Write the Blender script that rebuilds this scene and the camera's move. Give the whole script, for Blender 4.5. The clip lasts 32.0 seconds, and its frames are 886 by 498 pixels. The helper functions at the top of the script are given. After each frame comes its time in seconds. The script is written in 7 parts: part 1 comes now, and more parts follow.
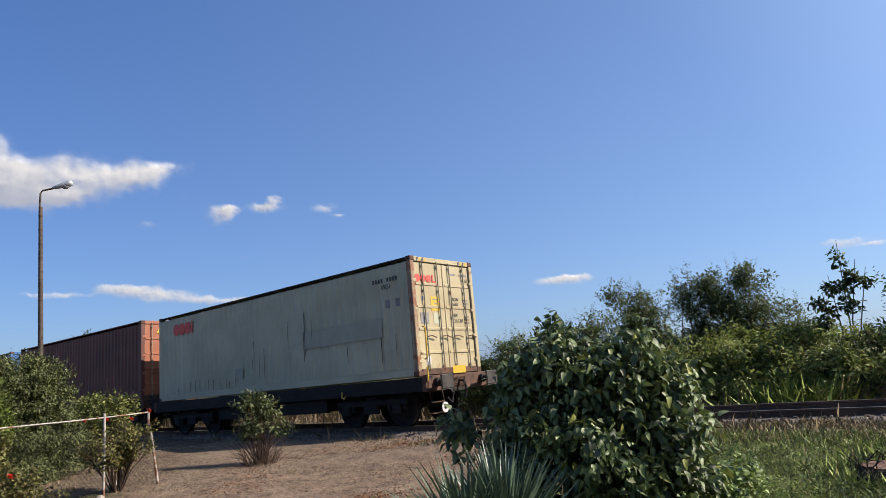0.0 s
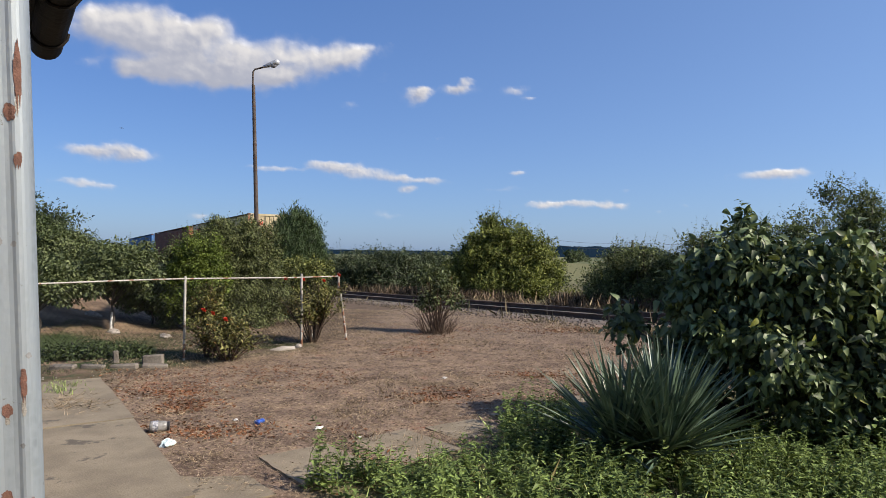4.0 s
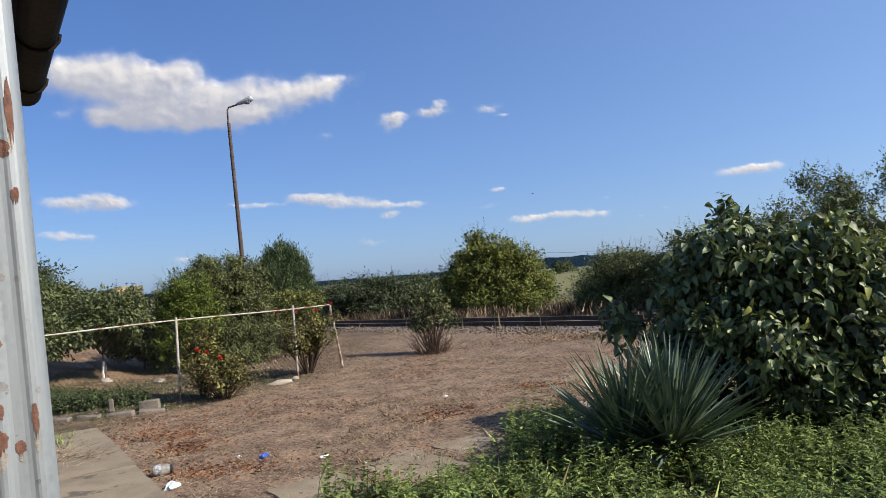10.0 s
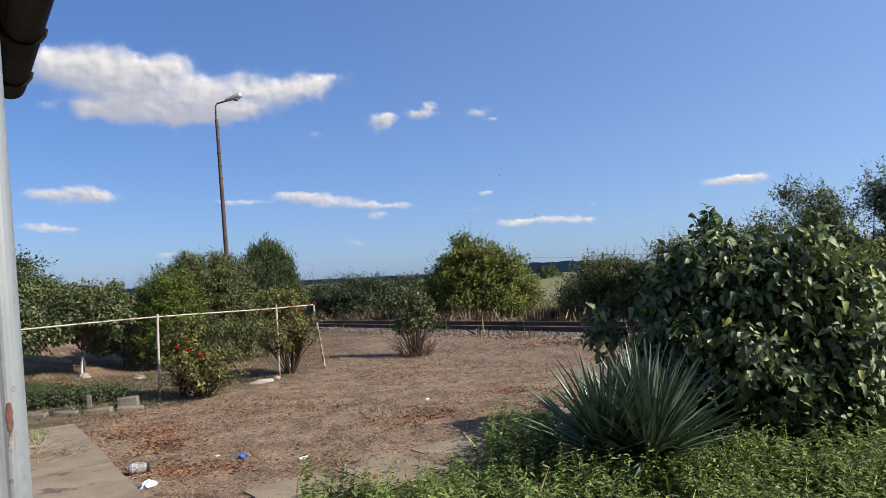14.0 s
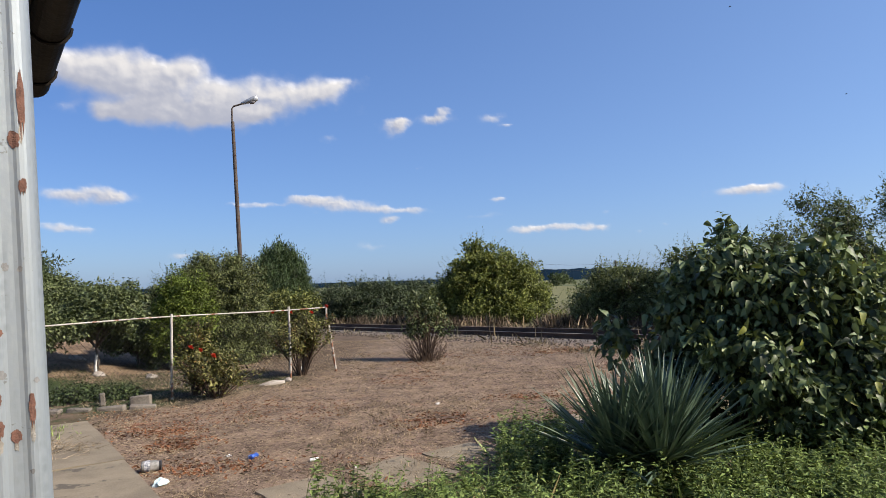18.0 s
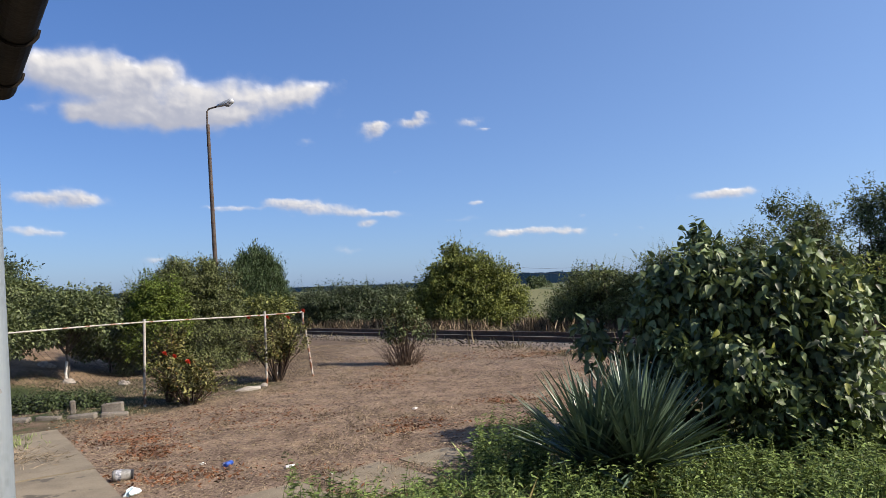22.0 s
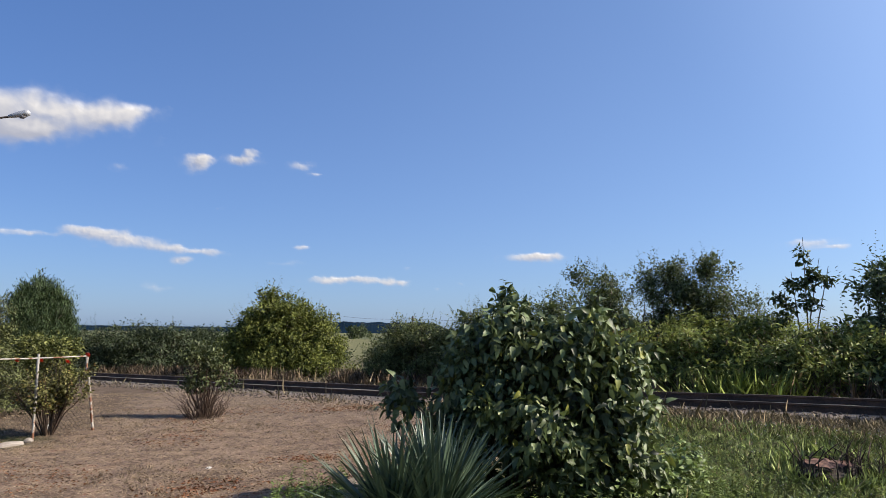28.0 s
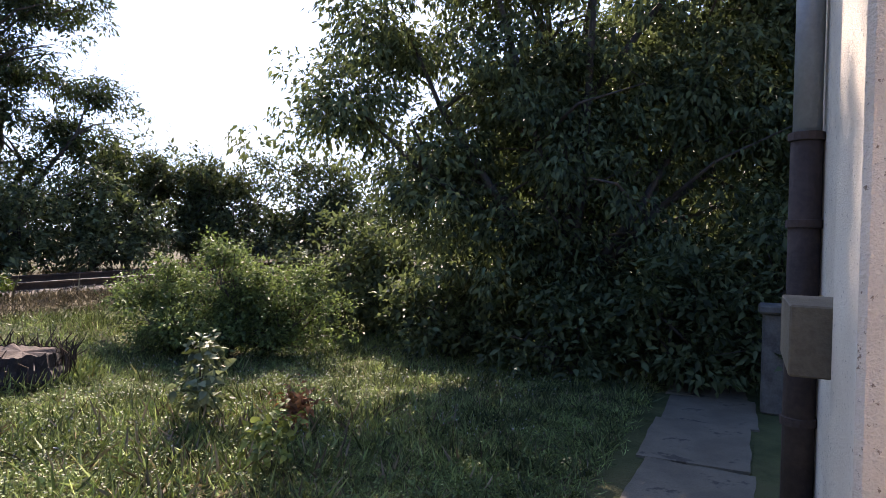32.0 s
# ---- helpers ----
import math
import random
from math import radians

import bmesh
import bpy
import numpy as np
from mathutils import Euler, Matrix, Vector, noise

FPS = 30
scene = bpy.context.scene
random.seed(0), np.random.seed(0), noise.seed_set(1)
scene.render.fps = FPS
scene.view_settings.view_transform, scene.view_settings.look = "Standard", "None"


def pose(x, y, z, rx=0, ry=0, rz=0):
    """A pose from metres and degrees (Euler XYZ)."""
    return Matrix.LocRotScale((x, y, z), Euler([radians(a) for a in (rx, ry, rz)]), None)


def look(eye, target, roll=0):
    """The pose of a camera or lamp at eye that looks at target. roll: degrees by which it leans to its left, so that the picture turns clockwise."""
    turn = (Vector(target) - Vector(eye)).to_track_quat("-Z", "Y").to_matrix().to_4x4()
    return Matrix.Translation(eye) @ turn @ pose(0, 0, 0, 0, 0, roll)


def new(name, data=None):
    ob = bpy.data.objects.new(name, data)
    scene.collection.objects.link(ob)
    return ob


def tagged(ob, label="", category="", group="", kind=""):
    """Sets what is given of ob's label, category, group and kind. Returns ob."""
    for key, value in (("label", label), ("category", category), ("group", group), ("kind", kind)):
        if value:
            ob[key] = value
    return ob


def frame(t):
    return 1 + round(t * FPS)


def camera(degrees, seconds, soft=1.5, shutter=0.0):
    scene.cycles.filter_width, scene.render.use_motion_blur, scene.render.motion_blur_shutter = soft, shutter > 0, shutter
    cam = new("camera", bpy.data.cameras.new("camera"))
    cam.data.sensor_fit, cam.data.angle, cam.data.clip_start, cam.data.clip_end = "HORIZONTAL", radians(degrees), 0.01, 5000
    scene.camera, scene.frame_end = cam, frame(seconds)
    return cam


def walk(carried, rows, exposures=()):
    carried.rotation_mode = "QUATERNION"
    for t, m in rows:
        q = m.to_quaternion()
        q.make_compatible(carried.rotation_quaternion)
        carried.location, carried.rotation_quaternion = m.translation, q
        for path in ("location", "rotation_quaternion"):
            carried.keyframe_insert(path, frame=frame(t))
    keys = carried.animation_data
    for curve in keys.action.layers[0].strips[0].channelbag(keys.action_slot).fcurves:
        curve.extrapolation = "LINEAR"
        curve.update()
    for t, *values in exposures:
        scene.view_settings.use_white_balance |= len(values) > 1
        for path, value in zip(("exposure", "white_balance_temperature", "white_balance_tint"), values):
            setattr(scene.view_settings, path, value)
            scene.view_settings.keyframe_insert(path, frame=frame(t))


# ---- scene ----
# The eye stands by a house and turns by hand; y is ahead, x to the right, metres and degrees.
cam = camera(68.4, 32.0, soft=0.6, shutter=0.0)
PATH = [
    (0, -0.171, -0.183, 1.633, -13.18, 10.13, 3.73),
    (0.5, -0.190, -0.233, 1.634, -11.18, 9.71, 3.54),
    (1, -0.162, -0.166, 1.643, -11.07, 10.20, 4.07),
    (1.5, -0.160, -0.177, 1.640, -11.07, 9.99, 4.48),
    (2, -0.108, -0.084, 1.640, -11.07, 7.56, -0.90),
    (2.5, -0.164, -0.181, 1.582, -10.67, 5.13, 2.02),
    (2.7, -0.160, -0.119, 1.576, -7.27, 3.81, 7.18),
    (3, -0.103, -0.133, 1.571, -6.08, 1.36, 2.09),
    (3.5, 0.040, -0.040, 1.616, -0.39, 0.54, -0.62),
    (5.5, -0.075, 0.059, 1.546, 4.97, 0.38, -0.86),
    (6, -0.028, 0.045, 1.574, 0.55, 1.30, -0.26),
    (6.5, -0.011, -0.002, 1.565, -3.42, 0.93, 0.16),
    (7, -0.016, -0.015, 1.562, -2.62, 1.48, 1.36),
    (7.5, -0.021, -0.026, 1.561, -2.41, 1.93, 1.70),
    (8, -0.026, -0.006, 1.552, -0.77, 2.56, 1.38),
    (8.5, -0.023, 0.000, 1.562, -0.64, 3.05, 1.65),
    (9, -0.018, -0.029, 1.547, 0.03, 3.03, 2.22),
    (9.5, -0.031, -0.007, 1.554, 1.14, 2.58, 2.11),
    (10, -0.009, -0.002, 1.557, 1.65, 2.36, 4.24),
    (10.5, -0.016, -0.011, 1.561, 1.29, 2.90, 2.61),
    (11, -0.014, -0.006, 1.559, 2.04, 3.31, 2.83),
    (11.5, -0.022, -0.005, 1.560, 2.70, 3.78, 2.05),
    (12, -0.012, -0.025, 1.557, 3.19, 3.79, 2.58),
    (12.5, -0.008, -0.022, 1.563, 3.00, 3.53, 2.27),
    (13, 0.000, -0.024, 1.567, 2.76, 2.96, 1.85),
    (13.5, 0.010, -0.008, 1.572, 1.62, 2.58, 2.27),
    (14, 0.002, -0.013, 1.570, 0.37, 2.48, 2.81),
    (14.5, -0.011, -0.013, 1.562, 0.52, 2.64, 2.78),
    (16.5, 0.003, -0.004, 1.569, 2.23, 2.51, 3.64),
    (17, -0.008, -0.017, 1.561, 1.91, 3.11, 3.72),
    (17.5, -0.018, -0.016, 1.562, 1.69, 3.25, 2.74),
    (18, -0.014, -0.018, 1.558, 1.37, 2.99, 1.87),
    (18.5, -0.020, -0.011, 1.554, 1.06, 2.41, 1.92),
    (19, -0.011, -0.002, 1.560, 0.80, 2.30, 2.67),
    (19.5, -0.017, -0.013, 1.559, 0.27, 2.15, 3.10),
    (20, -0.011, -0.003, 1.561, 0.63, 2.44, 3.10),
    (20.5, -0.009, -0.002, 1.559, 0.45, 2.77, 3.39),
    (21, -0.004, -0.010, 1.565, -0.34, 2.86, 1.73),
    (21.5, -0.008, -0.005, 1.565, -0.46, 3.10, 2.34),
    (22, -0.006, -0.011, 1.566, -0.56, 3.24, 2.05),
    (22.5, -0.008, -0.027, 1.567, -0.92, 3.09, 2.03),
    (23, 0.018, -0.007, 1.569, -1.70, 3.31, 2.03),
    (23.5, 0.012, -0.031, 1.568, -2.79, 3.65, 0.84),
    (24, 0.013, -0.043, 1.558, -2.99, 3.49, 1.52),
    (24.5, 0.025, -0.034, 1.573, -3.46, 3.33, 1.45),
    (26.5, 0.064, -0.054, 1.579, -3.87, 4.81, 1.57),
    (27, 0.036, -0.060, 1.578, -4.34, 5.46, 1.21),
    (27.5, 0.042, 0.035, 1.602, -9.56, 6.21, 0.35),
    (28, 0.089, 0.091, 1.610, -16.14, 7.35, -0.58),
    (28.5, 0.163, 0.186, 1.615, -31.99, 7.72, -1.20),
    (29, 0.243, 0.300, 1.627, -46.39, 9.02, 0.01),
    (29.5, 0.244, 0.281, 1.632, -53.78, 8.44, -1.16),
    (30, 0.313, 0.347, 1.642, -64.81, 6.95, 1.72),
    (30.5, 0.420, 0.510, 1.550, -77.06, 1.25, 0.29),
    (31, 0.478, 0.596, 1.618, -83.76, -3.44, 0.86),
    (31.5, 0.668, 0.470, 1.659, -104.61, -2.43, 0.80),
    (32, 0.650, 0.548, 1.594, -117.81, -0.39, -1.55),
]
EXPOSURES = [(0.0, 0.74, 6790, 13), (1.2, 0.64, 6790, 13), (2.0, 0.52, 6790, 13), (3.0, 0.6, 6790, 13), (6.0, 0.73, 6790, 13), (27.5, 0.78, 6790, 13), (29.0, 0.58, 6900, 14), (30.0, 0.5, 7000, 15), (31.0, 0.66, 7150, 20), (32.0, 1.4, 7000, 24)]
walk(cam, [(t, pose(x, y, z, 90 + pitch, roll, yaw)) for t, x, y, z, yaw, pitch, roll in PATH], EXPOSURES)

# ---- light ----
SUN_AZ, SUN_EL = 107.0, 38.0  # degrees to the right of ahead, and up
world = bpy.data.worlds.new("world")
scene.world = world
world.use_nodes = True
wn, wl = world.node_tree.nodes, world.node_tree.links
sky = wn.new("ShaderNodeTexSky")
sky.sky_type = "NISHITA"
sky.sun_disc = False
sky.sun_elevation, sky.sun_rotation = radians(SUN_EL), radians(SUN_AZ)
sky.altitude, sky.air_density, sky.dust_density, sky.ozone_density = 100, 1.0, 0.8, 3.0
wn["Background"].inputs["Strength"].default_value = 0.082
tone = wn.new("ShaderNodeMix")
tone.data_type, tone.blend_type = "RGBA", "MULTIPLY"
tone.inputs[0].default_value, tone.inputs[7].default_value = 1.0, (0.80, 0.975, 1.25, 1)
wl.new(sky.outputs[0], tone.inputs[6])
side = wn.new("ShaderNodeVectorMath")  # deeper blue overhead and away from the sun
side.operation = "DOT_PRODUCT"
side.inputs[1].default_value = (math.sin(radians(SUN_AZ)), math.cos(radians(SUN_AZ)), -0.8)
wl.new(wn.new("ShaderNodeTexCoord").outputs["Generated"], side.inputs[0])
turn = wn.new("ShaderNodeMapRange")
turn.inputs["From Min"].default_value, turn.inputs["From Max"].default_value = -1.2, 0.75
wl.new(side.outputs["Value"], turn.inputs["Value"])
blue = wn.new("ShaderNodeMix")
blue.data_type = "RGBA"
blue.inputs[6].default_value, blue.inputs[7].default_value = (0.13, 0.90, 3.3, 1), (2.5, 4.0, 6.6, 1)
wl.new(turn.outputs[0], blue.inputs[0])
deep = wn.new("ShaderNodeMix")
deep.data_type = "RGBA"
deep.inputs[0].default_value = 0.48
wl.new(blue.outputs[2], deep.inputs[7])
wl.new(tone.outputs[2], deep.inputs[6])
near_sun = wn.new("ShaderNodeVectorMath")  # the air whitens round the sun
near_sun.operation = "DOT_PRODUCT"
near_sun.inputs[1].default_value = (math.sin(radians(SUN_AZ)) * math.cos(radians(SUN_EL)), math.cos(radians(SUN_AZ)) * math.cos(radians(SUN_EL)), math.sin(radians(SUN_EL)))
wl.new(wn["Texture Coordinate"].outputs["Generated"], near_sun.inputs[0])
halo = wn.new("ShaderNodeMapRange")
halo.interpolation_type = "SMOOTHSTEP"
halo.inputs["From Min"].default_value, halo.inputs["From Max"].default_value = 0.45, 1.1
wl.new(near_sun.outputs["Value"], halo.inputs["Value"])
bright = wn.new("ShaderNodeMix")
bright.data_type, bright.blend_type = "RGBA", "ADD"
bright.inputs[7].default_value = (2.5, 3.0, 3.5, 1)
wl.new(halo.outputs[0], bright.inputs[0])
wl.new(deep.outputs[2], bright.inputs[6])
wl.new(bright.outputs[2], wn["Background"].inputs["Color"])
sun = new("sun", bpy.data.lights.new("sun", "SUN"))
sun.data.energy, sun.data.angle, sun.data.color = 5.0, radians(0.53), (1.0, 0.93, 0.82)
a, e = radians(SUN_AZ), radians(SUN_EL)
TO_SUN = Vector((math.sin(a) * math.cos(e), math.cos(a) * math.cos(e), math.sin(e)))
sun.matrix_world = look(TO_SUN * 50, (0, 0, 0))

# ---- materials ----
def shader(name):
    m = bpy.data.materials.new(name)
    m.use_nodes = True
    t = m.node_tree
    return m, t.nodes, t.links, t.nodes["Principled BSDF"]


def noise_node(n, l, coord, scale, detail=4, rough=0.6):
    x = n.new("ShaderNodeTexNoise")
    x.inputs["Scale"].default_value, x.inputs["Detail"].default_value, x.inputs["Roughness"].default_value = scale, detail, rough
    if coord is not None:
        l.new(coord, x.inputs["Vector"])
    return x.outputs["Fac"]


def mix(n, l, fac, a, b, kind="MIX"):
    x = n.new("ShaderNodeMix")
    x.data_type, x.blend_type = "RGBA", kind
    for sock, val in ((x.inputs[0], fac), (x.inputs[6], a), (x.inputs[7], b)):
        if hasattr(val, "is_output"):
            l.new(val, sock)
        elif isinstance(val, (int, float)):
            sock.default_value = val
        else:
            sock.default_value = (*val, 1)
    return x.outputs[2]


def bump(n, l, height, strength, dist, bsdf):
    b = n.new("ShaderNodeBump")
    b.inputs["Strength"].default_value, b.inputs["Distance"].default_value = strength, dist
    l.new(height, b.inputs["Height"])
    l.new(b.outputs[0], bsdf.inputs["Normal"])


def surface(name, dark, light, rough=0.7, metal=0.0, scale=3.0, fine=40.0, relief=0.3, dist=0.01, spots=None, stretch=None, amount=0.35):
    """A mottled surface: two scales of noise between two colours, relief, and optional spots (colour, scale, threshold)."""
    m, n, l, b = shader(name)
    co = n.new("ShaderNodeTexCoord").outputs["Object"]
    if stretch:
        mp = n.new("ShaderNodeMapping")
        mp.inputs["Scale"].default_value = stretch
        l.new(co, mp.inputs["Vector"])
        co = mp.outputs[0]
    big, small = noise_node(n, l, co, scale, 5), noise_node(n, l, co, fine, 3)
    c = mix(n, l, ramp_fac(n, l, big, 0.35, 0.65), dark, light)
    c = mix(n, l, amount, c, mix(n, l, ramp_fac(n, l, small, 0.3, 0.7), dark, light))
    if spots:
        col, sc, th = spots
        f = ramp_fac(n, l, noise_node(n, l, co, sc, 6, 0.65), th, th + 0.06)
        c = mix(n, l, f, c, col)
    l.new(c, b.inputs["Base Color"])
    b.inputs["Roughness"].default_value, b.inputs["Metallic"].default_value = rough, metal
    if relief:
        bump(n, l, small, relief, dist, b)
    return m


def ramp_fac(n, l, value, lo, hi):
    r = n.new("ShaderNodeMapRange")
    r.interpolation_type = "SMOOTHSTEP"
    r.inputs["From Min"].default_value, r.inputs["From Max"].default_value = lo, hi
    l.new(value, r.inputs["Value"])
    return r.outputs[0]


def leaf_material(name, dark, light, glow=0.35, rough=0.55, spec=0.25, odd=None, single=False):
    """Leaves: colour by leaf and by clump, light shining through them."""
    m, n, l, b = shader(name)
    chance = n.new("ShaderNodeObjectInfo").outputs["Random"] if single else n.new("ShaderNodeNewGeometry").outputs["Random Per Island"]
    co = n.new("ShaderNodeTexCoord").outputs["Object"]
    f = n.new("ShaderNodeMath")
    f.operation = "MULTIPLY_ADD"
    l.new(noise_node(n, l, co, 2.6, 3), f.inputs[0])
    f.inputs[1].default_value = 1.2
    half = n.new("ShaderNodeMath")
    half.operation = "MULTIPLY_ADD"
    l.new(chance, half.inputs[0])
    half.inputs[1].default_value, half.inputs[2].default_value = 0.75, -0.52
    l.new(half.outputs[0], f.inputs[2])
    f.use_clamp = True
    # colours pushed apart to paint in shaded gaps and sunlit leaves
    c = mix(n, l, f.outputs[0], tuple(0.42 * x for x in dark), tuple(1.48 * x for x in light))
    if odd:
        c = mix(n, l, ramp_fac(n, l, chance, 0.93, 0.96), c, odd)
    l.new(c, b.inputs["Base Color"])
    b.inputs["Roughness"].default_value = rough
    b.inputs["Specular IOR Level"].default_value = spec
    t = n.new("ShaderNodeBsdfTranslucent")
    l.new(mix(n, l, 0.22, c, (0.22, 0.29, 0.05)), t.inputs["Color"])
    s = n.new("ShaderNodeMixShader")
    s.inputs[0].default_value = 0.5 * glow
    l.new(b.outputs[0], s.inputs[1])
    l.new(t.outputs[0], s.inputs[2])
    l.new(s.outputs[0], n["Material Output"].inputs["Surface"])
    return m


BARK = surface("bark", (0.037, 0.0296, 0.0222), (0.118, 0.0962, 0.074), 0.9, scale=6, fine=60, relief=0.6, stretch=(1, 1, 0.25))
LIMEWASH = surface("limewash", (0.407, 0.392, 0.355), (0.592, 0.577, 0.533), 0.9, scale=8)
LEAF_BIG = leaf_material("leaf_big", (0.017, 0.034, 0.015), (0.152, 0.198, 0.088), 0.32, 0.5, 0.3, odd=(0.202, 0.216, 0.0432))
LEAF_YOUNG = leaf_material("leaf_young", (0.12, 0.16, 0.05), (0.26, 0.31, 0.12), 0.4, 0.5, 0.35)
LEAF_ONE = leaf_material("leaf_one", (0.017, 0.034, 0.015), (0.152, 0.198, 0.088), 0.32, 0.5, 0.3, odd=(0.202, 0.216, 0.0432), single=True)
LEAF_OLIVE = leaf_material("leaf_olive", (0.0504, 0.0634, 0.0144), (0.166, 0.176, 0.0504), 0.38)
LEAF_DARK = leaf_material("leaf_dark", (0.023, 0.036, 0.0144), (0.072, 0.0972, 0.036), 0.4)
# paler copy of the dark leaf: glare over the backlit trees is put into its colour
LEAF_BACK = leaf_material("leaf_back", (0.0495, 0.072, 0.0315), (0.15, 0.18, 0.08), 0.6)
LEAF_BRIGHT = leaf_material("leaf_bright", (0.0432, 0.072, 0.0101), (0.137, 0.18, 0.0324), 0.42)
LEAF_GREY = leaf_material("leaf_grey", (0.034, 0.049, 0.021), (0.125, 0.15, 0.062), 0.45)
LEAF_ROSE = leaf_material("leaf_rose", (0.0432, 0.0475, 0.0144), (0.166, 0.155, 0.0504), 0.36, odd=(0.158, 0.0864, 0.0216))
YUCCA_LEAF = leaf_material("yucca_leaf", (0.015, 0.03, 0.019), (0.1, 0.15, 0.1), 0.1, 0.4, 0.45)
YUCCA_DRY = leaf_material("yucca_dry", (0.158, 0.144, 0.0576), (0.302, 0.259, 0.115), 0.2)
GRASS = leaf_material("grass", (0.072, 0.112, 0.032), (0.39, 0.47, 0.175), 0.55, odd=(0.345, 0.299, 0.138))
WEED = leaf_material("weed", (0.03, 0.055, 0.0115), (0.165, 0.225, 0.066), 0.5)
STRAW = leaf_material("straw", (0.122, 0.0818, 0.0489), (0.404, 0.315, 0.211), 0.25, 0.7, 0.2)
DRYTWIG = surface("dry_twig", (0.037, 0.0222, 0.0155), (0.111, 0.0703, 0.0444), 0.85, scale=9)
RUST_LEAF = leaf_material("rust_leaf", (0.101, 0.036, 0.0187), (0.23, 0.0972, 0.0468), 0.35)
PETAL = leaf_material("petal", (0.396, 0.0144, 0.00864), (0.54, 0.036, 0.0216), 0.3)
# nearly black: the deep shade below the wagons is put into the steel's colour
STEEL_DARK = surface("dark_steel", (0.0042, 0.00385, 0.0035), (0.0154, 0.0126, 0.0105), 0.8, 0.2, spots=((0.035, 0.0168, 0.0084), 8, 0.64))
RAIL_STEEL = surface("rail_steel", (0.045, 0.029, 0.021), (0.13, 0.08, 0.053), 0.7, 0.2)
RAIL_TOP = surface("rail_top", (0.06, 0.048, 0.04), (0.12, 0.1, 0.085), 0.6, 0.3)
SLEEPER = surface("sleeper_wood", (0.037, 0.0311, 0.0259), (0.111, 0.0962, 0.0814), 0.9, stretch=(1, 0.2, 1))
BALLAST = surface("ballast", (0.07, 0.055, 0.043), (0.18, 0.145, 0.115), 0.95, scale=4, fine=25, relief=0.8, dist=0.04)
CONCRETE = surface("concrete", (0.123, 0.0984, 0.0661), (0.215, 0.177, 0.121), 0.92, scale=2.2, fine=70, relief=0.4, spots=((0.0777, 0.0643, 0.0458), 2.6, 0.58))
BALLAST_STONE = surface("ballast_stone", (0.045, 0.036, 0.029), (0.135, 0.11, 0.088), 0.95, scale=9, fine=40)
CONCRETE_OLD = surface("old_concrete", (0.0888, 0.074, 0.0592), (0.192, 0.167, 0.137), 0.95, scale=6, fine=50, relief=0.5)
PALE_STONE = surface("pale_stone", (0.178, 0.152, 0.126), (0.34, 0.303, 0.259), 0.9, scale=8, fine=60)
STUCCO = surface("stucco", (0.68, 0.57, 0.44), (0.84, 0.74, 0.6), 0.95, scale=2.5, fine=150, relief=0.7, dist=0.008, spots=((0.3, 0.22, 0.15), 75, 0.6))
PLINTH = surface("plinth", (0.30, 0.31, 0.32), (0.48, 0.49, 0.5), 0.9, scale=3, fine=80)
POLE_RUST = surface("pole_rust", (0.0311, 0.02, 0.0146), (0.093, 0.069, 0.0533), 0.8, 0.2, scale=3, stretch=(1, 1, 0.5), spots=((0.0222, 0.0133, 0.00888), 5, 0.58))
WHITE_PAINT = surface("white_paint", (0.244, 0.222, 0.192), (0.407, 0.385, 0.34), 0.7, scale=5, spots=((0.178, 0.074, 0.037), 4.5, 0.53))
LAMP_GREY = surface("lamp_grey", (0.296, 0.303, 0.311), (0.444, 0.451, 0.459), 0.5, 0.3)
WIRE = surface("wire", (0.037, 0.037, 0.0333), (0.074, 0.0705, 0.063), 0.6, 0.6)
# the blue haze of distant air is mixed into the woods' dark colour
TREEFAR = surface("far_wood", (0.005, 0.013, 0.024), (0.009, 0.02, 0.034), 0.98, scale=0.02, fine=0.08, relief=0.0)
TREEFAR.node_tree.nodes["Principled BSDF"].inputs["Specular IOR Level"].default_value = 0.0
RED_PAINT = surface("red_paint", (0.5, 0.04, 0.03), (0.62, 0.07, 0.05), 0.55, scale=5, spots=((0.55, 0.5, 0.45), 9, 0.66))
YELLOW_PAINT = surface("yellow_paint", (0.444, 0.266, 0.0148), (0.533, 0.355, 0.037), 0.5, scale=5)
BLACK_PAINT = surface("black_paint", (0.012, 0.012, 0.013), (0.04, 0.04, 0.042), 0.5, scale=5)
GREY_PAINT = surface("grey_paint", (0.14, 0.13, 0.13), (0.22, 0.21, 0.21), 0.6, scale=5)

# ---- shape helpers ----
rng = np.random.default_rng(7)


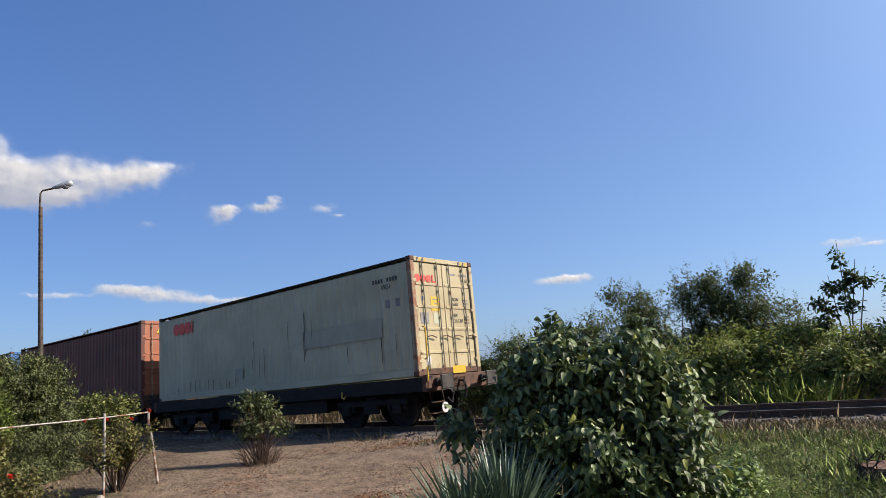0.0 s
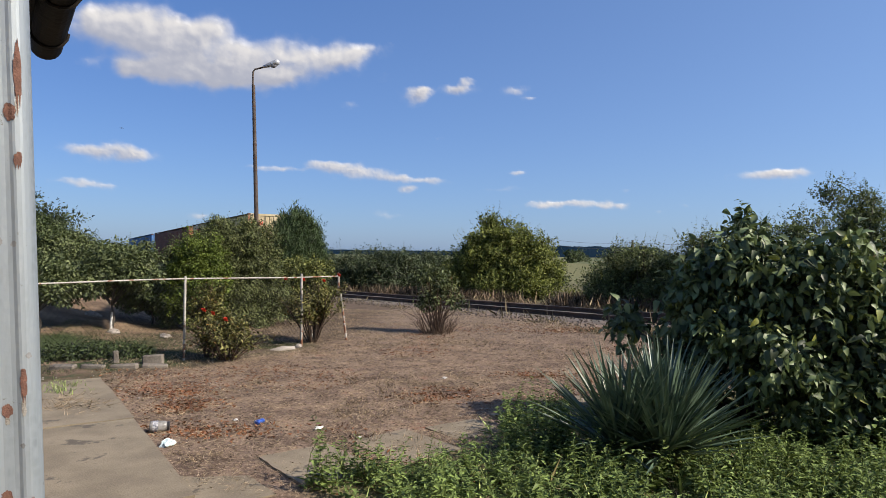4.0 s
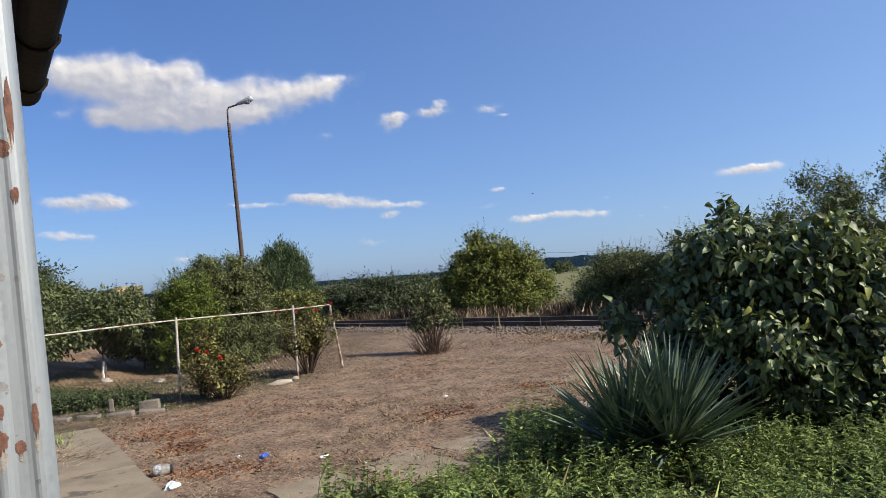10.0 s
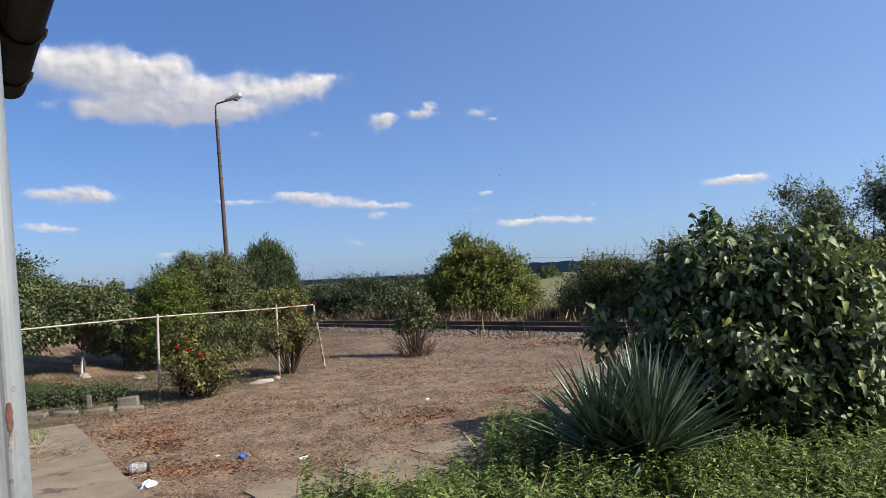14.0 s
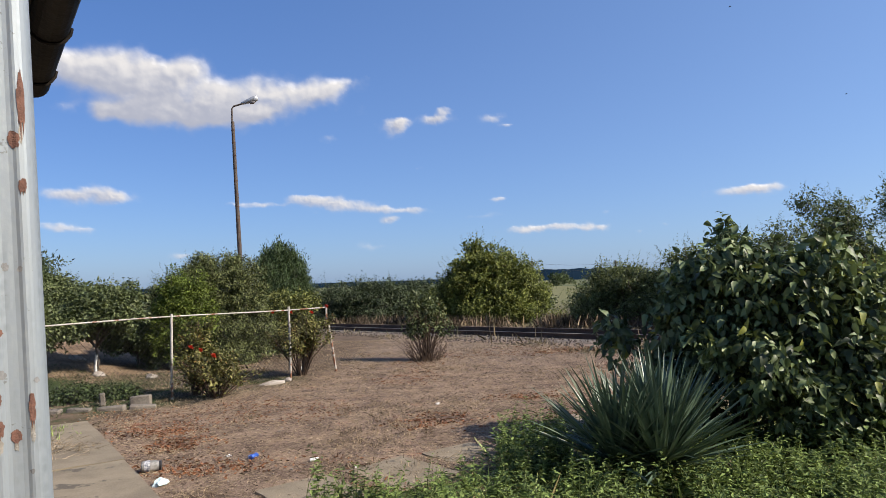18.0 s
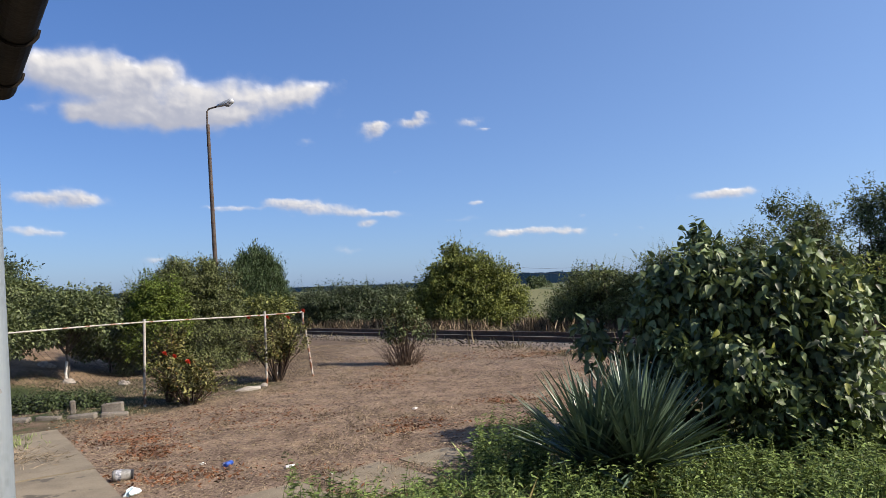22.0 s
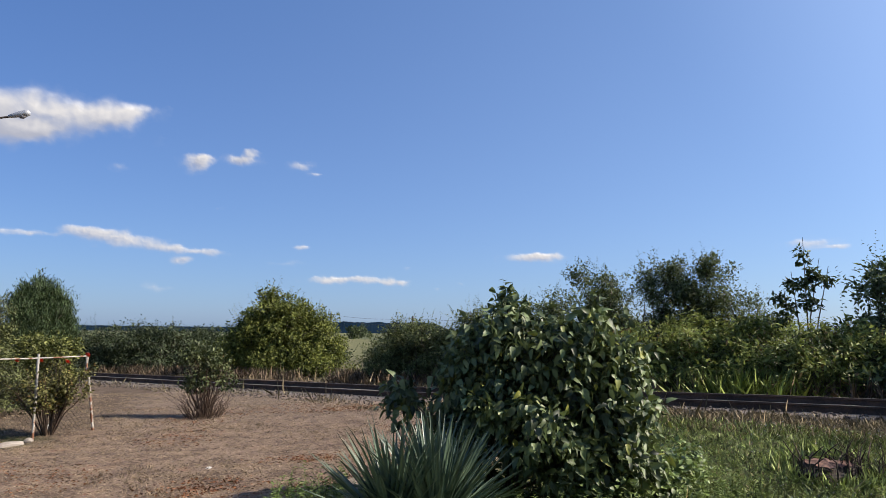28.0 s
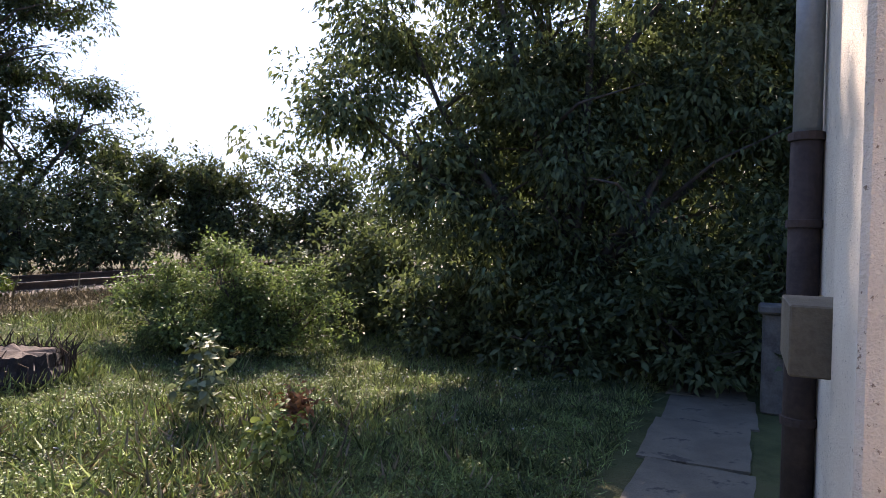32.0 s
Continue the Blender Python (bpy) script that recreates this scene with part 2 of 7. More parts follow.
class Geo:
    """Vertices and faces gathered for one mesh."""

    def __init__(self):
        self.v, self.f, self.n = [], [], 0

    def add(self, v, f):
        v = np.asarray(v, float)
        self.v.append(v)
        self.f.extend([[i + self.n for i in face] for face in f])
        self.n += len(v)
        return self

    def box(self, size, at=(0, 0, 0), turn=None, bevel=0.0):
        bm = bmesh.new()
        bmesh.ops.create_cube(bm, size=1)
        bmesh.ops.scale(bm, vec=size, verts=bm.verts)
        if bevel:
            bmesh.ops.bevel(bm, geom=bm.edges[:], offset=bevel, segments=1, affect="EDGES")
        m = Matrix.Translation(at) @ (turn.to_4x4() if turn else Matrix())
        bm.transform(m)
        bm.verts.index_update()
        self.add([v.co[:] for v in bm.verts], [[v.index for v in f.verts] for f in bm.faces])
        bm.free()
        return self

    def tube(self, pts, radii, sides=8, caps=True):
        pts = [Vector(p) for p in pts]
        rings = []
        up = Vector((0.13, 0.31, 0.94))
        for i, p in enumerate(pts):
            d = (pts[min(i + 1, len(pts) - 1)] - pts[max(i - 1, 0)]).normalized()
            x = d.cross(up)
            if x.length < 1e-3:
                x = d.cross(Vector((1, 0, 0)))
            x.normalize()
            y = d.cross(x)
            r = radii[i] if hasattr(radii, "__len__") else radii
            rings.append([p + (x * math.cos(2 * math.pi * k / sides) + y * math.sin(2 * math.pi * k / sides)) * r for k in range(sides)])
        v = [q[:] for ring in rings for q in ring]
        f = [[i * sides + k, i * sides + (k + 1) % sides, (i + 1) * sides + (k + 1) % sides, (i + 1) * sides + k] for i in range(len(pts) - 1) for k in range(sides)]
        if caps:
            f += [list(range(sides))[::-1], [(len(pts) - 1) * sides + k for k in range(sides)]]
        return self.add(v, f)

    def lathe(self, profile, at=(0, 0, 0), turn=None, sides=24):
        m = Matrix.Translation(at) @ (turn.to_4x4() if turn else Matrix())
        v = [(m @ Vector((r * math.cos(2 * math.pi * k / sides), r * math.sin(2 * math.pi * k / sides), z)))[:] for r, z in profile for k in range(sides)]
        f = [[i * sides + k, i * sides + (k + 1) % sides, (i + 1) * sides + (k + 1) % sides, (i + 1) * sides + k] for i in range(len(profile) - 1) for k in range(sides)]
        f += [list(range(sides))[::-1], [(len(profile) - 1) * sides + k for k in range(sides)]]
        return self.add(v, f)

    def rock(self, size, at=(0, 0, 0), seed=0, rough=0.25, sub=2):
        bm = bmesh.new()
        bmesh.ops.create_icosphere(bm, subdivisions=sub, radius=0.5)
        for v in bm.verts:
            v.co *= 1 + rough * noise.noise(v.co * 2.6 + Vector((seed * 3.1, 0, 0)))
            v.co = Vector((v.co.x * size[0] + at[0], v.co.y * size[1] + at[1], max(v.co.z, -0.35) * size[2] + at[2]))
        bm.verts.index_update()
        self.add([v.co[:] for v in bm.verts], [[v.index for v in f.verts] for f in bm.faces])
        bm.free()
        return self

    def mesh(self, name, smooth=False):
        me = bpy.data.meshes.new(name)
        me.from_pydata(np.concatenate(self.v).tolist() if self.v else [], [], self.f)
        if smooth:
            me.polygons.foreach_set("use_smooth", np.ones(len(me.polygons), bool))
        me.update()
        return me


def part(name, geo, material, parent=None, label="", smooth=False):
    """One mesh object under a thing or a part."""
    me = geo if isinstance(geo, bpy.types.Mesh) else geo.mesh(name, smooth)
    if not me.materials:
        me.materials.append(material)
    ob = new(name, me)
    ob.parent = parent
    return tagged(ob, label)


def thing(name, m, label, category, group="", kind=""):
    ob = new(name)
    ob.empty_display_size = 0.1
    ob.matrix_basis = m
    return tagged(ob, label, category, group, kind)


def solid(name, geo, material, label, category="", group="", kind="", m=None, smooth=False):
    """A thing of one mesh."""
    ob = part(name, geo, material, None, label, smooth)
    if m is not None:
        ob.matrix_basis = m
    return tagged(ob, label, category, group, kind)


def unit(v):
    return v / np.maximum(np.linalg.norm(v, axis=1, keepdims=True), 1e-9)


def leaf_mesh(name, pos, axis, face, length, width, fold=0.25, droop=0.0, rich=False):
    """Many leaves in one mesh. axis: base to tip; face: about where the upper side looks."""
    n = len(pos)
    axis = unit(axis)
    side = unit(np.cross(axis, face) + 1e-6)
    up = np.cross(side, axis)
    length, width = (np.broadcast_to(np.asarray(x, float), (n,))[:, None] for x in (length, width))
    mid = pos + axis * length * 0.36
    tip = pos + axis * length - up * length * droop
    if rich:
        a = pos + axis * length * 0.13
        c = pos + axis * length * 0.70 - up * length * droop * 0.5
        v = np.stack([pos, a + side * width * 0.33 + up * width * fold * 0.6, mid + side * width * 0.5 + up * width * fold, c + side * width * 0.33 + up * width * fold * 0.5, tip,
                      c - side * width * 0.33 + up * width * fold * 0.5, mid - side * width * 0.5 + up * width * fold, a - side * width * 0.33 + up * width * fold * 0.6, mid, c], 1)
        quads = [[0, 1, 2, 8], [8, 2, 3, 9], [9, 3, 4], [0, 8, 6, 7], [8, 9, 5, 6], [9, 4, 5]]
        per = 10
    else:
        v = np.stack([pos, mid + side * width * 0.5 + up * width * fold, tip, mid - side * width * 0.5 + up * width * fold], 1)
        quads = [[0, 1, 2], [0, 2, 3]]
        per = 4
    v = v.reshape(-1, 3)
    me = bpy.data.meshes.new(name)
    base = (np.arange(n) * per)[:, None]
    idx = np.concatenate([base + np.array(q)[None, :] for q in quads], 1)  # n x loops per leaf
    lens = np.tile(np.array([len(q) for q in quads]), n)
    me.vertices.add(len(v))
    me.vertices.foreach_set("co", v.ravel())
    me.loops.add(idx.size)
    me.loops.foreach_set("vertex_index", idx.ravel().astype(np.int32))
    me.polygons.add(len(lens))
    me.polygons.foreach_set("loop_start", np.concatenate([[0], np.cumsum(lens)[:-1]]).astype(np.int32))
    if rich:
        me.polygons.foreach_set("use_smooth", np.ones(len(lens), bool))
    me.update(calc_edges=True)
    me.validate()
    return me


def waves(p, r):
    """A smooth random value at each place."""
    out = np.zeros(len(p))
    for _ in range(5):
        out += np.sin(p @ (r.normal(size=3) * 1.3) + r.uniform(0, 6.28))
    return out / 1.6


def crown(name, lobes, clumps, per, size, length, width, material, parent, droop=0.15, seed=0, rich=False, label="", hang=0.3, flat=0.7, shell=1.9, sprig=0.3, gap=0.12, rough=0.16, shoot=0.14, wild=0.55, fold=0.2):
    """A crown: lobes hold clumps, clumps hold leaves; some clumps stand out as sprigs. Returns the clumps' middles."""
    r = np.random.default_rng(seed + 11)
    lobes = np.asarray(lobes, float)
    w = (lobes[:, 3] * lobes[:, 4] * lobes[:, 5]) ** 0.72
    pick = r.choice(len(lobes), clumps, p=w / w.sum())
    d = unit(r.normal(size=(clumps, 3)))
    d[:, 2] = np.where(d[:, 2] < -0.6, -d[:, 2], d[:, 2])
    rad = r.random(clumps) ** (1 / shell) * (1 + rough * waves(d * 2.3 + pick[:, None] * 1.7, r))
    c = lobes[pick, :3] + d * (rad * r.uniform(0.85, 1.12, clumps))[:, None] * lobes[pick, 3:]
    hole = waves(c / (0.3 * np.median(lobes[:, 3])), r)
    keep = hole > np.quantile(hole, gap)
    c, d, pick = c[keep], d[keep], pick[keep]
    clumps = len(c)
    c[:, 2] = np.maximum(c[:, 2], size * 0.4)
    rc = size * r.uniform(0.55, 1.35, clumps)
    tall = r.random(clumps) < sprig
    count = np.maximum(3, (per * (rc / size) ** 1.5).astype(int))
    k = np.repeat(np.arange(clumps), count)
    n = len(k)
    q = r.normal(size=(n, 3)) * 0.5
    q *= np.minimum(1, 0.85 / np.maximum(np.linalg.norm(q, axis=1, keepdims=True), 1e-6))
    q[:, 2] *= flat
    stretch = np.where(tall, 1.7, 1.0)[k]
    q += d[k] * (stretch - 1)[:, None] * r.uniform(-1, 1, size=(n, 1)) * 0.9 + np.array([0, 0, 1.0]) * ((stretch - 1) * r.random(n) * 0.6)[:, None]
    pos = c[k] + q * rc[k][:, None]
    out = unit(pos - lobes[pick, :3][k])
    axis = unit(q + out * 0.4) * 0.8 + r.normal(size=(n, 3)) * wild + [0, 0, -hang]
    face = out * 0.5 + r.normal(size=(n, 3)) * wild + [0, 0, 0.75]
    s = r.uniform(0.55, 1.25, n)
    # loose shoots that stand out of the outline, with leaves along them
    m, each = max(1, int(clumps * shoot)), max(6, per // 3)
    j = r.choice(len(lobes), m, p=w / w.sum())
    e = unit(r.normal(size=(m, 3)))
    e[:, 2] = np.abs(e[:, 2])
    foot = lobes[j, :3] + e * lobes[j, 3:] * 0.86
    way = unit(e * 0.6 + [0, 0, 0.75] + r.normal(size=(m, 3)) * 0.3)
    far = size * r.uniform(1.0, 2.9, m)
    i = np.repeat(np.arange(m), each)
    along = np.tile(np.linspace(0.05, 1, each), m)
    p2 = foot[i] + way[i] * (far[i] * along)[:, None]
    a2 = unit(np.cross(way[i], r.normal(size=(len(i), 3)))) + way[i] * 0.55 + [0, 0, -hang * 0.4]
    pos, axis = np.concatenate([pos, p2]), np.concatenate([axis, a2])
    face = np.concatenate([face, way[i] * 0.6 + [0, 0, 0.5] + r.normal(size=(len(i), 3)) * 0.3])
    s = np.concatenate([s, r.uniform(0.7, 1.1, len(i)) * (1 - 0.45 * along)])
    me = leaf_mesh(name, pos, axis, face, length * s, width * s, fold, droop, rich)
    me.materials.append(material)
    ob = new(name, me)
    ob.parent = parent
    tagged(ob, label)
    return c, lobes[pick, :3]


def limbs(lobes, base, r0, sides=6, split=0.35, wig=0.12, extra=2, seed=0, twigs=None, canes=0):
    """A trunk that forks towards each lobe, with side branches and twigs out to the clumps."""
    g = Geo()
    r = random.Random(seed)
    base = Vector(base)
    top = Vector(np.average(np.asarray(lobes)[:, :3], axis=0, weights=np.asarray(lobes)[:, 3]))
    fork = base.lerp(Vector((top.x * 0.5 + base.x * 0.5, top.y * 0.5 + base.y * 0.5, top.z)), split)
    fork.z = base.z + (top.z - base.z) * split
    g.tube([base - Vector((0, 0, 0.15)), base.lerp(fork, 0.5) + Vector((r.uniform(-wig, wig), r.uniform(-wig, wig), 0)) * 0.5, fork], [r0 * 1.25, r0, r0 * 0.85], sides + 2)
    for lobe in lobes:
        end = Vector(lobe[:3]) + Vector((0, 0, lobe[5] * 0.45))
        pts = [fork]
        for k in (0.35, 0.7, 1.0):
            q = fork.lerp(end, k)
            q += Vector((r.uniform(-1, 1), r.uniform(-1, 1), r.uniform(-0.5, 0.8))) * wig * (end - fork).length * (1 if k < 1 else 0.4)
            pts.append(q)
        g.tube(pts, [r0 * 0.6, r0 * 0.42, r0 * 0.27, r0 * 0.1], sides)
        for _ in range(extra):
            i = r.choice((1, 2))
            tip = pts[i] + Vector((r.uniform(-1, 1) * lobe[3], r.uniform(-1, 1) * lobe[4], r.uniform(0.0, 0.9) * lobe[5]))
            m = pts[i].lerp(tip, 0.5) + Vector((r.uniform(-1, 1), r.uniform(-1, 1), 0.6)) * wig * lobe[3]
            g.tube([pts[i], m, tip], [r0 * 0.26, r0 * 0.15, r0 * 0.05], max(4, sides - 1))
    if twigs is not None:
        for c, m in list(zip(*twigs))[:260]:
            c, m = Vector(c), Vector(m)
            a = m.lerp(c, r.uniform(0.0, 0.35))
            b = a.lerp(c, 0.55) + Vector((r.uniform(-1, 1), r.uniform(-1, 1), r.uniform(-0.3, 0.6))) * 0.12 * (c - a).length
            g.tube([a, b, c], [r0 * 0.12, r0 * 0.08, r0 * 0.03], 3, False)
    return g


def plant(name, m, label, category, lobes, clumps, per, size, length, width, material, trunk=0.06, base=(0, 0, 0), bark=None, group="", droop=0.15, seed=0, split=0.35, rich=False, hang=0.3, extra=2, flat=0.7, shell=1.9, sprig=0.3, gap=0.12, rough=0.16, shoot=0.14, wild=0.55, fold=0.2):
    t = thing(name, m, label, category, group)
    tw = crown("crown", lobes, clumps, per, size, length, width, material, t, droop, seed, rich, "", hang, flat, shell, sprig, gap, rough, shoot, wild, fold)
    part("trunk", limbs(lobes, base, trunk, 6, split, 0.12, extra, seed, tw), bark or BARK, t, smooth=True)
    return t


# ---- the plan ----
TRACK_AZ = 37.0  # the railway runs this far to the left of ahead
TD = Vector((-math.sin(radians(TRACK_AZ)), math.cos(radians(TRACK_AZ)), 0))
TN = Vector((math.cos(radians(TRACK_AZ)), math.sin(radians(TRACK_AZ)), 0))  # away from the eye
TC = Vector((3.775, 15.73, 0))  # the track's middle under the train's rear end at the start


def step(x, a, b):
    t = min(max((x - a) / (b - a), 0), 1)
    return t * t * (3 - 2 * t)


def rail_z(s):
    return 0.25 - 0.0225 * min(max(s, -45), 85) + 0.14 * step(-s, -1, 8)


def on_track(s, p=0.0, h=0.0):
    q = TC + TD * s + TN * p
    return Vector((q.x, q.y, rail_z(s) + h))


def gz(x, y):
    """The ground's height."""
    q = Vector((x, y, 0)) - TC
    s, p = q.dot(TD), q.dot(TN)
    bed = rail_z(s) - 0.16
    near = step(abs(p), 2.0, 5.5)
    far = step(math.hypot(x, y), 60, 160)
    z = bed * (1 - near) + (0.0 if p < 0 else (bed - 0.1) * (1 - far)) * near
    # a bank beyond the orchard
    slope = -x - 0.25 * y
    z += max(0.9 * step(slope, 6.5, 10.5) * step(y, 9, 15) * (1 - step(y, 30, 45)), 0.62 * step(slope, 2.8, 6.2) * step(y, 8.5, 13.5) * (1 - step(y, 17, 24)))
    r = math.hypot(x, y)
    if r < 60:
        z += 0.035 * noise.noise(Vector((x * 0.7, y * 0.7, 0))) * step(r, 2, 6)
    return z


def on(x, y, dz=0.0, rz=0.0):
    return pose(x, y, gz(x, y) + dz, 0, 0, rz)


def polar(az, dist):
    """A place so many degrees to the left of ahead, and so far off."""
    return -math.sin(radians(az)) * dist, math.cos(radians(az)) * dist


# ---- ground ----
def ground_material():
    m, n, l, b = shader("ground_mat")
    co = n.new("ShaderNodeTexCoord").outputs["Object"]
    xyz = n.new("ShaderNodeSeparateXYZ")
    l.new(co, xyz.inputs[0])

    def math_node(op, a, c, d=None):
        x = n.new("ShaderNodeMath")
        x.operation = op
        for k, v in enumerate((a, c, d)):
            if v is None:
                continue
            if hasattr(v, "is_output"):
                l.new(v, x.inputs[k])
            else:
                x.inputs[k].default_value = v
        return x.outputs[0]

    def line(ax, ay, c, wob, soft):
        v = math_node("MULTIPLY_ADD", xyz.outputs[0], ax, c)
        v = math_node("MULTIPLY_ADD", xyz.outputs[1], ay, v)
        v = math_node("ADD", v, math_node("MULTIPLY_ADD", edge, wob * 2, -wob))
        return ramp_fac(n, l, v, -soft, soft)

    edge = noise_node(n, l, co, 0.9, 5)
    big, mid, fine = noise_node(n, l, co, 0.35, 4), noise_node(n, l, co, 2.2, 5, 0.7), noise_node(n, l, co, 28, 4, 0.7)
    dry = mix(n, l, ramp_fac(n, l, mid, 0.35, 0.65), (0.0699, 0.046, 0.0331), (0.216, 0.153, 0.109))
    dry = mix(n, l, ramp_fac(n, l, fine, 0.45, 0.75), dry, (0.307, 0.224, 0.161))
    dry = mix(n, l, ramp_fac(n, l, noise_node(n, l, co, 1.1, 6, 0.7), 0.6, 0.7), dry, (0.18, 0.068, 0.036))
    dry = mix(n, l, math_node("MULTIPLY", ramp_fac(n, l, noise_node(n, l, co, 75, 3, 0.7), 0.52, 0.66), 0.75), dry, (0.0648, 0.0396, 0.0252))
    grit = mix(n, l, ramp_fac(n, l, fine, 0.3, 0.7), (0.0795, 0.0609, 0.0477), (0.199, 0.162, 0.129))
    dry = mix(n, l, math_node("MULTIPLY", line(0.0, 1.0, -12.6, 1.2, 1.2), 0.35), dry, grit)
    green = mix(n, l, ramp_fac(n, l, mid, 0.3, 0.7), (0.054, 0.0648, 0.0216), (0.115, 0.122, 0.0468))
    green = mix(n, l, ramp_fac(n, l, big, 0.5, 0.7), green, (0.115, 0.101, 0.0432))
    soil = mix(n, l, ramp_fac(n, l, mid, 0.3, 0.7), (0.0468, 0.031, 0.0209), (0.119, 0.0828, 0.0554))
    soil = mix(n, l, ramp_fac(n, l, fine, 0.45, 0.75), soil, (0.137, 0.104, 0.072))
    bank = mix(n, l, ramp_fac(n, l, mid, 0.3, 0.7), (0.0936, 0.0619, 0.0389), (0.238, 0.169, 0.112))
    # grass to the right of the yard and under the house
    right = line(1.0, -0.22, -1.6, 0.5, 0.5)
    close = math_node("MULTIPLY", line(0.602, -0.799, 4.4, 0.4, 0.3), line(0.799, 0.602, -1.9, 0.3, 0.3))
    c = mix(n, l, math_node("MAXIMUM", right, close), dry, green)
    # the strip along the railway
    strip = line(0.799, 0.602, -9.8, 0.35, 0.35)
    c = mix(n, l, math_node("MULTIPLY", strip, right), c, mix(n, l, ramp_fac(n, l, fine, 0.3, 0.7), (0.13, 0.101, 0.0612), (0.266, 0.212, 0.133)))
    # the orchard behind the fence, the shadow over its grass and soil painted in by darker colours
    orchard = line(-1.0, 0.55, -8.9, 0.25, 0.5)
    c = mix(n, l, math_node("MULTIPLY", orchard, line(-1.0, 0.0, -2.4, 0.2, 0.4)), c, mix(n, l, math_node("MULTIPLY", ramp_fac(n, l, edge, 0.4, 0.54), line(0.0, -1.0, 11.4, 0.5, 0.5)), mix(n, l, line(-1.0, -0.25, -3.0, 0.5, 0.8), soil, bank), mix(n, l, 0.85, green, (0.024, 0.038, 0.012))))
    beyond = line(0.799, 0.602, -16.5, 0.8, 1.0)
    c = mix(n, l, beyond, c, mix(n, l, 0.5, soil, green))
    # open fields
    field = mix(n, l, ramp_fac(n, l, noise_node(n, l, co, 0.012, 3), 0.42, 0.5), (0.05, 0.066, 0.026), (0.118, 0.115, 0.05))
    dist = n.new("ShaderNodeVectorMath")
    dist.operation = "LENGTH"
    l.new(co, dist.inputs[0])
    c = mix(n, l, ramp_fac(n, l, dist.outputs["Value"], 45, 70), c, field)
    l.new(c, b.inputs["Base Color"])
    b.inputs["Roughness"].default_value = 0.95
    b.inputs["Specular IOR Level"].default_value = 0.2
    bump(n, l, fine, 0.7, 0.03, b)
    return m


def build_ground():
    u = np.linspace(-1, 1, 321)
    xs = np.sinh(u * 7.6) / np.sinh(7.6) * 3800
    ys = xs + 6
    xs = xs - 1
    v = [(x, y, gz(x, y)) for y in ys for x in xs]
    k = len(xs)
    f = [(j * k + i, j * k + i + 1, (j + 1) * k + i + 1, (j + 1) * k + i) for j in range(k - 1) for i in range(k - 1)]
    g = Geo().add(v, f)
    solid("ground", g, ground_material(), "dry yard of bare earth and straw with green grass", "ground", kind="structure", smooth=True)


build_ground()


# ---- railway ----
def stones(n, place, small, large, seed):
    """Loose angular stones lying along the track; place gives metres along it and across it."""
    g = Geo()
    r = random.Random(seed)
    kinds = []
    for k in range(6):
        one = Geo().rock((1, 0.8, 0.7), (0, 0, 0), seed + k, 0.7, 1)
        kinds.append((np.concatenate(one.v), one.f))
    for _ in range(n):
        s, p = place(r)
        q = on_track(s, p)
        v, f = kinds[r.randrange(6)]
        a, size = r.uniform(0, 6.28), r.uniform(small, large)
        turned = np.stack([v[:, 0] * math.cos(a) - v[:, 1] * math.sin(a), v[:, 0] * math.sin(a) + v[:, 1] * math.cos(a), v[:, 2]], 1) * size
        z = rail_z(s) - (0.12 if abs(p) < 1.35 else 0.12 + 0.24 * (abs(p) - 1.35) / 0.55)
        g.add(turned + [q.x, q.y, max(z, gz(q.x, q.y)) + 0.1 * size], f)
    return g


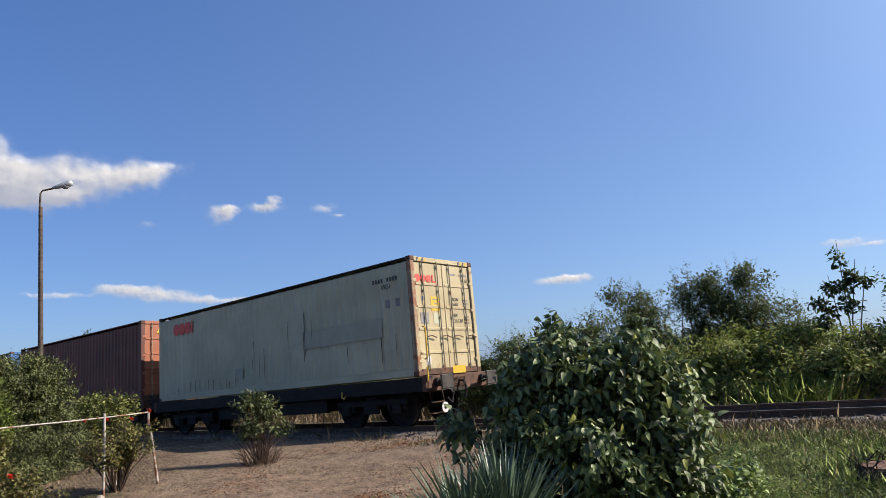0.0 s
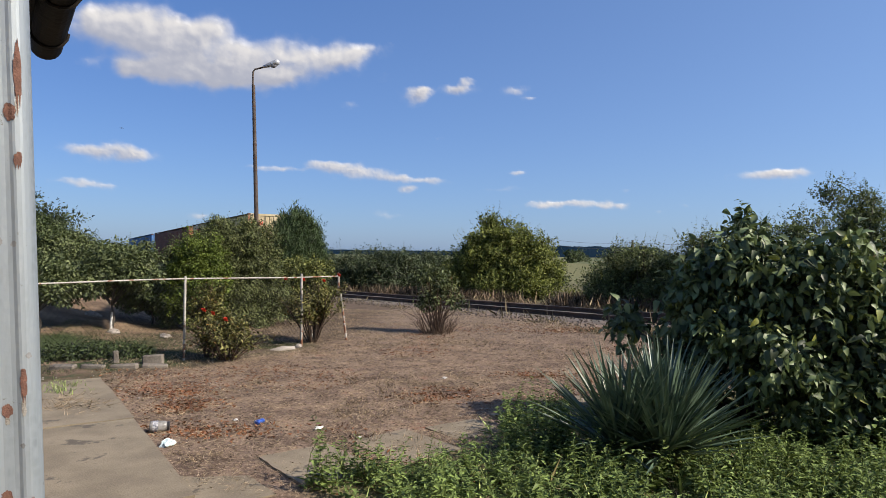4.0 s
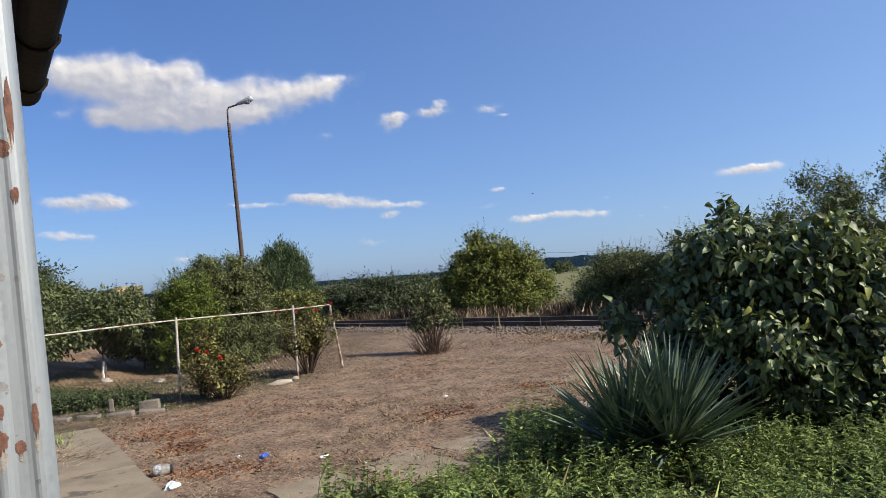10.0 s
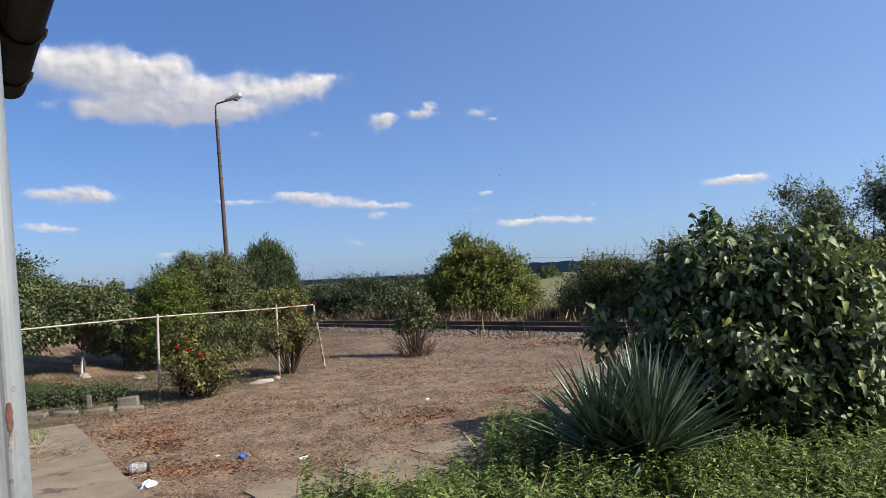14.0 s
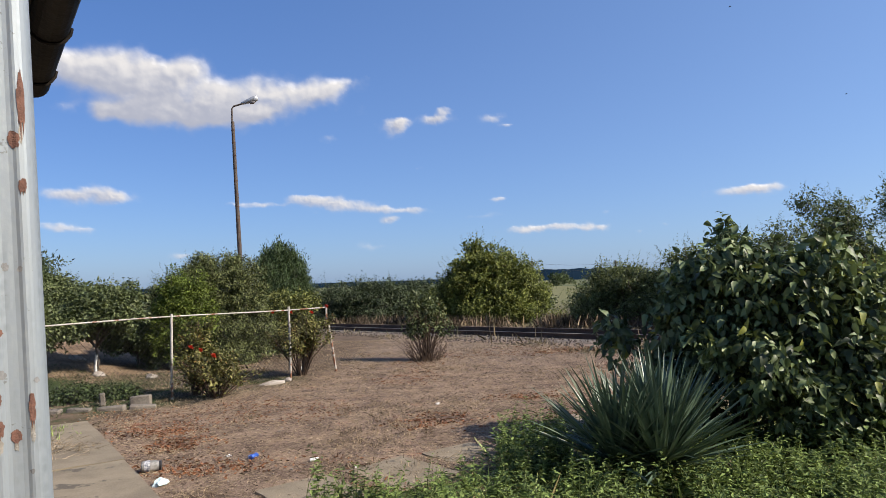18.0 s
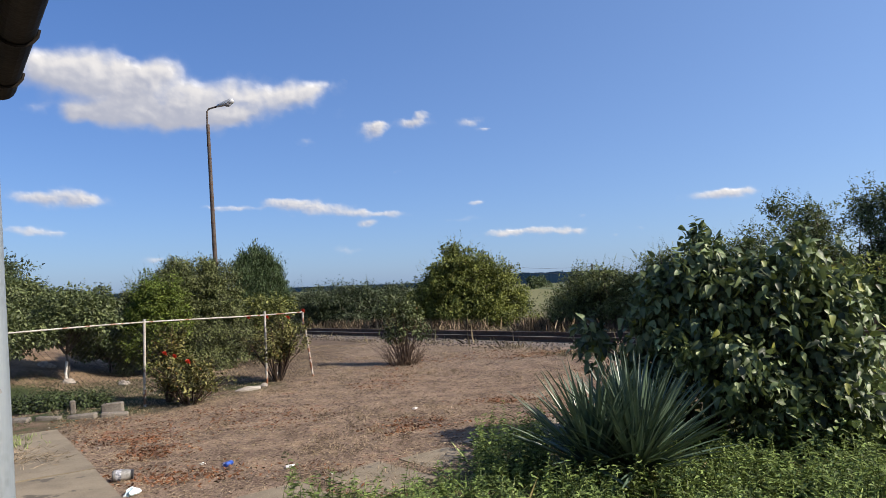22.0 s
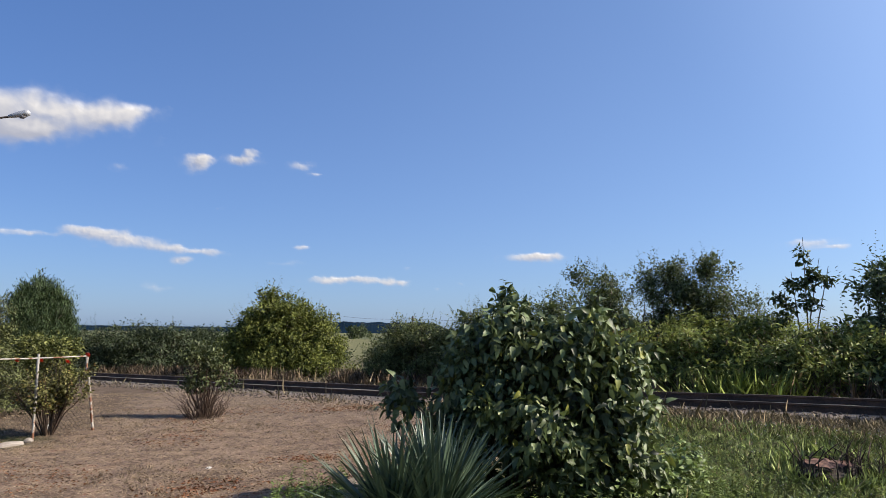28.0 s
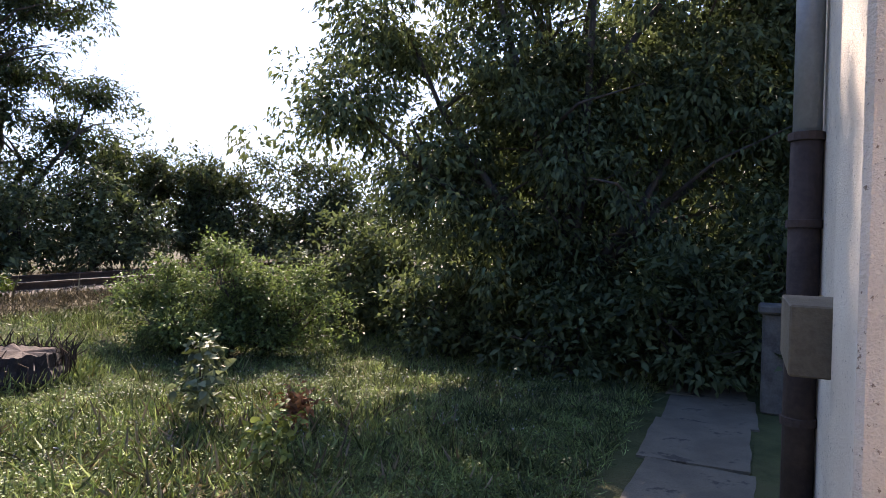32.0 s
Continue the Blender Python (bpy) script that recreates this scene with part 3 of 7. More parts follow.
def build_track():
    bed = thing("railway_track", Matrix(), "rusty railway track on low gravel ballast", "railway track", kind="structure")
    g = Geo()
    prof = [(-1.9, -0.26), (-1.35, -0.13), (-0.6, -0.12), (0.6, -0.12), (1.35, -0.13), (1.9, -0.26)]
    ss = list(np.arange(-60, 260, 1.0))
    v = []
    for s in ss:
        for p, h in prof:
            q = on_track(s, p, h + 0.03 * noise.noise(Vector((s * 1.3, p * 2, 0))))
            v.append(q[:])
    k = len(prof)
    g.add(v, [[i * k + j, i * k + j + 1, (i + 1) * k + j + 1, (i + 1) * k + j] for i in range(len(ss) - 1) for j in range(k - 1)])
    part("ballast", g, BALLAST, bed, "brown gravel ballast")
    tagged(part("ballast_stones", stones(5200, lambda r: (r.uniform(-24, 30), r.choice((-1, -1, 1)) * r.uniform(0.85, 2.3)), 0.028, 0.075, 17), BALLAST_STONE, bed, "loose broken ballast stones"), kind="stuff")
    rail = [(-0.07, -0.16), (0.07, -0.16), (0.07, -0.145), (0.012, -0.12), (0.012, -0.04), (0.036, -0.03), (0.036, -0.002), (-0.036, -0.002), (-0.036, -0.03), (-0.012, -0.04), (-0.012, -0.12), (-0.07, -0.145)]
    for side in (-0.7525, 0.7525):
        v = [on_track(s, side + p, h)[:] for s in (-60, -45, -30, -20, -12, -8, -6, -4, -2, 0, 1, 15, 30, 45, 60, 85, 260) for p, h in rail]
        k = len(rail)
        g = Geo().add(v, [[i * k + j, i * k + (j + 1) % k, (i + 1) * k + (j + 1) % k, (i + 1) * k + j] for i in range(16) for j in range(k)])
        part("rail", g, RAIL_STEEL, bed, "rusty steel rail")
        h = Geo().add([on_track(s, side + p, 0.002)[:] for s in (-60, -45, -12, -8, -6, -4, -2, 0, 1, 85, 260) for p in (-0.03, 0.03)], [[2 * i, 2 * i + 1, 2 * i + 3, 2 * i + 2] for i in range(10)])
        part("rail_head", h, RAIL_TOP, bed, "worn shiny running surface")
    one = Geo().box((0.24, 2.5, 0.16), bevel=0.015).mesh("sleeper")
    one.materials.append(SLEEPER)
    for i in range(-45, 90):
        ob = new("sleeper", one)
        ob.parent = bed
        ob.matrix_basis = Matrix.Translation(on_track(i * 0.62, 0, -0.20)) @ pose(0, 0, 0, 0, 0, TRACK_AZ + 90 + (i * 37 % 7 - 3) * 0.4)


build_track()

# ---- trees and bushes ----
def lobe_ball(w, h, z0, seed, k=7):
    """Lobes for a rounded crown of width w from z0 to z0 + h."""
    r = random.Random(seed)
    out = [(0, 0, z0 + h * 0.5, w * 0.34, w * 0.34, h * 0.4)]
    for i in range(k):
        a = 2 * math.pi * (i + r.uniform(-0.3, 0.3)) / k
        q = w * r.uniform(0.2, 0.3)
        s = r.uniform(0.15, 0.23)
        out.append((math.cos(a) * q, math.sin(a) * q, z0 + h * r.uniform(0.25, 0.72), w * s, w * s, h * r.uniform(0.17, 0.27)))
    return out


def at_az(az, dist, rz=None):
    """A pose at that bearing whose own y looks away from the eye."""
    x, y = polar(az, dist)
    return on(x, y, 0, az if rz is None else rz)


def build_garden():
    lob = [(-0.75, 0, 0.7, 0.6, 0.7, 0.75), (0.75, 0, 0.7, 0.6, 0.7, 0.75), (0, -0.1, 0.8, 0.8, 0.8, 0.85), (-0.62, 0, 1.45, 0.55, 0.6, 0.62), (0.1, 0, 1.72, 0.6, 0.6, 0.58), (0.68, 0, 1.52, 0.52, 0.6, 0.62), (-0.2, 0, 2.0, 0.38, 0.4, 0.3), (0.5, 0, 2.02, 0.34, 0.4, 0.28), (-0.95, 0, 1.05, 0.34, 0.5, 0.55), (-0.75, -0.15, 0.25, 0.7, 0.7, 0.35), (0.3, -0.25, 0.25, 0.95, 0.7, 0.35), (1.1, 0.1, 0.35, 0.45, 0.5, 0.45)]
    plant("thuja_shrub", at_az(21.0, 15), "broad green thuja shrub behind the wire fence", "shrub", lob, 1700, 70, 0.13, 0.055, 0.024, LEAF_THUJA, 0.07, seed=3, split=0.1, sprig=0.55, shell=2.3, gap=0.08, shoot=0.3)
    plant("thuja_shrub", at_az(23.8, 14.3), "bright green upright thuja behind the fence", "shrub", [(0, 0, 0.8, 0.45, 0.45, 0.85), (0.1, 0, 1.3, 0.4, 0.36, 0.55), (0.4, 0, 1.0, 0.45, 0.4, 0.75), (0.2, 0, 0.4, 0.6, 0.4, 0.45)], 460, 60, 0.14, 0.06, 0.026, LEAF_BRIGHT, 0.05, seed=4, split=0.1, sprig=0.6, shell=2.6)
    lob = [(0, 0, 2.0, 1.1, 0.9, 1.6), (-0.75, 0, 2.3, 0.6, 0.6, 1.5), (0.7, 0, 2.1, 0.6, 0.6, 1.4), (-0.15, 0, 3.3, 0.5, 0.5, 1.0), (0.4, 0, 3.0, 0.45, 0.5, 1.0), (-0.6, 0, 3.1, 0.35, 0.4, 0.8), (1.1, 0, 1.2, 0.5, 0.5, 1.0), (0, 0, 0.9, 1.4, 1.0, 0.9)]
    plant("conifer", at_az(15.2, 36), "green feathery conifer beyond the railway", "tree", lob, 900, 70, 0.3, 0.17, 0.04, LEAF_CONIFER, 0.12, seed=5, split=0.15, hang=-1.1, sprig=0.9, flat=1.6, shell=2.3, shoot=0.6, wild=0.35)
    plant("shrub", at_az(15.0, 16.5), "low olive shrub beside the thuja", "shrub", lobe_ball(1.7, 1.5, 0.05, 6, 9), 420, 48, 0.17, 0.075, 0.045, LEAF_OLIVE, 0.05, seed=6, sprig=0.6, shell=2.4)
    # the last of these is a low dark shrub added to fill the gap
    for k, (az, d, w, h, z0) in enumerate(((29.5, 13.7, 1.65, 1.3, 0.42), (33.2, 15.6, 1.6, 1.2, 0.35), (36.0, 16.5, 2.2, 1.7, 0.1), (34.4, 13.2, 1.2, 1.0, 0.42), (26.6, 15.0, 1.5, 0.9, 0.1))):
        tree = plant("fruit_tree", at_az(az, d), "small round fruit tree on a thin pale trunk", "tree", lobe_ball(w * 1.1, h * 1.06, z0 - 0.08, 20 + k, 11), 560, 54, 0.15, 0.068, 0.04, LEAF_GREY if k in (0, 1, 3) else LEAF_DARK, 0.021, group="orchard trees", seed=20 + k, split=0.45, sprig=0.45, shell=2.4)
        if k < 2:
            part("limewash", Geo().tube([(0.01, 0, -0.08), (0.0, 0, 0.16), (0.015, 0, 0.34)], [0.027, 0.024, 0.021], 8), LIMEWASH, tree, "whitewashed foot of the trunk")
    lob = [(0, 0, 1.4, 1.7, 1.4, 1.2), (-1.2, 0, 1.15, 1.0, 0.9, 0.95), (1.3, 0.2, 1.1, 1.05, 0.9, 0.95), (-0.25, 0, 2.5, 0.95, 0.9, 0.8), (2.0, 0.2, 0.8, 0.6, 0.7, 0.7), (-0.55, 0, 3.15, 0.45, 0.45, 0.4), (0.75, 0, 2.3, 0.85, 0.8, 0.7), (-1.9, 0, 0.9, 0.45, 0.5, 0.5), (0, 0, 0.5, 2.2, 1.2, 0.5), (0.4, -0.6, 0.35, 2.0, 0.7, 0.42), (-1.0, 0, 1.95, 0.8, 0.8, 0.7), (1.2, 0, 1.8, 0.85, 0.8, 0.7)]
    plant("walnut_tree", at_az(-3.0, 28), "broad yellow-green tree beyond the railway", "tree", [(x - 0.2, y, z, rx * 1.04, ry, rz) for x, y, z, rx, ry, rz in lob], 1300, 60, 0.3, 0.125, 0.06, LEAF_WALNUT, 0.16, seed=9, split=0.2, sprig=0.5, shell=2.1, gap=0.16, rough=0.22, shoot=0.25)


LEAF_THUJA = leaf_material("leaf_thuja", (0.024, 0.036, 0.011), (0.125, 0.14, 0.05), 0.16)
LEAF_CONIFER = leaf_material("leaf_conifer", (0.03, 0.052, 0.024), (0.085, 0.125, 0.052), 0.3)
LEAF_WALNUT = leaf_material("leaf_walnut", (0.04, 0.058, 0.0108), (0.18, 0.2, 0.045), 0.4)
build_garden()


def hedge(name, spots, label, material, length, width, per=40, dens=26, size=0.3, seed=50, group="", category="shrub", sprig=0.45, shell=1.7, gap=0.15, shoot=0.22):
    """Shrubs of one wild hedge, each a thing: (az, distance, width, height)."""
    r = random.Random(seed)
    for k, (az, d, w, h) in enumerate(spots):
        lob = [(0, 0, h * 0.42, w * 0.4, w * 0.34, h * 0.42), (0, -0.1 * w, h * 0.14, w * 0.52, w * 0.4, h * 0.2)]
        if category == "tree":
            lob = [(0, 0, h * 0.5, w * 0.3, w * 0.3, h * 0.3), (r.uniform(-0.2, 0.2) * w, -0.1 * w, h * 0.3, w * 0.36, w * 0.3, h * 0.2), (0, 0, h * 0.1, w * 0.5, w * 0.4, h * 0.13)]
        for i in range(10):
            s = r.uniform(0.11, 0.22)
            x = r.uniform(-0.42, 0.42)
            lob.append((x * w, r.uniform(-0.25, 0.25) * w, h * r.uniform(0.2, 0.95 - abs(x) * 0.7), w * s, w * s, h * r.uniform(0.09, 0.19)))
        plant(name, at_az(az, d), label, category, lob, int(0.8 * dens * w * h), int(0.85 * per), size * 1.08, length * 1.28, width * 1.3, material, 0.03 + 0.008 * h, group=group, seed=seed + k, split=0.1, sprig=sprig, shell=shell, gap=gap, rough=0.24, shoot=shoot)


BEYOND = "hedge beyond the railway"
LEAF_FAR = leaf_material("leaf_far", (0.02, 0.032, 0.016), (0.066, 0.085, 0.04), 0.3)
hedge("wild_shrub", [(10.2, 36, 4.4, 2.35), (8.2, 37, 4.0, 2.2), (6.4, 35, 4.2, 2.35), (4.6, 37, 4.0, 2.2), (2.8, 36, 4.0, 2.25), (13.0, 38, 4.6, 2.35), (16.5, 40, 5, 2.4), (0.0, 37, 4.2, 2.3), (-5.5, 38, 4.0, 1.6), (33.5, 27, 3.0, 2.4), (20.5, 30, 3.2, 1.2), (23.4, 29, 3.2, 1.1), (26.0, 28, 3.0, 1.1), (28.6, 27.5, 3.0, 1.2), (31.2, 27, 3.0, 1.3), (36.0, 26, 3.0, 2.6)], "dark wild shrub beyond the railway", LEAF_FAR, 0.105, 0.05, per=64, dens=30, size=0.34, seed=51, group=BEYOND)
LEAF_SHOOTS = leaf_material("leaf_shoots", (0.038, 0.053, 0.018), (0.16, 0.185, 0.07), 0.4)
hedge("wild_shrub", [(-12.2, 22.5, 1.9, 1.9), (-13.6, 22, 1.9, 2.3), (-15.6, 21.5, 2.2, 2.4), (-18.5, 21, 2.4, 2.4), (-21.8, 20.5, 2.6, 2.5), (-10.9, 23.5, 1.3, 1.5)], "olive wild shrub beyond the railway", LEAF_SHOOTS, 0.075, 0.036, per=56, dens=52, size=0.2, seed=61, group=BEYOND, sprig=0.9, shoot=0.8)
hedge("wild_tree", [(-26.6, 19, 2.6, 3.2), (-29.6, 19.5, 2.7, 3.9), (-32.2, 20, 1.9, 3.2), (-34.8, 19, 2.4, 3.6), (-38.0, 19, 2.9, 3.6), (-40.6, 18.5, 2.0, 3.0)], "slender grey-green tree beyond the railway", LEAF_GREY, 0.075, 0.032, per=50, dens=62, size=0.2, seed=71, group="trees beyond the railway", category="tree", sprig=0.9, gap=0.32, shoot=0.6)
LEAF_BRAMBLE = leaf_material("leaf_bramble", (0.075, 0.11, 0.022), (0.27, 0.31, 0.09), 0.65, odd=(0.18, 0.117, 0.054))
hedge("bramble", [(-24.5, 17.6, 2.2, 1.3), (-28.5, 17.2, 2.4, 1.8), (-32.5, 16.8, 2.2, 1.5), (-36, 16.6, 2.0, 1.2), (-39.5, 17.2, 2.6, 2.1), (-43.5, 16.0, 2.4, 1.2), (-47.2, 16.6, 2.3, 1.7)], "tangled green bramble along the railway bank", LEAF_BRAMBLE, 0.11, 0.045, dens=50, size=0.2, seed=76, gap=0.2, shoot=0.4, group="brambles along the railway", sprig=0.5)
hedge("dark_tree", [(-50.3, 18, 2.2, 2.9), (-53.0, 18.5, 2.4, 3.6), (-56.2, 18.5, 2.6, 3.9), (-59.6, 19, 2.8, 5.2), (-63.2, 19, 3.2, 4.6), (-67.0, 19, 3.4, 5.4), (-71.5, 19.5, 3.4, 5.6)], "dark leafy tree beyond the railway", LEAF_BACK, 0.12, 0.055, per=36, dens=38, size=0.28, seed=81, group="trees beyond the railway", category="tree", sprig=0.6, gap=0.3, shoot=0.3)
hedge("dark_shrub", [(-51, 16.2, 2.6, 1.0), (-55.5, 16.0, 2.8, 1.4), (-60.5, 16.0, 3.0, 1.7), (-66, 16.4, 3.2, 1.9), (-71.5, 16.8, 3.2, 1.5), (-77, 17, 3.2, 1.6), (-82.5, 17.5, 3.2, 2.2), (-88, 18.5, 3.4, 2.4)], "dark undergrowth along the railway", LEAF_BACK, 0.12, 0.06, dens=26, size=0.26, seed=86, group="undergrowth along the railway")
hedge("wild_shrub", [(-90.5, 21, 3.4, 3.6), (-95, 21, 3.6, 3.8), (-99.5, 21, 3.6, 3.4), (-104, 20, 3.6, 3.2), (-109, 19, 3.8, 3.2)], "grey-green wild shrub by the railway", LEAF_GREY, 0.13, 0.055, dens=28, size=0.28, seed=91, group="shrubs by the railway", sprig=0.7)
LEAF_LAWN = leaf_material("leaf_lawn", (0.045, 0.075, 0.022), (0.17, 0.23, 0.075), 0.75)
hedge("lawn_shrub", [(-92.6, 10.4, 1.7, 1.25), (-96.0, 9.9, 2.0, 1.55), (-99.5, 9.9, 1.9, 1.5)], "loose green shrub at the edge of the lawn", LEAF_LAWN, 0.048, 0.027, per=44, dens=150, size=0.14, seed=95, group="shrubs by the lawn", sprig=0.9)


def build_locust():
    lob = [(0.35, 0, 7.3, 1.7, 1.4, 0.75), (-0.8, 0, 7.0, 0.9, 1.0, 0.6), (-1.5, 0, 6.0, 1.3, 1.2, 0.65), (1.7, 0, 6.2, 1.4, 1.2, 0.6), (0.3, 0.2, 5.6, 1.4, 1.2, 0.6), (-1.9, 0, 4.6, 1.4, 1.3, 0.75), (1.2, 0.3, 4.7, 1.3, 1.2, 0.55), (2.9, 0, 4.3, 0.9, 0.8, 0.4), (-1.9, 0, 3.1, 1.6, 1.4, 1.0), (-0.3, 0.4, 2.4, 1.6, 1.3, 0.8), (2.4, 0.4, 3.0, 1.2, 1.0, 0.7), (2.2, 0.6, 1.7, 1.6, 1.2, 0.9)]
    lob = [(x, y, z, rx * 1.08, ry * 1.05, rz * 1.4) for x, y, z, rx, ry, rz in lob] + [(0, 0, 6.4, 1.6, 1.2, 0.9), (0.2, 0, 3.6, 1.8, 1.2, 0.9)]
    plant("locust_tree", at_az(-79.5, 19.0), "tall feathery locust tree against the light", "tree", lob, 1600, 46, 0.34, 0.15, 0.055, LEAF_DARK, 0.15, seed=101, split=0.12, extra=4, flat=0.6, sprig=0.4, hang=0.5, gap=0.3)


build_locust()


def build_near_tree():
    # the last five lobes, high out of view, are added to shade the house wall
    lob = [(-2.9, 0, 3.1, 1.1, 1.2, 0.75), (-2.4, 0, 4.2, 0.9, 1.2, 0.6), (-1.7, 0, 2.3, 1.1, 1.2, 0.8), (-0.9, 0, 5.2, 1.5, 1.5, 0.9), (0.8, 0, 5.8, 2.2, 1.9, 1.3), (-0.6, 0.3, 3.6, 1.7, 1.7, 1.2), (1.2, 0.3, 3.6, 2.2, 1.8, 1.4), (3.2, 0.5, 4.6, 1.9, 1.9, 1.6), (3.2, 0.5, 2.4, 1.8, 1.6, 1.4), (0.5, 0.3, 2.0, 2.2, 1.5, 1.1), (-0.4, -0.2, 1.2, 1.5, 1.0, 0.8), (1.6, -0.2, 1.1, 1.6, 1.0, 0.8), (4.2, 0, 1.2, 1.2, 1.0, 0.9), (2.0, 0.2, 3.2, 1.6, 1.3, 1.2), (3.8, 0.3, 3.4, 1.4, 1.3, 1.3), (0.2, 0.1, 2.8, 1.5, 1.3, 1.0), (-1.3, 0.6, 6.6, 1.7, 1.6, 1.1), (0.8, 0.6, 7.4, 2.0, 1.8, 1.2), (2.6, 0.6, 6.8, 1.9, 1.8, 1.4), (-2.2, 0.8, 7.2, 1.6, 1.6, 1.3), (-1.0, 0.9, 8.0, 1.6, 1.6, 1.1)]
    plant("cherry_tree", at_az(-123, 9.0), "large dark leafy tree against the sun", "tree", lob, 3300, 60, 0.32, 0.115, 0.052, LEAF_BACK, 0.13, seed=111, split=0.2, hang=0.9, sprig=0.3, shell=2.2)


build_near_tree()
hedge("dark_tree", [(-118.5, 16, 4.2, 5.2), (-124, 16, 4.6, 7.6), (-130, 15.5, 4.8, 8.6), (-136, 15.5, 4.8, 9.0), (-142, 15, 4.8, 9.0)], "tall dark tree behind the big leafy tree", LEAF_BACK, 0.13, 0.06, per=36, dens=26, size=0.34, seed=161, group="trees behind the big tree", category="tree")
hedge("dark_shrub", [(-106, 12.5, 2.4, 2.0), (-111, 12.0, 2.6, 2.2), (-116, 12, 2.8, 2.4), (-121.5, 12, 2.8, 2.6), (-127, 12, 2.8, 2.8), (-132.5, 12.5, 3.0, 3.2), (-138, 13, 3.2, 3.6), (-144, 14, 3.4, 4.2)], "dark undergrowth in the shade of the tree", LEAF_BACK, 0.11, 0.055, dens=36, size=0.26, seed=131, group="undergrowth behind the tree")
hedge("shade_shrub", [(-140.5, 8.2, 1.8, 2.6), (-135, 9.6, 2.2, 2.2), (-113.5, 9.6, 2.0, 1.9), (-118.5, 9.8, 2.0, 1.7), (-123.5, 8.4, 1.9, 1.6), (-128.5, 8.6, 2.0, 1.7), (-133.5, 8.2, 1.7, 1.8)], "leafy elder undergrowth below the big tree", LEAF_BACK, 0.1, 0.05, dens=40, size=0.24, seed=141, group="undergrowth behind the tree")


def build_bush():
    lob = [(0.2, 0, 1.05, 0.7, 0.68, 0.7), (0.75, 0.1, 0.95, 0.62, 0.65, 0.72), (-0.3, 0, 0.78, 0.42, 0.5, 0.5), (0.05, 0, 1.52, 0.42, 0.42, 0.34), (-0.3, 0, 1.38, 0.28, 0.3, 0.28), (1.02, 0.1, 0.85, 0.4, 0.5, 0.5), (-1.02, 0, 0.86, 0.18, 0.22, 0.17), (0.5, 0, 1.46, 0.46, 0.45, 0.3), (0.98, 0.12, 1.3, 0.36, 0.4, 0.33), (-0.5, -0.1, 0.42, 0.42, 0.4, 0.35), (1.1, 0, 0.42, 0.34, 0.4, 0.28), (0.3, -0.15, 0.5, 0.6, 0.5, 0.38), (0.85, -0.1, 0.4, 0.45, 0.45, 0.3), (-0.45, 0, 1.08, 0.32, 0.35, 0.34)]
    bush = plant("leafy_bush", on(2.55, 6.25, 0, -23), "dense bush of large glossy dark green leaves", "bush", lob, 2050, 16, 0.14, 0.105, 0.056, LEAF_BIG, 0.04, seed=121, split=0.1, rich=True, hang=0.8, sprig=0.3, flat=1.0, droop=0.3, gap=0.4, rough=0.22, shoot=0.03, wild=0.75, fold=0.22)
    part("tall_shoot", Geo().tube([(0.02, 0, 1.5), (0.0, -0.02, 1.8), (0.0, -0.02, 2.06)], [0.009, 0.007, 0.004], 5), BARK, bush)
    part("tall_shoot", Geo().tube([(-0.2, 0, 1.3), (-0.34, 0, 1.6), (-0.38, 0, 1.84)], [0.009, 0.006, 0.003], 5), BARK, bush)
    part("low_shoot", Geo().tube([(-0.3, 0, 0.4), (-0.75, 0, 0.75), (-1.15, 0, 0.98)], [0.014, 0.01, 0.004], 5), BARK, bush)
    crown("tall_shoot_leaves", [(0.0, -0.02, 1.93, 0.08, 0.08, 0.16), (-0.36, 0, 1.72, 0.09, 0.08, 0.12), (0.12, 0, 1.82, 0.1, 0.1, 0.1), (-1.1, 0, 0.95, 0.12, 0.1, 0.1)], 34, 5, 0.035, 0.11, 0.062, LEAF_BIG, bush, seed=122, rich=True, hang=0.8, shoot=0.0, sprig=0.0)

    crown("young_leaves", [(-0.12, -0.56, 0.92, 0.17, 0.08, 0.1), (0.12, -0.58, 0.97, 0.14, 0.08, 0.09), (-0.3, -0.5, 0.98, 0.1, 0.08, 0.08)], 26, 5, 0.05, 0.09, 0.055, LEAF_YOUNG, bush, seed=124, rich=True, label="pale green young leaves", hang=0.6, shoot=0.0, sprig=0.0)
    # the outermost leaves one by one, hanging from the shell
    kinds = []
    for k in range(5):
        me = leaf_mesh("leaf", np.zeros((1, 3)), np.array([[1.0, 0, 0]]), np.array([[0, 0.12 * (k - 2), 1.0]]), 0.088 + 0.009 * k, 0.05 + 0.004 * k, 0.16 + 0.05 * k, 0.15 + 0.08 * k, True)
        me.materials.append(LEAF_ONE)
        kinds.append(me)
    r = random.Random(9)
    for k in range(300):
        x, y, z, rx, ry, rz = lob[r.randrange(len(lob))]
        d = Vector((r.gauss(0, 1), -abs(r.gauss(0, 0.9)) + 0.15, r.gauss(0.15, 0.8))).normalized()
        at = Vector((x + d.x * rx * 1.04, y + d.y * ry * 1.04, max(0.12, z + d.z * rz * 1.04)))
        leaf = part("leaf", kinds[k % 5], LEAF_ONE, bush)
        leaf.matrix_basis = Matrix.Translation(at) @ pose(0, 0, 0, r.gauss(0, 28), r.uniform(5, 75), math.degrees(math.atan2(d.y, d.x)) + r.gauss(0, 40))


build_bush()


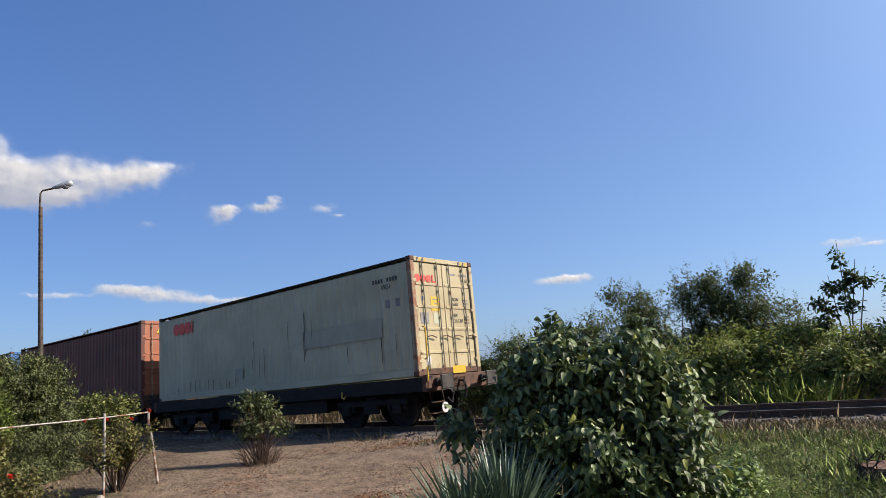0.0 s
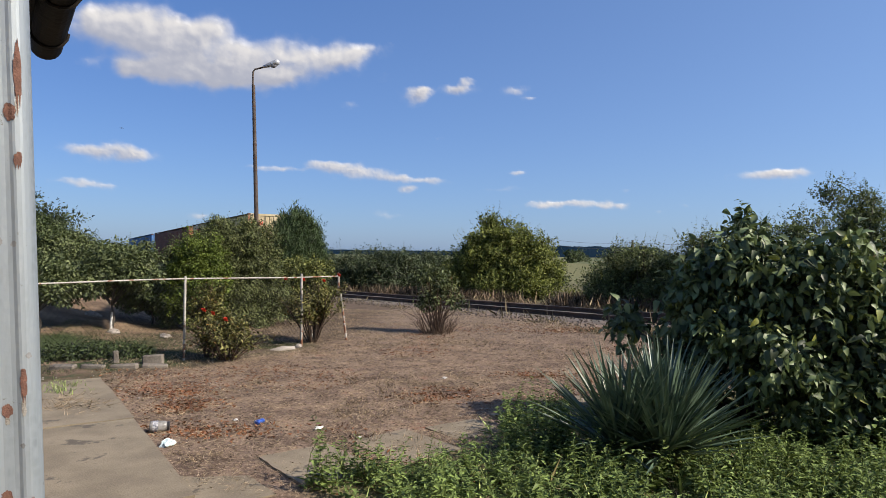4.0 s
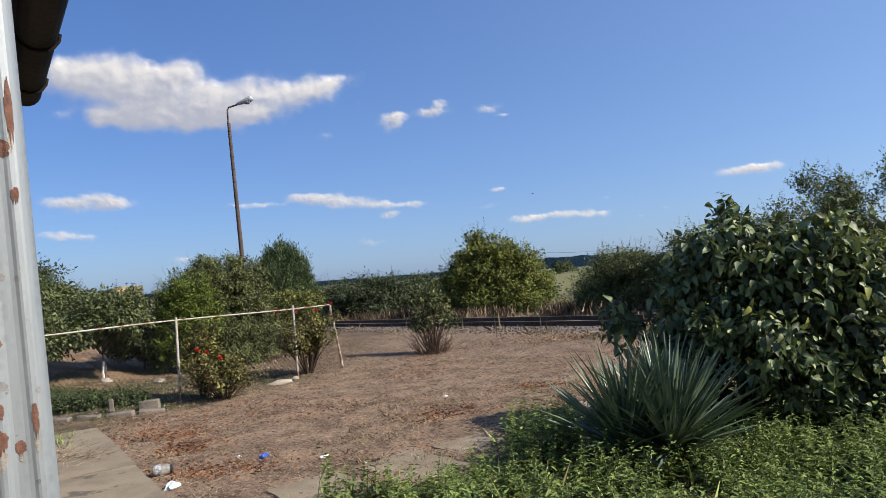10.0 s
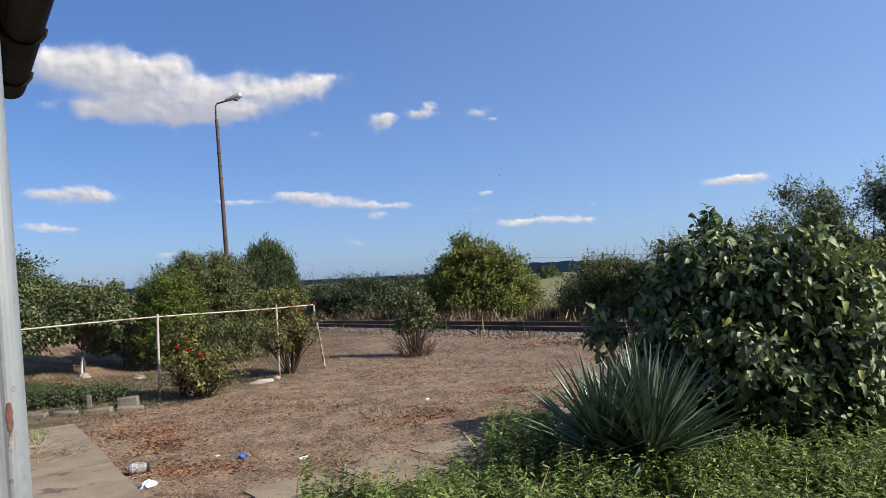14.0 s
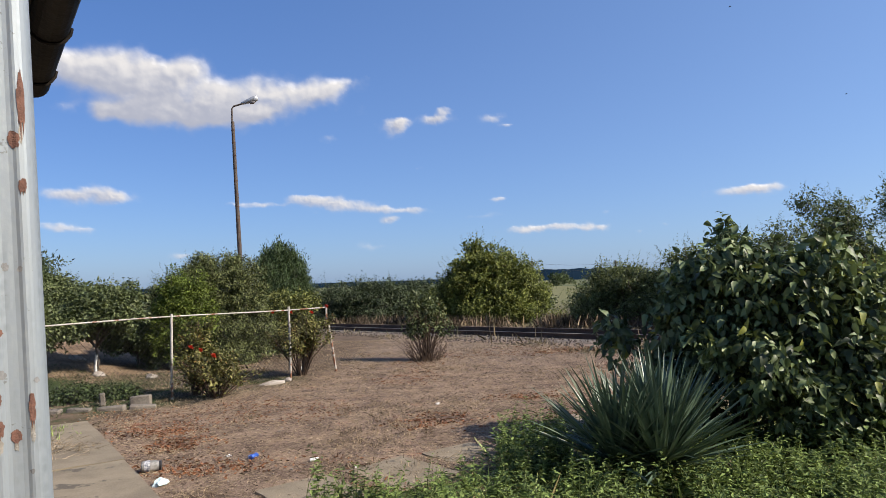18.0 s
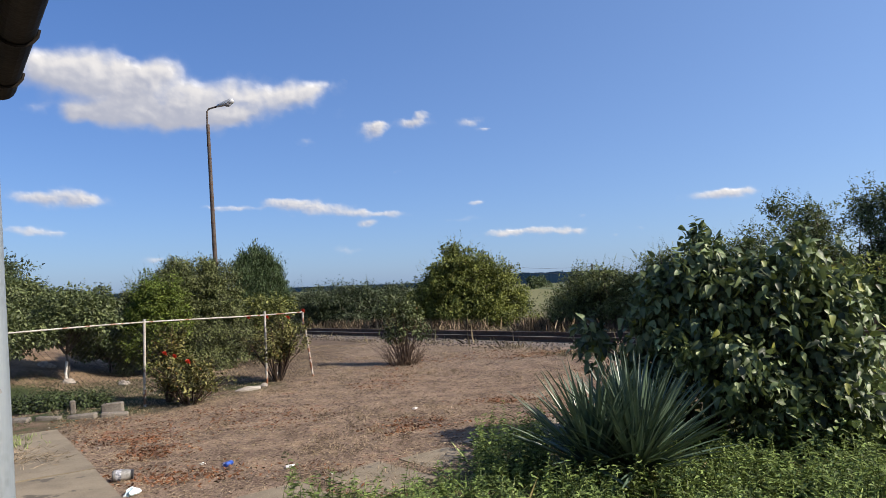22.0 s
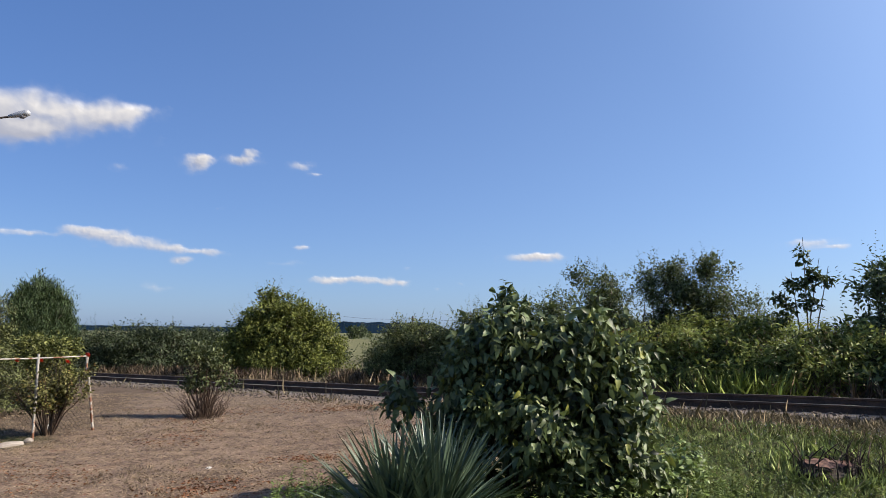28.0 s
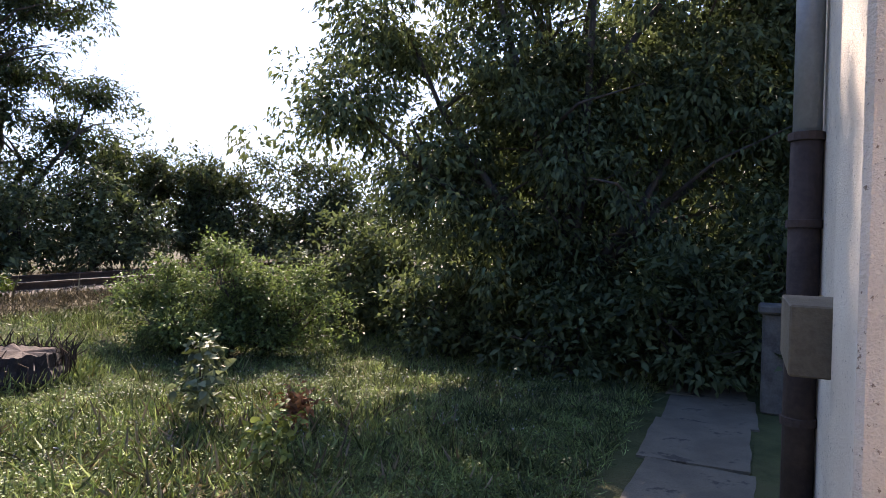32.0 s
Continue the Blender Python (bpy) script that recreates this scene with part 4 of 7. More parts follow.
def build_yucca():
    t = thing("yucca", on(1.45, 5.05), "spiky dark green yucca rosette with a few dry lower leaves", "plant")
    kinds = []
    r = np.random.default_rng(5)
    for k in range(8):
        L, bend = 0.86 + 0.05 * (k % 4), (0.03, 0.07, 0.12, 0.2)[k // 2]
        v, f = [], []
        for i, s in enumerate((0, 0.15, 0.45, 0.75, 0.92, 1.0)):
            w = (0.019, 0.023, 0.022, 0.015, 0.007, 0.0008)[i]
            z = -bend * L * s ** 2.2
            v += [(s * L, -w, z + 0.3 * w), (s * L, 0, z - 0.3 * w), (s * L, w, z + 0.3 * w)]
        for i in range(5):
            f += [[3 * i, 3 * i + 3, 3 * i + 4, 3 * i + 1], [3 * i + 1, 3 * i + 4, 3 * i + 5, 3 * i + 2]]
        me = Geo().add(v, f).mesh("blade", True)
        me.materials.append(YUCCA_LEAF if k < 7 else YUCCA_DRY)
        kinds.append(me)
    n = 440
    for i in range(n):
        az = i * 137.508 + r.normal() * 7
        el = float(np.interp(i / n, [0, 0.08, 0.4, 0.75, 1], [6, 26, 48, 66, 86])) + r.normal() * 6
        dry = i < 24
        ob = new("blade", kinds[7] if dry else kinds[int(r.integers(0, 7))])
        ob.parent = t
        sc = 0.82 * float(r.uniform(0.8, 1.08)) * (0.8 if dry else 1)
        d = pose(-0.28 if i % 3 == 0 else 0.04, 0.1 if i % 3 == 0 else 0, 0.08 + 0.14 * i / n, 0, 0, az) @ pose(0.04, 0, 0, float(r.normal() * 18), -(el if not dry else -6), 0)
        ob.matrix_basis = d @ Matrix.Diagonal((sc, sc * 0.95, sc, 1))
    part("stem", Geo().tube([(0, 0, -0.1), (0, 0, 0.15), (0, 0, 0.3)], [0.09, 0.08, 0.05], 10), BARK, t)


build_yucca()


def build_creeper():
    for x, y, w in ((3.6, 5.75, 0.5), (4.15, 5.9, 0.42), (3.1, 5.6, 0.4), (4.5, 6.3, 0.45)):
        plant("creeper", on(x, y, 0, 30), "low light green creeper below the bush", "creeper", [(0, 0, 0.12, w, w * 0.6, 0.18), (w * 0.4, 0, 0.25, w * 0.5, w * 0.4, 0.16)], 90, 9, 0.11, 0.075, 0.058, LEAF_VINE, 0.01, group="creepers below the bush", seed=int(x * 100), rich=True, hang=0.5, split=0.2, sprig=0.5, shoot=0.2)


    # dark low growth along the foot of the fence, added to darken the ground like shadow
    for k, (x, y, w, h) in enumerate(((-6.15, 9.25, 0.5, 0.1), (-5.6, 9.35, 0.5, 0.15), (-5.05, 9.4, 0.35, 0.1), (-5.9, 9.8, 0.5, 0.08))):
        plant("dark_growth", on(x, y, 0, 20), "low dark green growth in place of shadowed ground behind the fence", "ground ivy", [(0, 0, h * 0.4, w, w * 0.6, h * 0.5), (0.2 * w, 0, h * 0.8, w * 0.5, w * 0.4, h * 0.4)], 150, 12, 0.09, 0.06, 0.036, LEAF_DARK, 0.008, group="ground ivy behind the fence", seed=180 + k, split=0.2, sprig=0.5, shoot=0.3)


LEAF_VINE = leaf_material("leaf_vine", (0.04, 0.07, 0.02), (0.2, 0.27, 0.09), 0.4, 0.5, 0.35)
build_creeper()


# ---- lamp post ----
def build_lamp():
    t = thing("street_lamp", on(*polar(18.4, 22.0)), "tall rusty street lamp with one arm", "street lamp")
    lean = math.tan(radians(-2.2))
    top = 7.56
    part("pole", Geo().tube([(lean * z, 0, z) for z in (-0.3, 0, 2, 4, 6, 7.05)], [0.085, 0.08, 0.074, 0.066, 0.058, 0.054], 12), POLE_RUST, t, "rust-stained banded pole")
    for z in np.arange(0.9, 7.05, 0.42):
        part("pole_band", Geo().lathe([(0.06, -0.02), (0.083 - 0.0035 * z, -0.018), (0.083 - 0.0035 * z, 0.018), (0.06, 0.02)], (lean * z, 0, z), None, 12), DARK_RUST_BAND, t)
    x = lean * top
    part("arm", Geo().tube([(x, 0, 6.95), (x, 0, top - 0.08), (x + 0.05, 0, top), (x + 0.45, 0, top + 0.1)], 0.028, 8), POLE_RUST, t)
    tilt = Matrix.Rotation(radians(72), 4, "Y")
    g = Geo().lathe([(0.0, -0.3), (0.04, -0.29), (0.06, -0.18), (0.085, 0), (0.10, 0.16), (0.08, 0.26), (0.0, 0.28)], (x + 0.6, 0, top + 0.17), tilt, 14)
    head = part("lamp_head", g, LAMP_GREY, t, "grey metal lamp housing", True)
    part("lamp_glass", Geo().lathe([(0.0, -0.1), (0.05, -0.09), (0.085, 0), (0.05, 0.09), (0.0, 0.1)], (x + 0.68, 0, top + 0.13), tilt, 12), GREY_PAINT, head, "dull lamp glass", True)


DARK_RUST_BAND = surface("band_rust", (0.03, 0.018, 0.013), (0.10, 0.05, 0.03), 0.85, 0.1, scale=5)
build_lamp()


# ---- train ----
def paint_material(name, dark, light, rust=0.6, streak=0.55):
    """Weathered container paint: fading, rust blooms and streaks that run down."""
    m, n, l, b = shader(name)
    co = n.new("ShaderNodeTexCoord").outputs["Object"]
    mp = n.new("ShaderNodeMapping")
    mp.inputs["Scale"].default_value = (4.5, 4.5, 0.2)
    l.new(co, mp.inputs["Vector"])
    c = mix(n, l, ramp_fac(n, l, noise_node(n, l, co, 0.8, 5), 0.3, 0.7), dark, light)
    run = ramp_fac(n, l, noise_node(n, l, mp.outputs[0], 2.6, 6, 0.7), streak, streak + 0.2)
    c = mix(n, l, run, c, tuple(0.55 * x for x in dark))
    spot = ramp_fac(n, l, noise_node(n, l, co, 3.2, 7, 0.75), rust, rust + 0.07)
    c = mix(n, l, spot, c, (0.20, 0.075, 0.03))
    l.new(c, b.inputs["Base Color"])
    b.inputs["Roughness"].default_value = 0.6
    bump(n, l, noise_node(n, l, co, 30, 3), 0.15, 0.005, b)
    return m


CREAM = paint_material("cream_paint", (0.33, 0.33, 0.225), (0.42, 0.42, 0.295), 0.66, 0.6)
CREAM_DOOR = paint_material("cream_door", (0.311, 0.252, 0.141), (0.414, 0.348, 0.207), 0.6, 0.55)
POST_RUST = paint_material("post_rust", (0.22, 0.14, 0.08), (0.38, 0.29, 0.17), 0.5, 0.45)
ROD_GREY = paint_material("rod_grey", (0.178, 0.155, 0.111), (0.281, 0.244, 0.17), 0.55)
BUFFER_DARK = surface("buffer_dark", (0.02, 0.018, 0.016), (0.07, 0.06, 0.055), 0.6, 0.3, scale=5)
OXIDE = paint_material("oxide_paint", (0.0748, 0.0231, 0.0156), (0.122, 0.0374, 0.0238), 0.64)
# same red paint made brighter and more orange for the sun on the doors
OXIDE_DOOR_LIT = paint_material("oxide_door_lit", (0.266, 0.0814, 0.037), (0.355, 0.126, 0.0592), 0.66)
BLUE_BOX = paint_material("blue_paint", (0.02, 0.09, 0.24), (0.04, 0.14, 0.34), 0.68)
DARK_RUST = surface("dark_rust", (0.03, 0.018, 0.013), (0.13, 0.06, 0.035), 0.8, 0.1, scale=5)
DISC_WHITE = surface("disc_white", (0.444, 0.444, 0.429), (0.577, 0.577, 0.562), 0.5)
PALE_MARK = surface("faded_patch", (0.27, 0.275, 0.205), (0.33, 0.335, 0.25), 0.7, scale=3)
STREAK = surface("dirt_streak", (0.05, 0.045, 0.035), (0.13, 0.12, 0.09), 0.8, scale=12)

LEN, WID, HIG = 12.192, 2.438, 2.896


def corrugated(length, height, pitch=0.278, depth=0.036):
    """A trapezoid-ribbed sheet in the xz plane, ribs upright, its outside towards +y."""
    g = Geo()
    xs = []
    n = int(length / pitch)
    p = length / n
    for i in range(n):
        x = i * p
        xs += [(x, 0.0), (x + p * 0.26, 0.0), (x + p * 0.5, -depth), (x + p * 0.76, -depth)]
    xs.append((length, 0.0))
    v = [(x, y, z) for x, y in xs for z in (0, height)]
    g.add(v, [[2 * i, 2 * i + 2, 2 * i + 3, 2 * i + 1] for i in range(len(xs) - 1)])
    return g


def words(name, text, size, m, material, parent, label=""):
    cu = bpy.data.curves.new(name, "FONT")
    cu.body, cu.size, cu.extrude = text, size, 0.002
    tmp = bpy.data.objects.new(name, cu)
    scene.collection.objects.link(tmp)
    me = bpy.data.meshes.new_from_object(tmp.evaluated_get(bpy.context.evaluated_depsgraph_get()))
    bpy.data.objects.remove(tmp)
    me.materials.clear()
    me.materials.append(material)
    ob = new(name, me)
    ob.parent = parent
    ob.matrix_basis = m
    return tagged(ob, label)


def build_container(paint, door_paint, label, marks=False):
    """A forty-foot high-cube box; x from the doors at 0 to the front, y across, z up from its floor."""
    t = thing("shipping_container", Matrix(), label, "container", "containers on the train")
    h, w = HIG, WID / 2
    for y in (w, -w):
        g = corrugated(LEN - 0.3, h - 0.32)
        ob = part("side_wall", g, paint, t)
        ob.matrix_basis = pose(0.15, y - 0.012, 0.19) if y > 0 else pose(LEN - 0.15, y + 0.012, 0.19, 0, 0, 180)
        part("bottom_rail", Geo().box((LEN - 0.3, 0.06, 0.17), (LEN / 2, y - math.copysign(0.03, y), 0.1), bevel=0.008), paint, t)
        part("top_rail", Geo().box((LEN - 0.3, 0.06, 0.04), (LEN / 2, y - math.copysign(0.03, y), h - 0.04), bevel=0.008), STEEL_DARK if marks else paint, t)
        for x in (0.075, LEN - 0.075):
            part("corner_post", Geo().box((0.15, 0.13, h - 0.24), (x, y - math.copysign(0.065, y), h / 2), bevel=0.012), (POST_RUST if y > 0 else door_paint) if marks and x < 1 else paint, t)
            for z in (0.06, h - 0.06):
                part("corner_casting", Geo().box((0.178, 0.162, 0.118), (x + (0.012 if x < 1 else -0.012), y - math.copysign(0.079, y), z), bevel=0.014), DARK_RUST, t, "rusty cast corner")
    part("roof", Geo().box((LEN - 0.2, WID - 0.1, 0.04), (LEN / 2, 0, h - 0.035), bevel=0.006), paint, t)
    part("floor_frame", Geo().box((LEN - 0.3, WID - 0.14, 0.12), (LEN / 2, 0, 0.1)), DARK_RUST, t)
    ob = part("front_wall", corrugated(WID - 0.26, h - 0.3), paint, t)
    ob.matrix_basis = pose(LEN - 0.04, w - 0.13, 0.17, 0, 0, -90)
    part("door_header", Geo().box((0.1, WID - 0.3, 0.12), (0.06, 0, h - 0.07), bevel=0.01), door_paint, t)
    part("door_sill", Geo().box((0.1, WID - 0.3, 0.14), (0.06, 0, 0.09), bevel=0.01), DARK_RUST, t)
    for side in (1, -1):
        d = Geo().box((0.05, 1.07, h - 0.3), (0.07, side * 0.545, h / 2 + 0.01), bevel=0.008)
        for z in (0.55, 1.12, 1.66, 2.22):
            d.box((0.03, 1.0, 0.07), (0.04, side * 0.545, z), bevel=0.008)
        door = part("door", d, door_paint, t)
        part("door_gasket", Geo().box((0.02, 0.03, h - 0.32), (0.036, side * 0.015 + side * 1.07, h / 2)), BLACK_PAINT, door)
        for y in (0.24, 0.8):
            part("lock_rod", Geo().tube([(0.0, side * y, 0.12), (0.0, side * y, h - 0.1)], 0.017, 8), ROD_GREY, door, "grey lock rod")
            for z in (0.22, 0.75, 1.4, 2.05, h - 0.24):
                part("rod_bracket", Geo().box((0.03, 0.07, 0.05), (0.015, side * y, z), bevel=0.006), ROD_GREY, door)
            part("door_handle", Geo().tube([(-0.02, side * y, 0.93), (-0.03, side * y - 0.14, 0.95), (-0.02, side * y - 0.32, 0.9)], 0.014, 6), DARK_RUST, door)
        for z in (0.35, 0.95, 1.6, 2.3):
            part("hinge", Geo().box((0.05, 0.12, 0.08), (0.02, side * 1.1, z), bevel=0.01), door_paint, door)
    return t


def door_marks(t):
    for k in range(4):
        for y0 in (1.0, -0.62):
            part("warning_stripe", Geo().add([(0.004, y0 - k * 0.1, HIG - 0.12), (0.004, y0 - k * 0.1 - 0.05, HIG - 0.12), (0.004, y0 - k * 0.1 - 0.09, HIG - 0.02), (0.004, y0 - k * 0.1 - 0.04, HIG - 0.02)], [[0, 3, 2, 1]]), YELLOW_PAINT if k % 2 else BLACK_PAINT, t)

    def plate(y, z, wy, hz, mat, name="label_plate", label="", x=0.04):
        part(name, Geo().box((0.006, wy, hz), (x, y, z)), mat, t, label)
    # the owner's mark as plain shapes
    for y in (0.97, 0.76, 0.55):
        g = Geo().lathe([(0.068, -0.004), (0.1, -0.004), (0.1, 0.004), (0.068, 0.004)], (0.036, y, 2.36), Matrix.Rotation(radians(90), 4, "Y"), 20)
        part("owner_mark", g, RED_PAINT, t, "red ring of the owner's mark")
    part("owner_mark", Geo().box((0.008, 0.045, 0.2), (0.036, 0.4, 2.36)).box((0.008, 0.14, 0.045), (0.036, 0.34, 2.283)), RED_PAINT, t, "red angle of the owner's mark")
    plate(0.36, 1.74, 0.34, 0.36, YELLOW_PAINT, "warning_plate", "yellow warning plate")
    for z, w in ((1.85, 0.24), (1.75, 0.1), (1.65, 0.12)):
        plate(0.36, z, w, 0.025, GREY_PAINT, "text_bar", x=0.036)
    plate(0.8, 1.38, 0.3, 0.27, GREY_PAINT, "data_plate", "dark grey metal data plate")
    plate(0.36, 1.38, 0.22, 0.28, CREAM, "data_plate", "dull worn data plate")
    plate(0.82, 1.86, 0.12, 0.1, GREY_PAINT, "seal_plate")
    plate(0.78, 0.36, 0.16, 0.2, DISC_WHITE, "paper_label", "white paper label")
    for y, z, s in ((-0.78, 2.34, "45G1"), (-0.27, 1.83, "MGW"), (-0.27, 1.69, "TARE"), (-0.27, 1.42, "NET"), (-0.27, 1.28, "CU.CAP")):
        words("lettering", s, 0.12, pose(0.034, y, z, 90, 0, -90), BLACK_PAINT, t, "black stencilled lettering")
    for y, z, w, k in ((-0.4, 2.52, 0.24, 1), (-0.84, 2.52, 0.3, 1), (-0.86, 1.86, 0.2, 3), (-0.86, 1.44, 0.2, 3)):
        for i in range(k):
            plate(y, z - 0.085 * i, w, 0.05 if k == 1 else 0.035, GREY_PAINT, "text_bar", x=0.037)


def side_marks(t):
    y = WID / 2 + 0.002
    x = LEN - 1.2
    for k, dx in enumerate((0, 0.36, 0.72)):
        g = Geo().lathe([(0.1, -0.004), (0.2, -0.004), (0.2, 0.004), (0.1, 0.004)], (x - dx, y, 2.36), Matrix.Rotation(radians(90), 4, "X"), 18)
        part("owner_mark", g, RED_PAINT, t, "red ring of the owner's mark")
    part("owner_mark", Geo().box((0.09, 0.008, 0.38), (x - 1.0, y, 2.36)), RED_PAINT, t, "red bar of the owner's mark")
    part("faded_panel", Geo().box((3.1, 0.004, 0.48), (2.65, y, 1.27)), PALE_MARK, t, "greyish painted-over lettering panel")
    part("faded_panel", Geo().box((0.4, 0.006, 0.3), (7.3, y, 0.62)), PALE_MARK, t, "greyish painted-over patch")
    for k in range(8):
        part("text_bar", Geo().box((0.05, 0.006, 0.1), (1.3 - k * 0.1 - (0.1 if k > 3 else 0), y, 2.42)), BLACK_PAINT, t)
    words("lettering", "45G1", 0.16, pose(1.05, y, 2.2, 90, 0, 180), BLACK_PAINT, t, "black stencilled lettering")
    dirt = random.Random(12)
    for x0, z1, z0 in ((0.65, 1.05, 0.55), (1.15, 1.05, 0.35), (2.4, 0.95, 0.5), (3.8, 1.8, 1.2), (4.1, 2.05, 0.85), (4.15, 1.5, 0.7), (4.85, 1.9, 1.1), (6.0, 1.25, 0.35), (6.25, 1.0, 0.4), (6.5, 1.5, 0.9), (6.6, 1.0, 0.7)) + tuple((7.5 + 0.3 * i + dirt.uniform(-0.1, 0.1), dirt.uniform(0.4, 0.62), 0.22) for i in range(12)):
        wid = dirt.uniform(0.02, 0.045)
        g = Geo().add([(-wid / 2, 0, 0), (wid / 2, 0, 0), (wid * 0.3, 0, z0 - z1), (-wid * 0.2, 0, z0 - z1)], [[0, 1, 2, 3]])
        part("dirt_streak", g, STREAK, t, "dark dirt streak").matrix_basis = pose(x0, y + 0.004, z1)
    for x0 in (0.85, 0.5):
        part("label_plate", Geo().box((0.14, 0.006, 0.2), (x0, y, 1.82)), GREY_PAINT, t)


def build_wagon(rear=False):
    """A flat container wagon; x forward from its rear buffers' plane, z up from the rails."""
    t = thing("flat_wagon", Matrix(), "dark rusty flat wagon that carries a container", "wagon", "wagons of the train")
    L = 12.7
    for y in (1.18, -1.18):
        g = Geo().box((L, 0.08, 0.3), (L / 2, y, 0.98), bevel=0.01).box((L, 0.2, 0.03), (L / 2, y - math.copysign(0.06, y), 1.125)).box((L, 0.2, 0.03), (L / 2, y - math.copysign(0.06, y), 0.83))
        part("side_sill", g, STEEL_DARK, t)
        part("tie_hook", Geo().tube([(2.9, y * 1.04, 0.95), (2.9, y * 1.06, 0.82), (2.82, y * 1.06, 0.78), (2.76, y * 1.06, 0.84)], 0.02, 6), YELLOW_PAINT, t, "yellow tie hook")
    part("centre_sill", Geo().box((L, 0.5, 0.34), (L / 2, 0, 0.92), bevel=0.01), STEEL_DARK, t)
    g = Geo()
    for k in range(9):
        g.box((0.12, 2.3, 0.2), (0.3 + k * (L - 0.6) / 8, 0, 1.0))
    part("cross_beam", g, STEEL_DARK, t)
    part("trussing", Geo().box((5.2, 0.1, 0.34), (L / 2, 1.0, 0.62)).box((5.2, 0.1, 0.34), (L / 2, -1.0, 0.62)).box((4.0, 1.6, 0.3), (L / 2, 0, 0.6)), STEEL_DARK, t)
    for x in (0.06, L - 0.06):
        part("headstock", Geo().box((0.12, 2.5, 0.36), (x, 0, 0.98), bevel=0.012), DARK_RUST, t, "rusty end beam")
        out = -1 if x < 1 else 1
        for y in (0.875, -0.875):
            b = Geo().lathe([(0.11, 0), (0.1, 0.16), (0.07, 0.18), (0.07, 0.36)], (x, y, 1.0), Matrix.Rotation(radians(90 * out), 4, "Y"), 14)
            buf = part("buffer", b, STEEL_DARK, t)
            part("buffer_plate", Geo().box((0.04, 0.46, 0.36), (x + out * 0.4, y, 1.0), bevel=0.03), BUFFER_DARK, buf, "dark buffer plate")
        part("coupling", Geo().tube([(x, 0, 1.0), (x + out * 0.2, 0, 0.98), (x + out * 0.26, 0, 0.8), (x + out * 0.2, 0, 0.6)], 0.035, 8), STEEL_DARK, t)
        part("brake_hose", Geo().tube([(x, 0.35, 0.86), (x + out * 0.14, 0.37, 0.72), (x + out * 0.12, 0.42, 0.5), (x + out * 0.03, 0.46, 0.62)], 0.025, 8), BLACK_PAINT, t)
    if rear:
        part("end_plate", Geo().box((0.012, 0.5, 0.18), (-0.03, 0.0, 1.26)), YELLOW_PAINT, t, "orange reflecting plate")
        part("grab_rail", Geo().tube([(0.0, 1.2, 1.55), (-0.06, 1.22, 1.55), (-0.09, 1.22, 1.6), (-0.09, 1.22, 2.25), (-0.06, 1.22, 2.3), (0.0, 1.2, 2.3)], 0.02, 8).tube([(-0.04, 1.2, 1.05), (-0.04, 1.2, 1.36)], 0.02, 8), YELLOW_PAINT, t, "yellow grab rail")
        part("step", Geo().tube([(0.0, 1.15, 0.82), (-0.05, 1.15, 0.55), (-0.05, 0.7, 0.55), (0.0, 0.7, 0.82)], 0.016, 6).box((0.2, 0.5, 0.02), (0.0, 0.92, 0.3)), DARK_RUST, t)
        turn = Matrix.Rotation(radians(90), 4, "Y")
        disc = part("tail_disc", Geo().lathe([(0.0, -0.006), (0.12, -0.006), (0.12, 0.006), (0.0, 0.006)], (-0.2, 0.86, 0.42), turn, 20), DISC_WHITE, t, "white rear-end disc with a dark centre")
        part("disc_centre", Geo().lathe([(0.0, -0.009), (0.05, -0.009), (0.05, 0.009), (0.0, 0.009)], (-0.2, 0.86, 0.42), turn, 16), BLACK_PAINT, disc)
    for bx in (2.1, L - 2.1):
        g = Geo()
        for y in (1.0, -1.0):
            g.box((2.5, 0.09, 0.13), (bx, y, 0.62), bevel=0.015).box((0.5, 0.12, 0.3), (bx, y, 0.5), bevel=0.02)
            for dx in (-0.9, 0.9):
                g.box((0.3, 0.16, 0.26), (bx + dx, y, 0.46), bevel=0.03)
                for k in (-0.16, 0.16):
                    g.lathe([(0.055, 0), (0.055, 0.2)], (bx + dx + k * 1.6, y, 0.42), None, 10)
        g.box((0.4, 2.0, 0.2), (bx, 0, 0.66))
        bogie = part("bogie", g, STEEL_DARK, t, "dark bogie frame coloured for the shade under the wagon")
        for dx in (-0.9, 0.9):
            axle = Geo().tube([(bx + dx, -1.0, 0.46), (bx + dx, 1.0, 0.46)], 0.07, 10)
            for y in (0.7525, -0.7525):
                axle.lathe([(0.0, -0.05), (0.13, -0.05), (0.14, -0.03), (0.37, -0.03), (0.39, -0.065), (0.46, -0.065), (0.46, 0.05), (0.49, 0.06), (0.49, 0.08), (0.38, 0.065), (0.36, 0.03), (0.12, 0.05), (0.0, 0.05)], (bx + dx, y, 0.46), Matrix.Rotation(radians(90 if y > 0 else -90), 4, "X"), 28)
            w = part("wheelset", axle, STEEL_DARK, bogie)
    return t


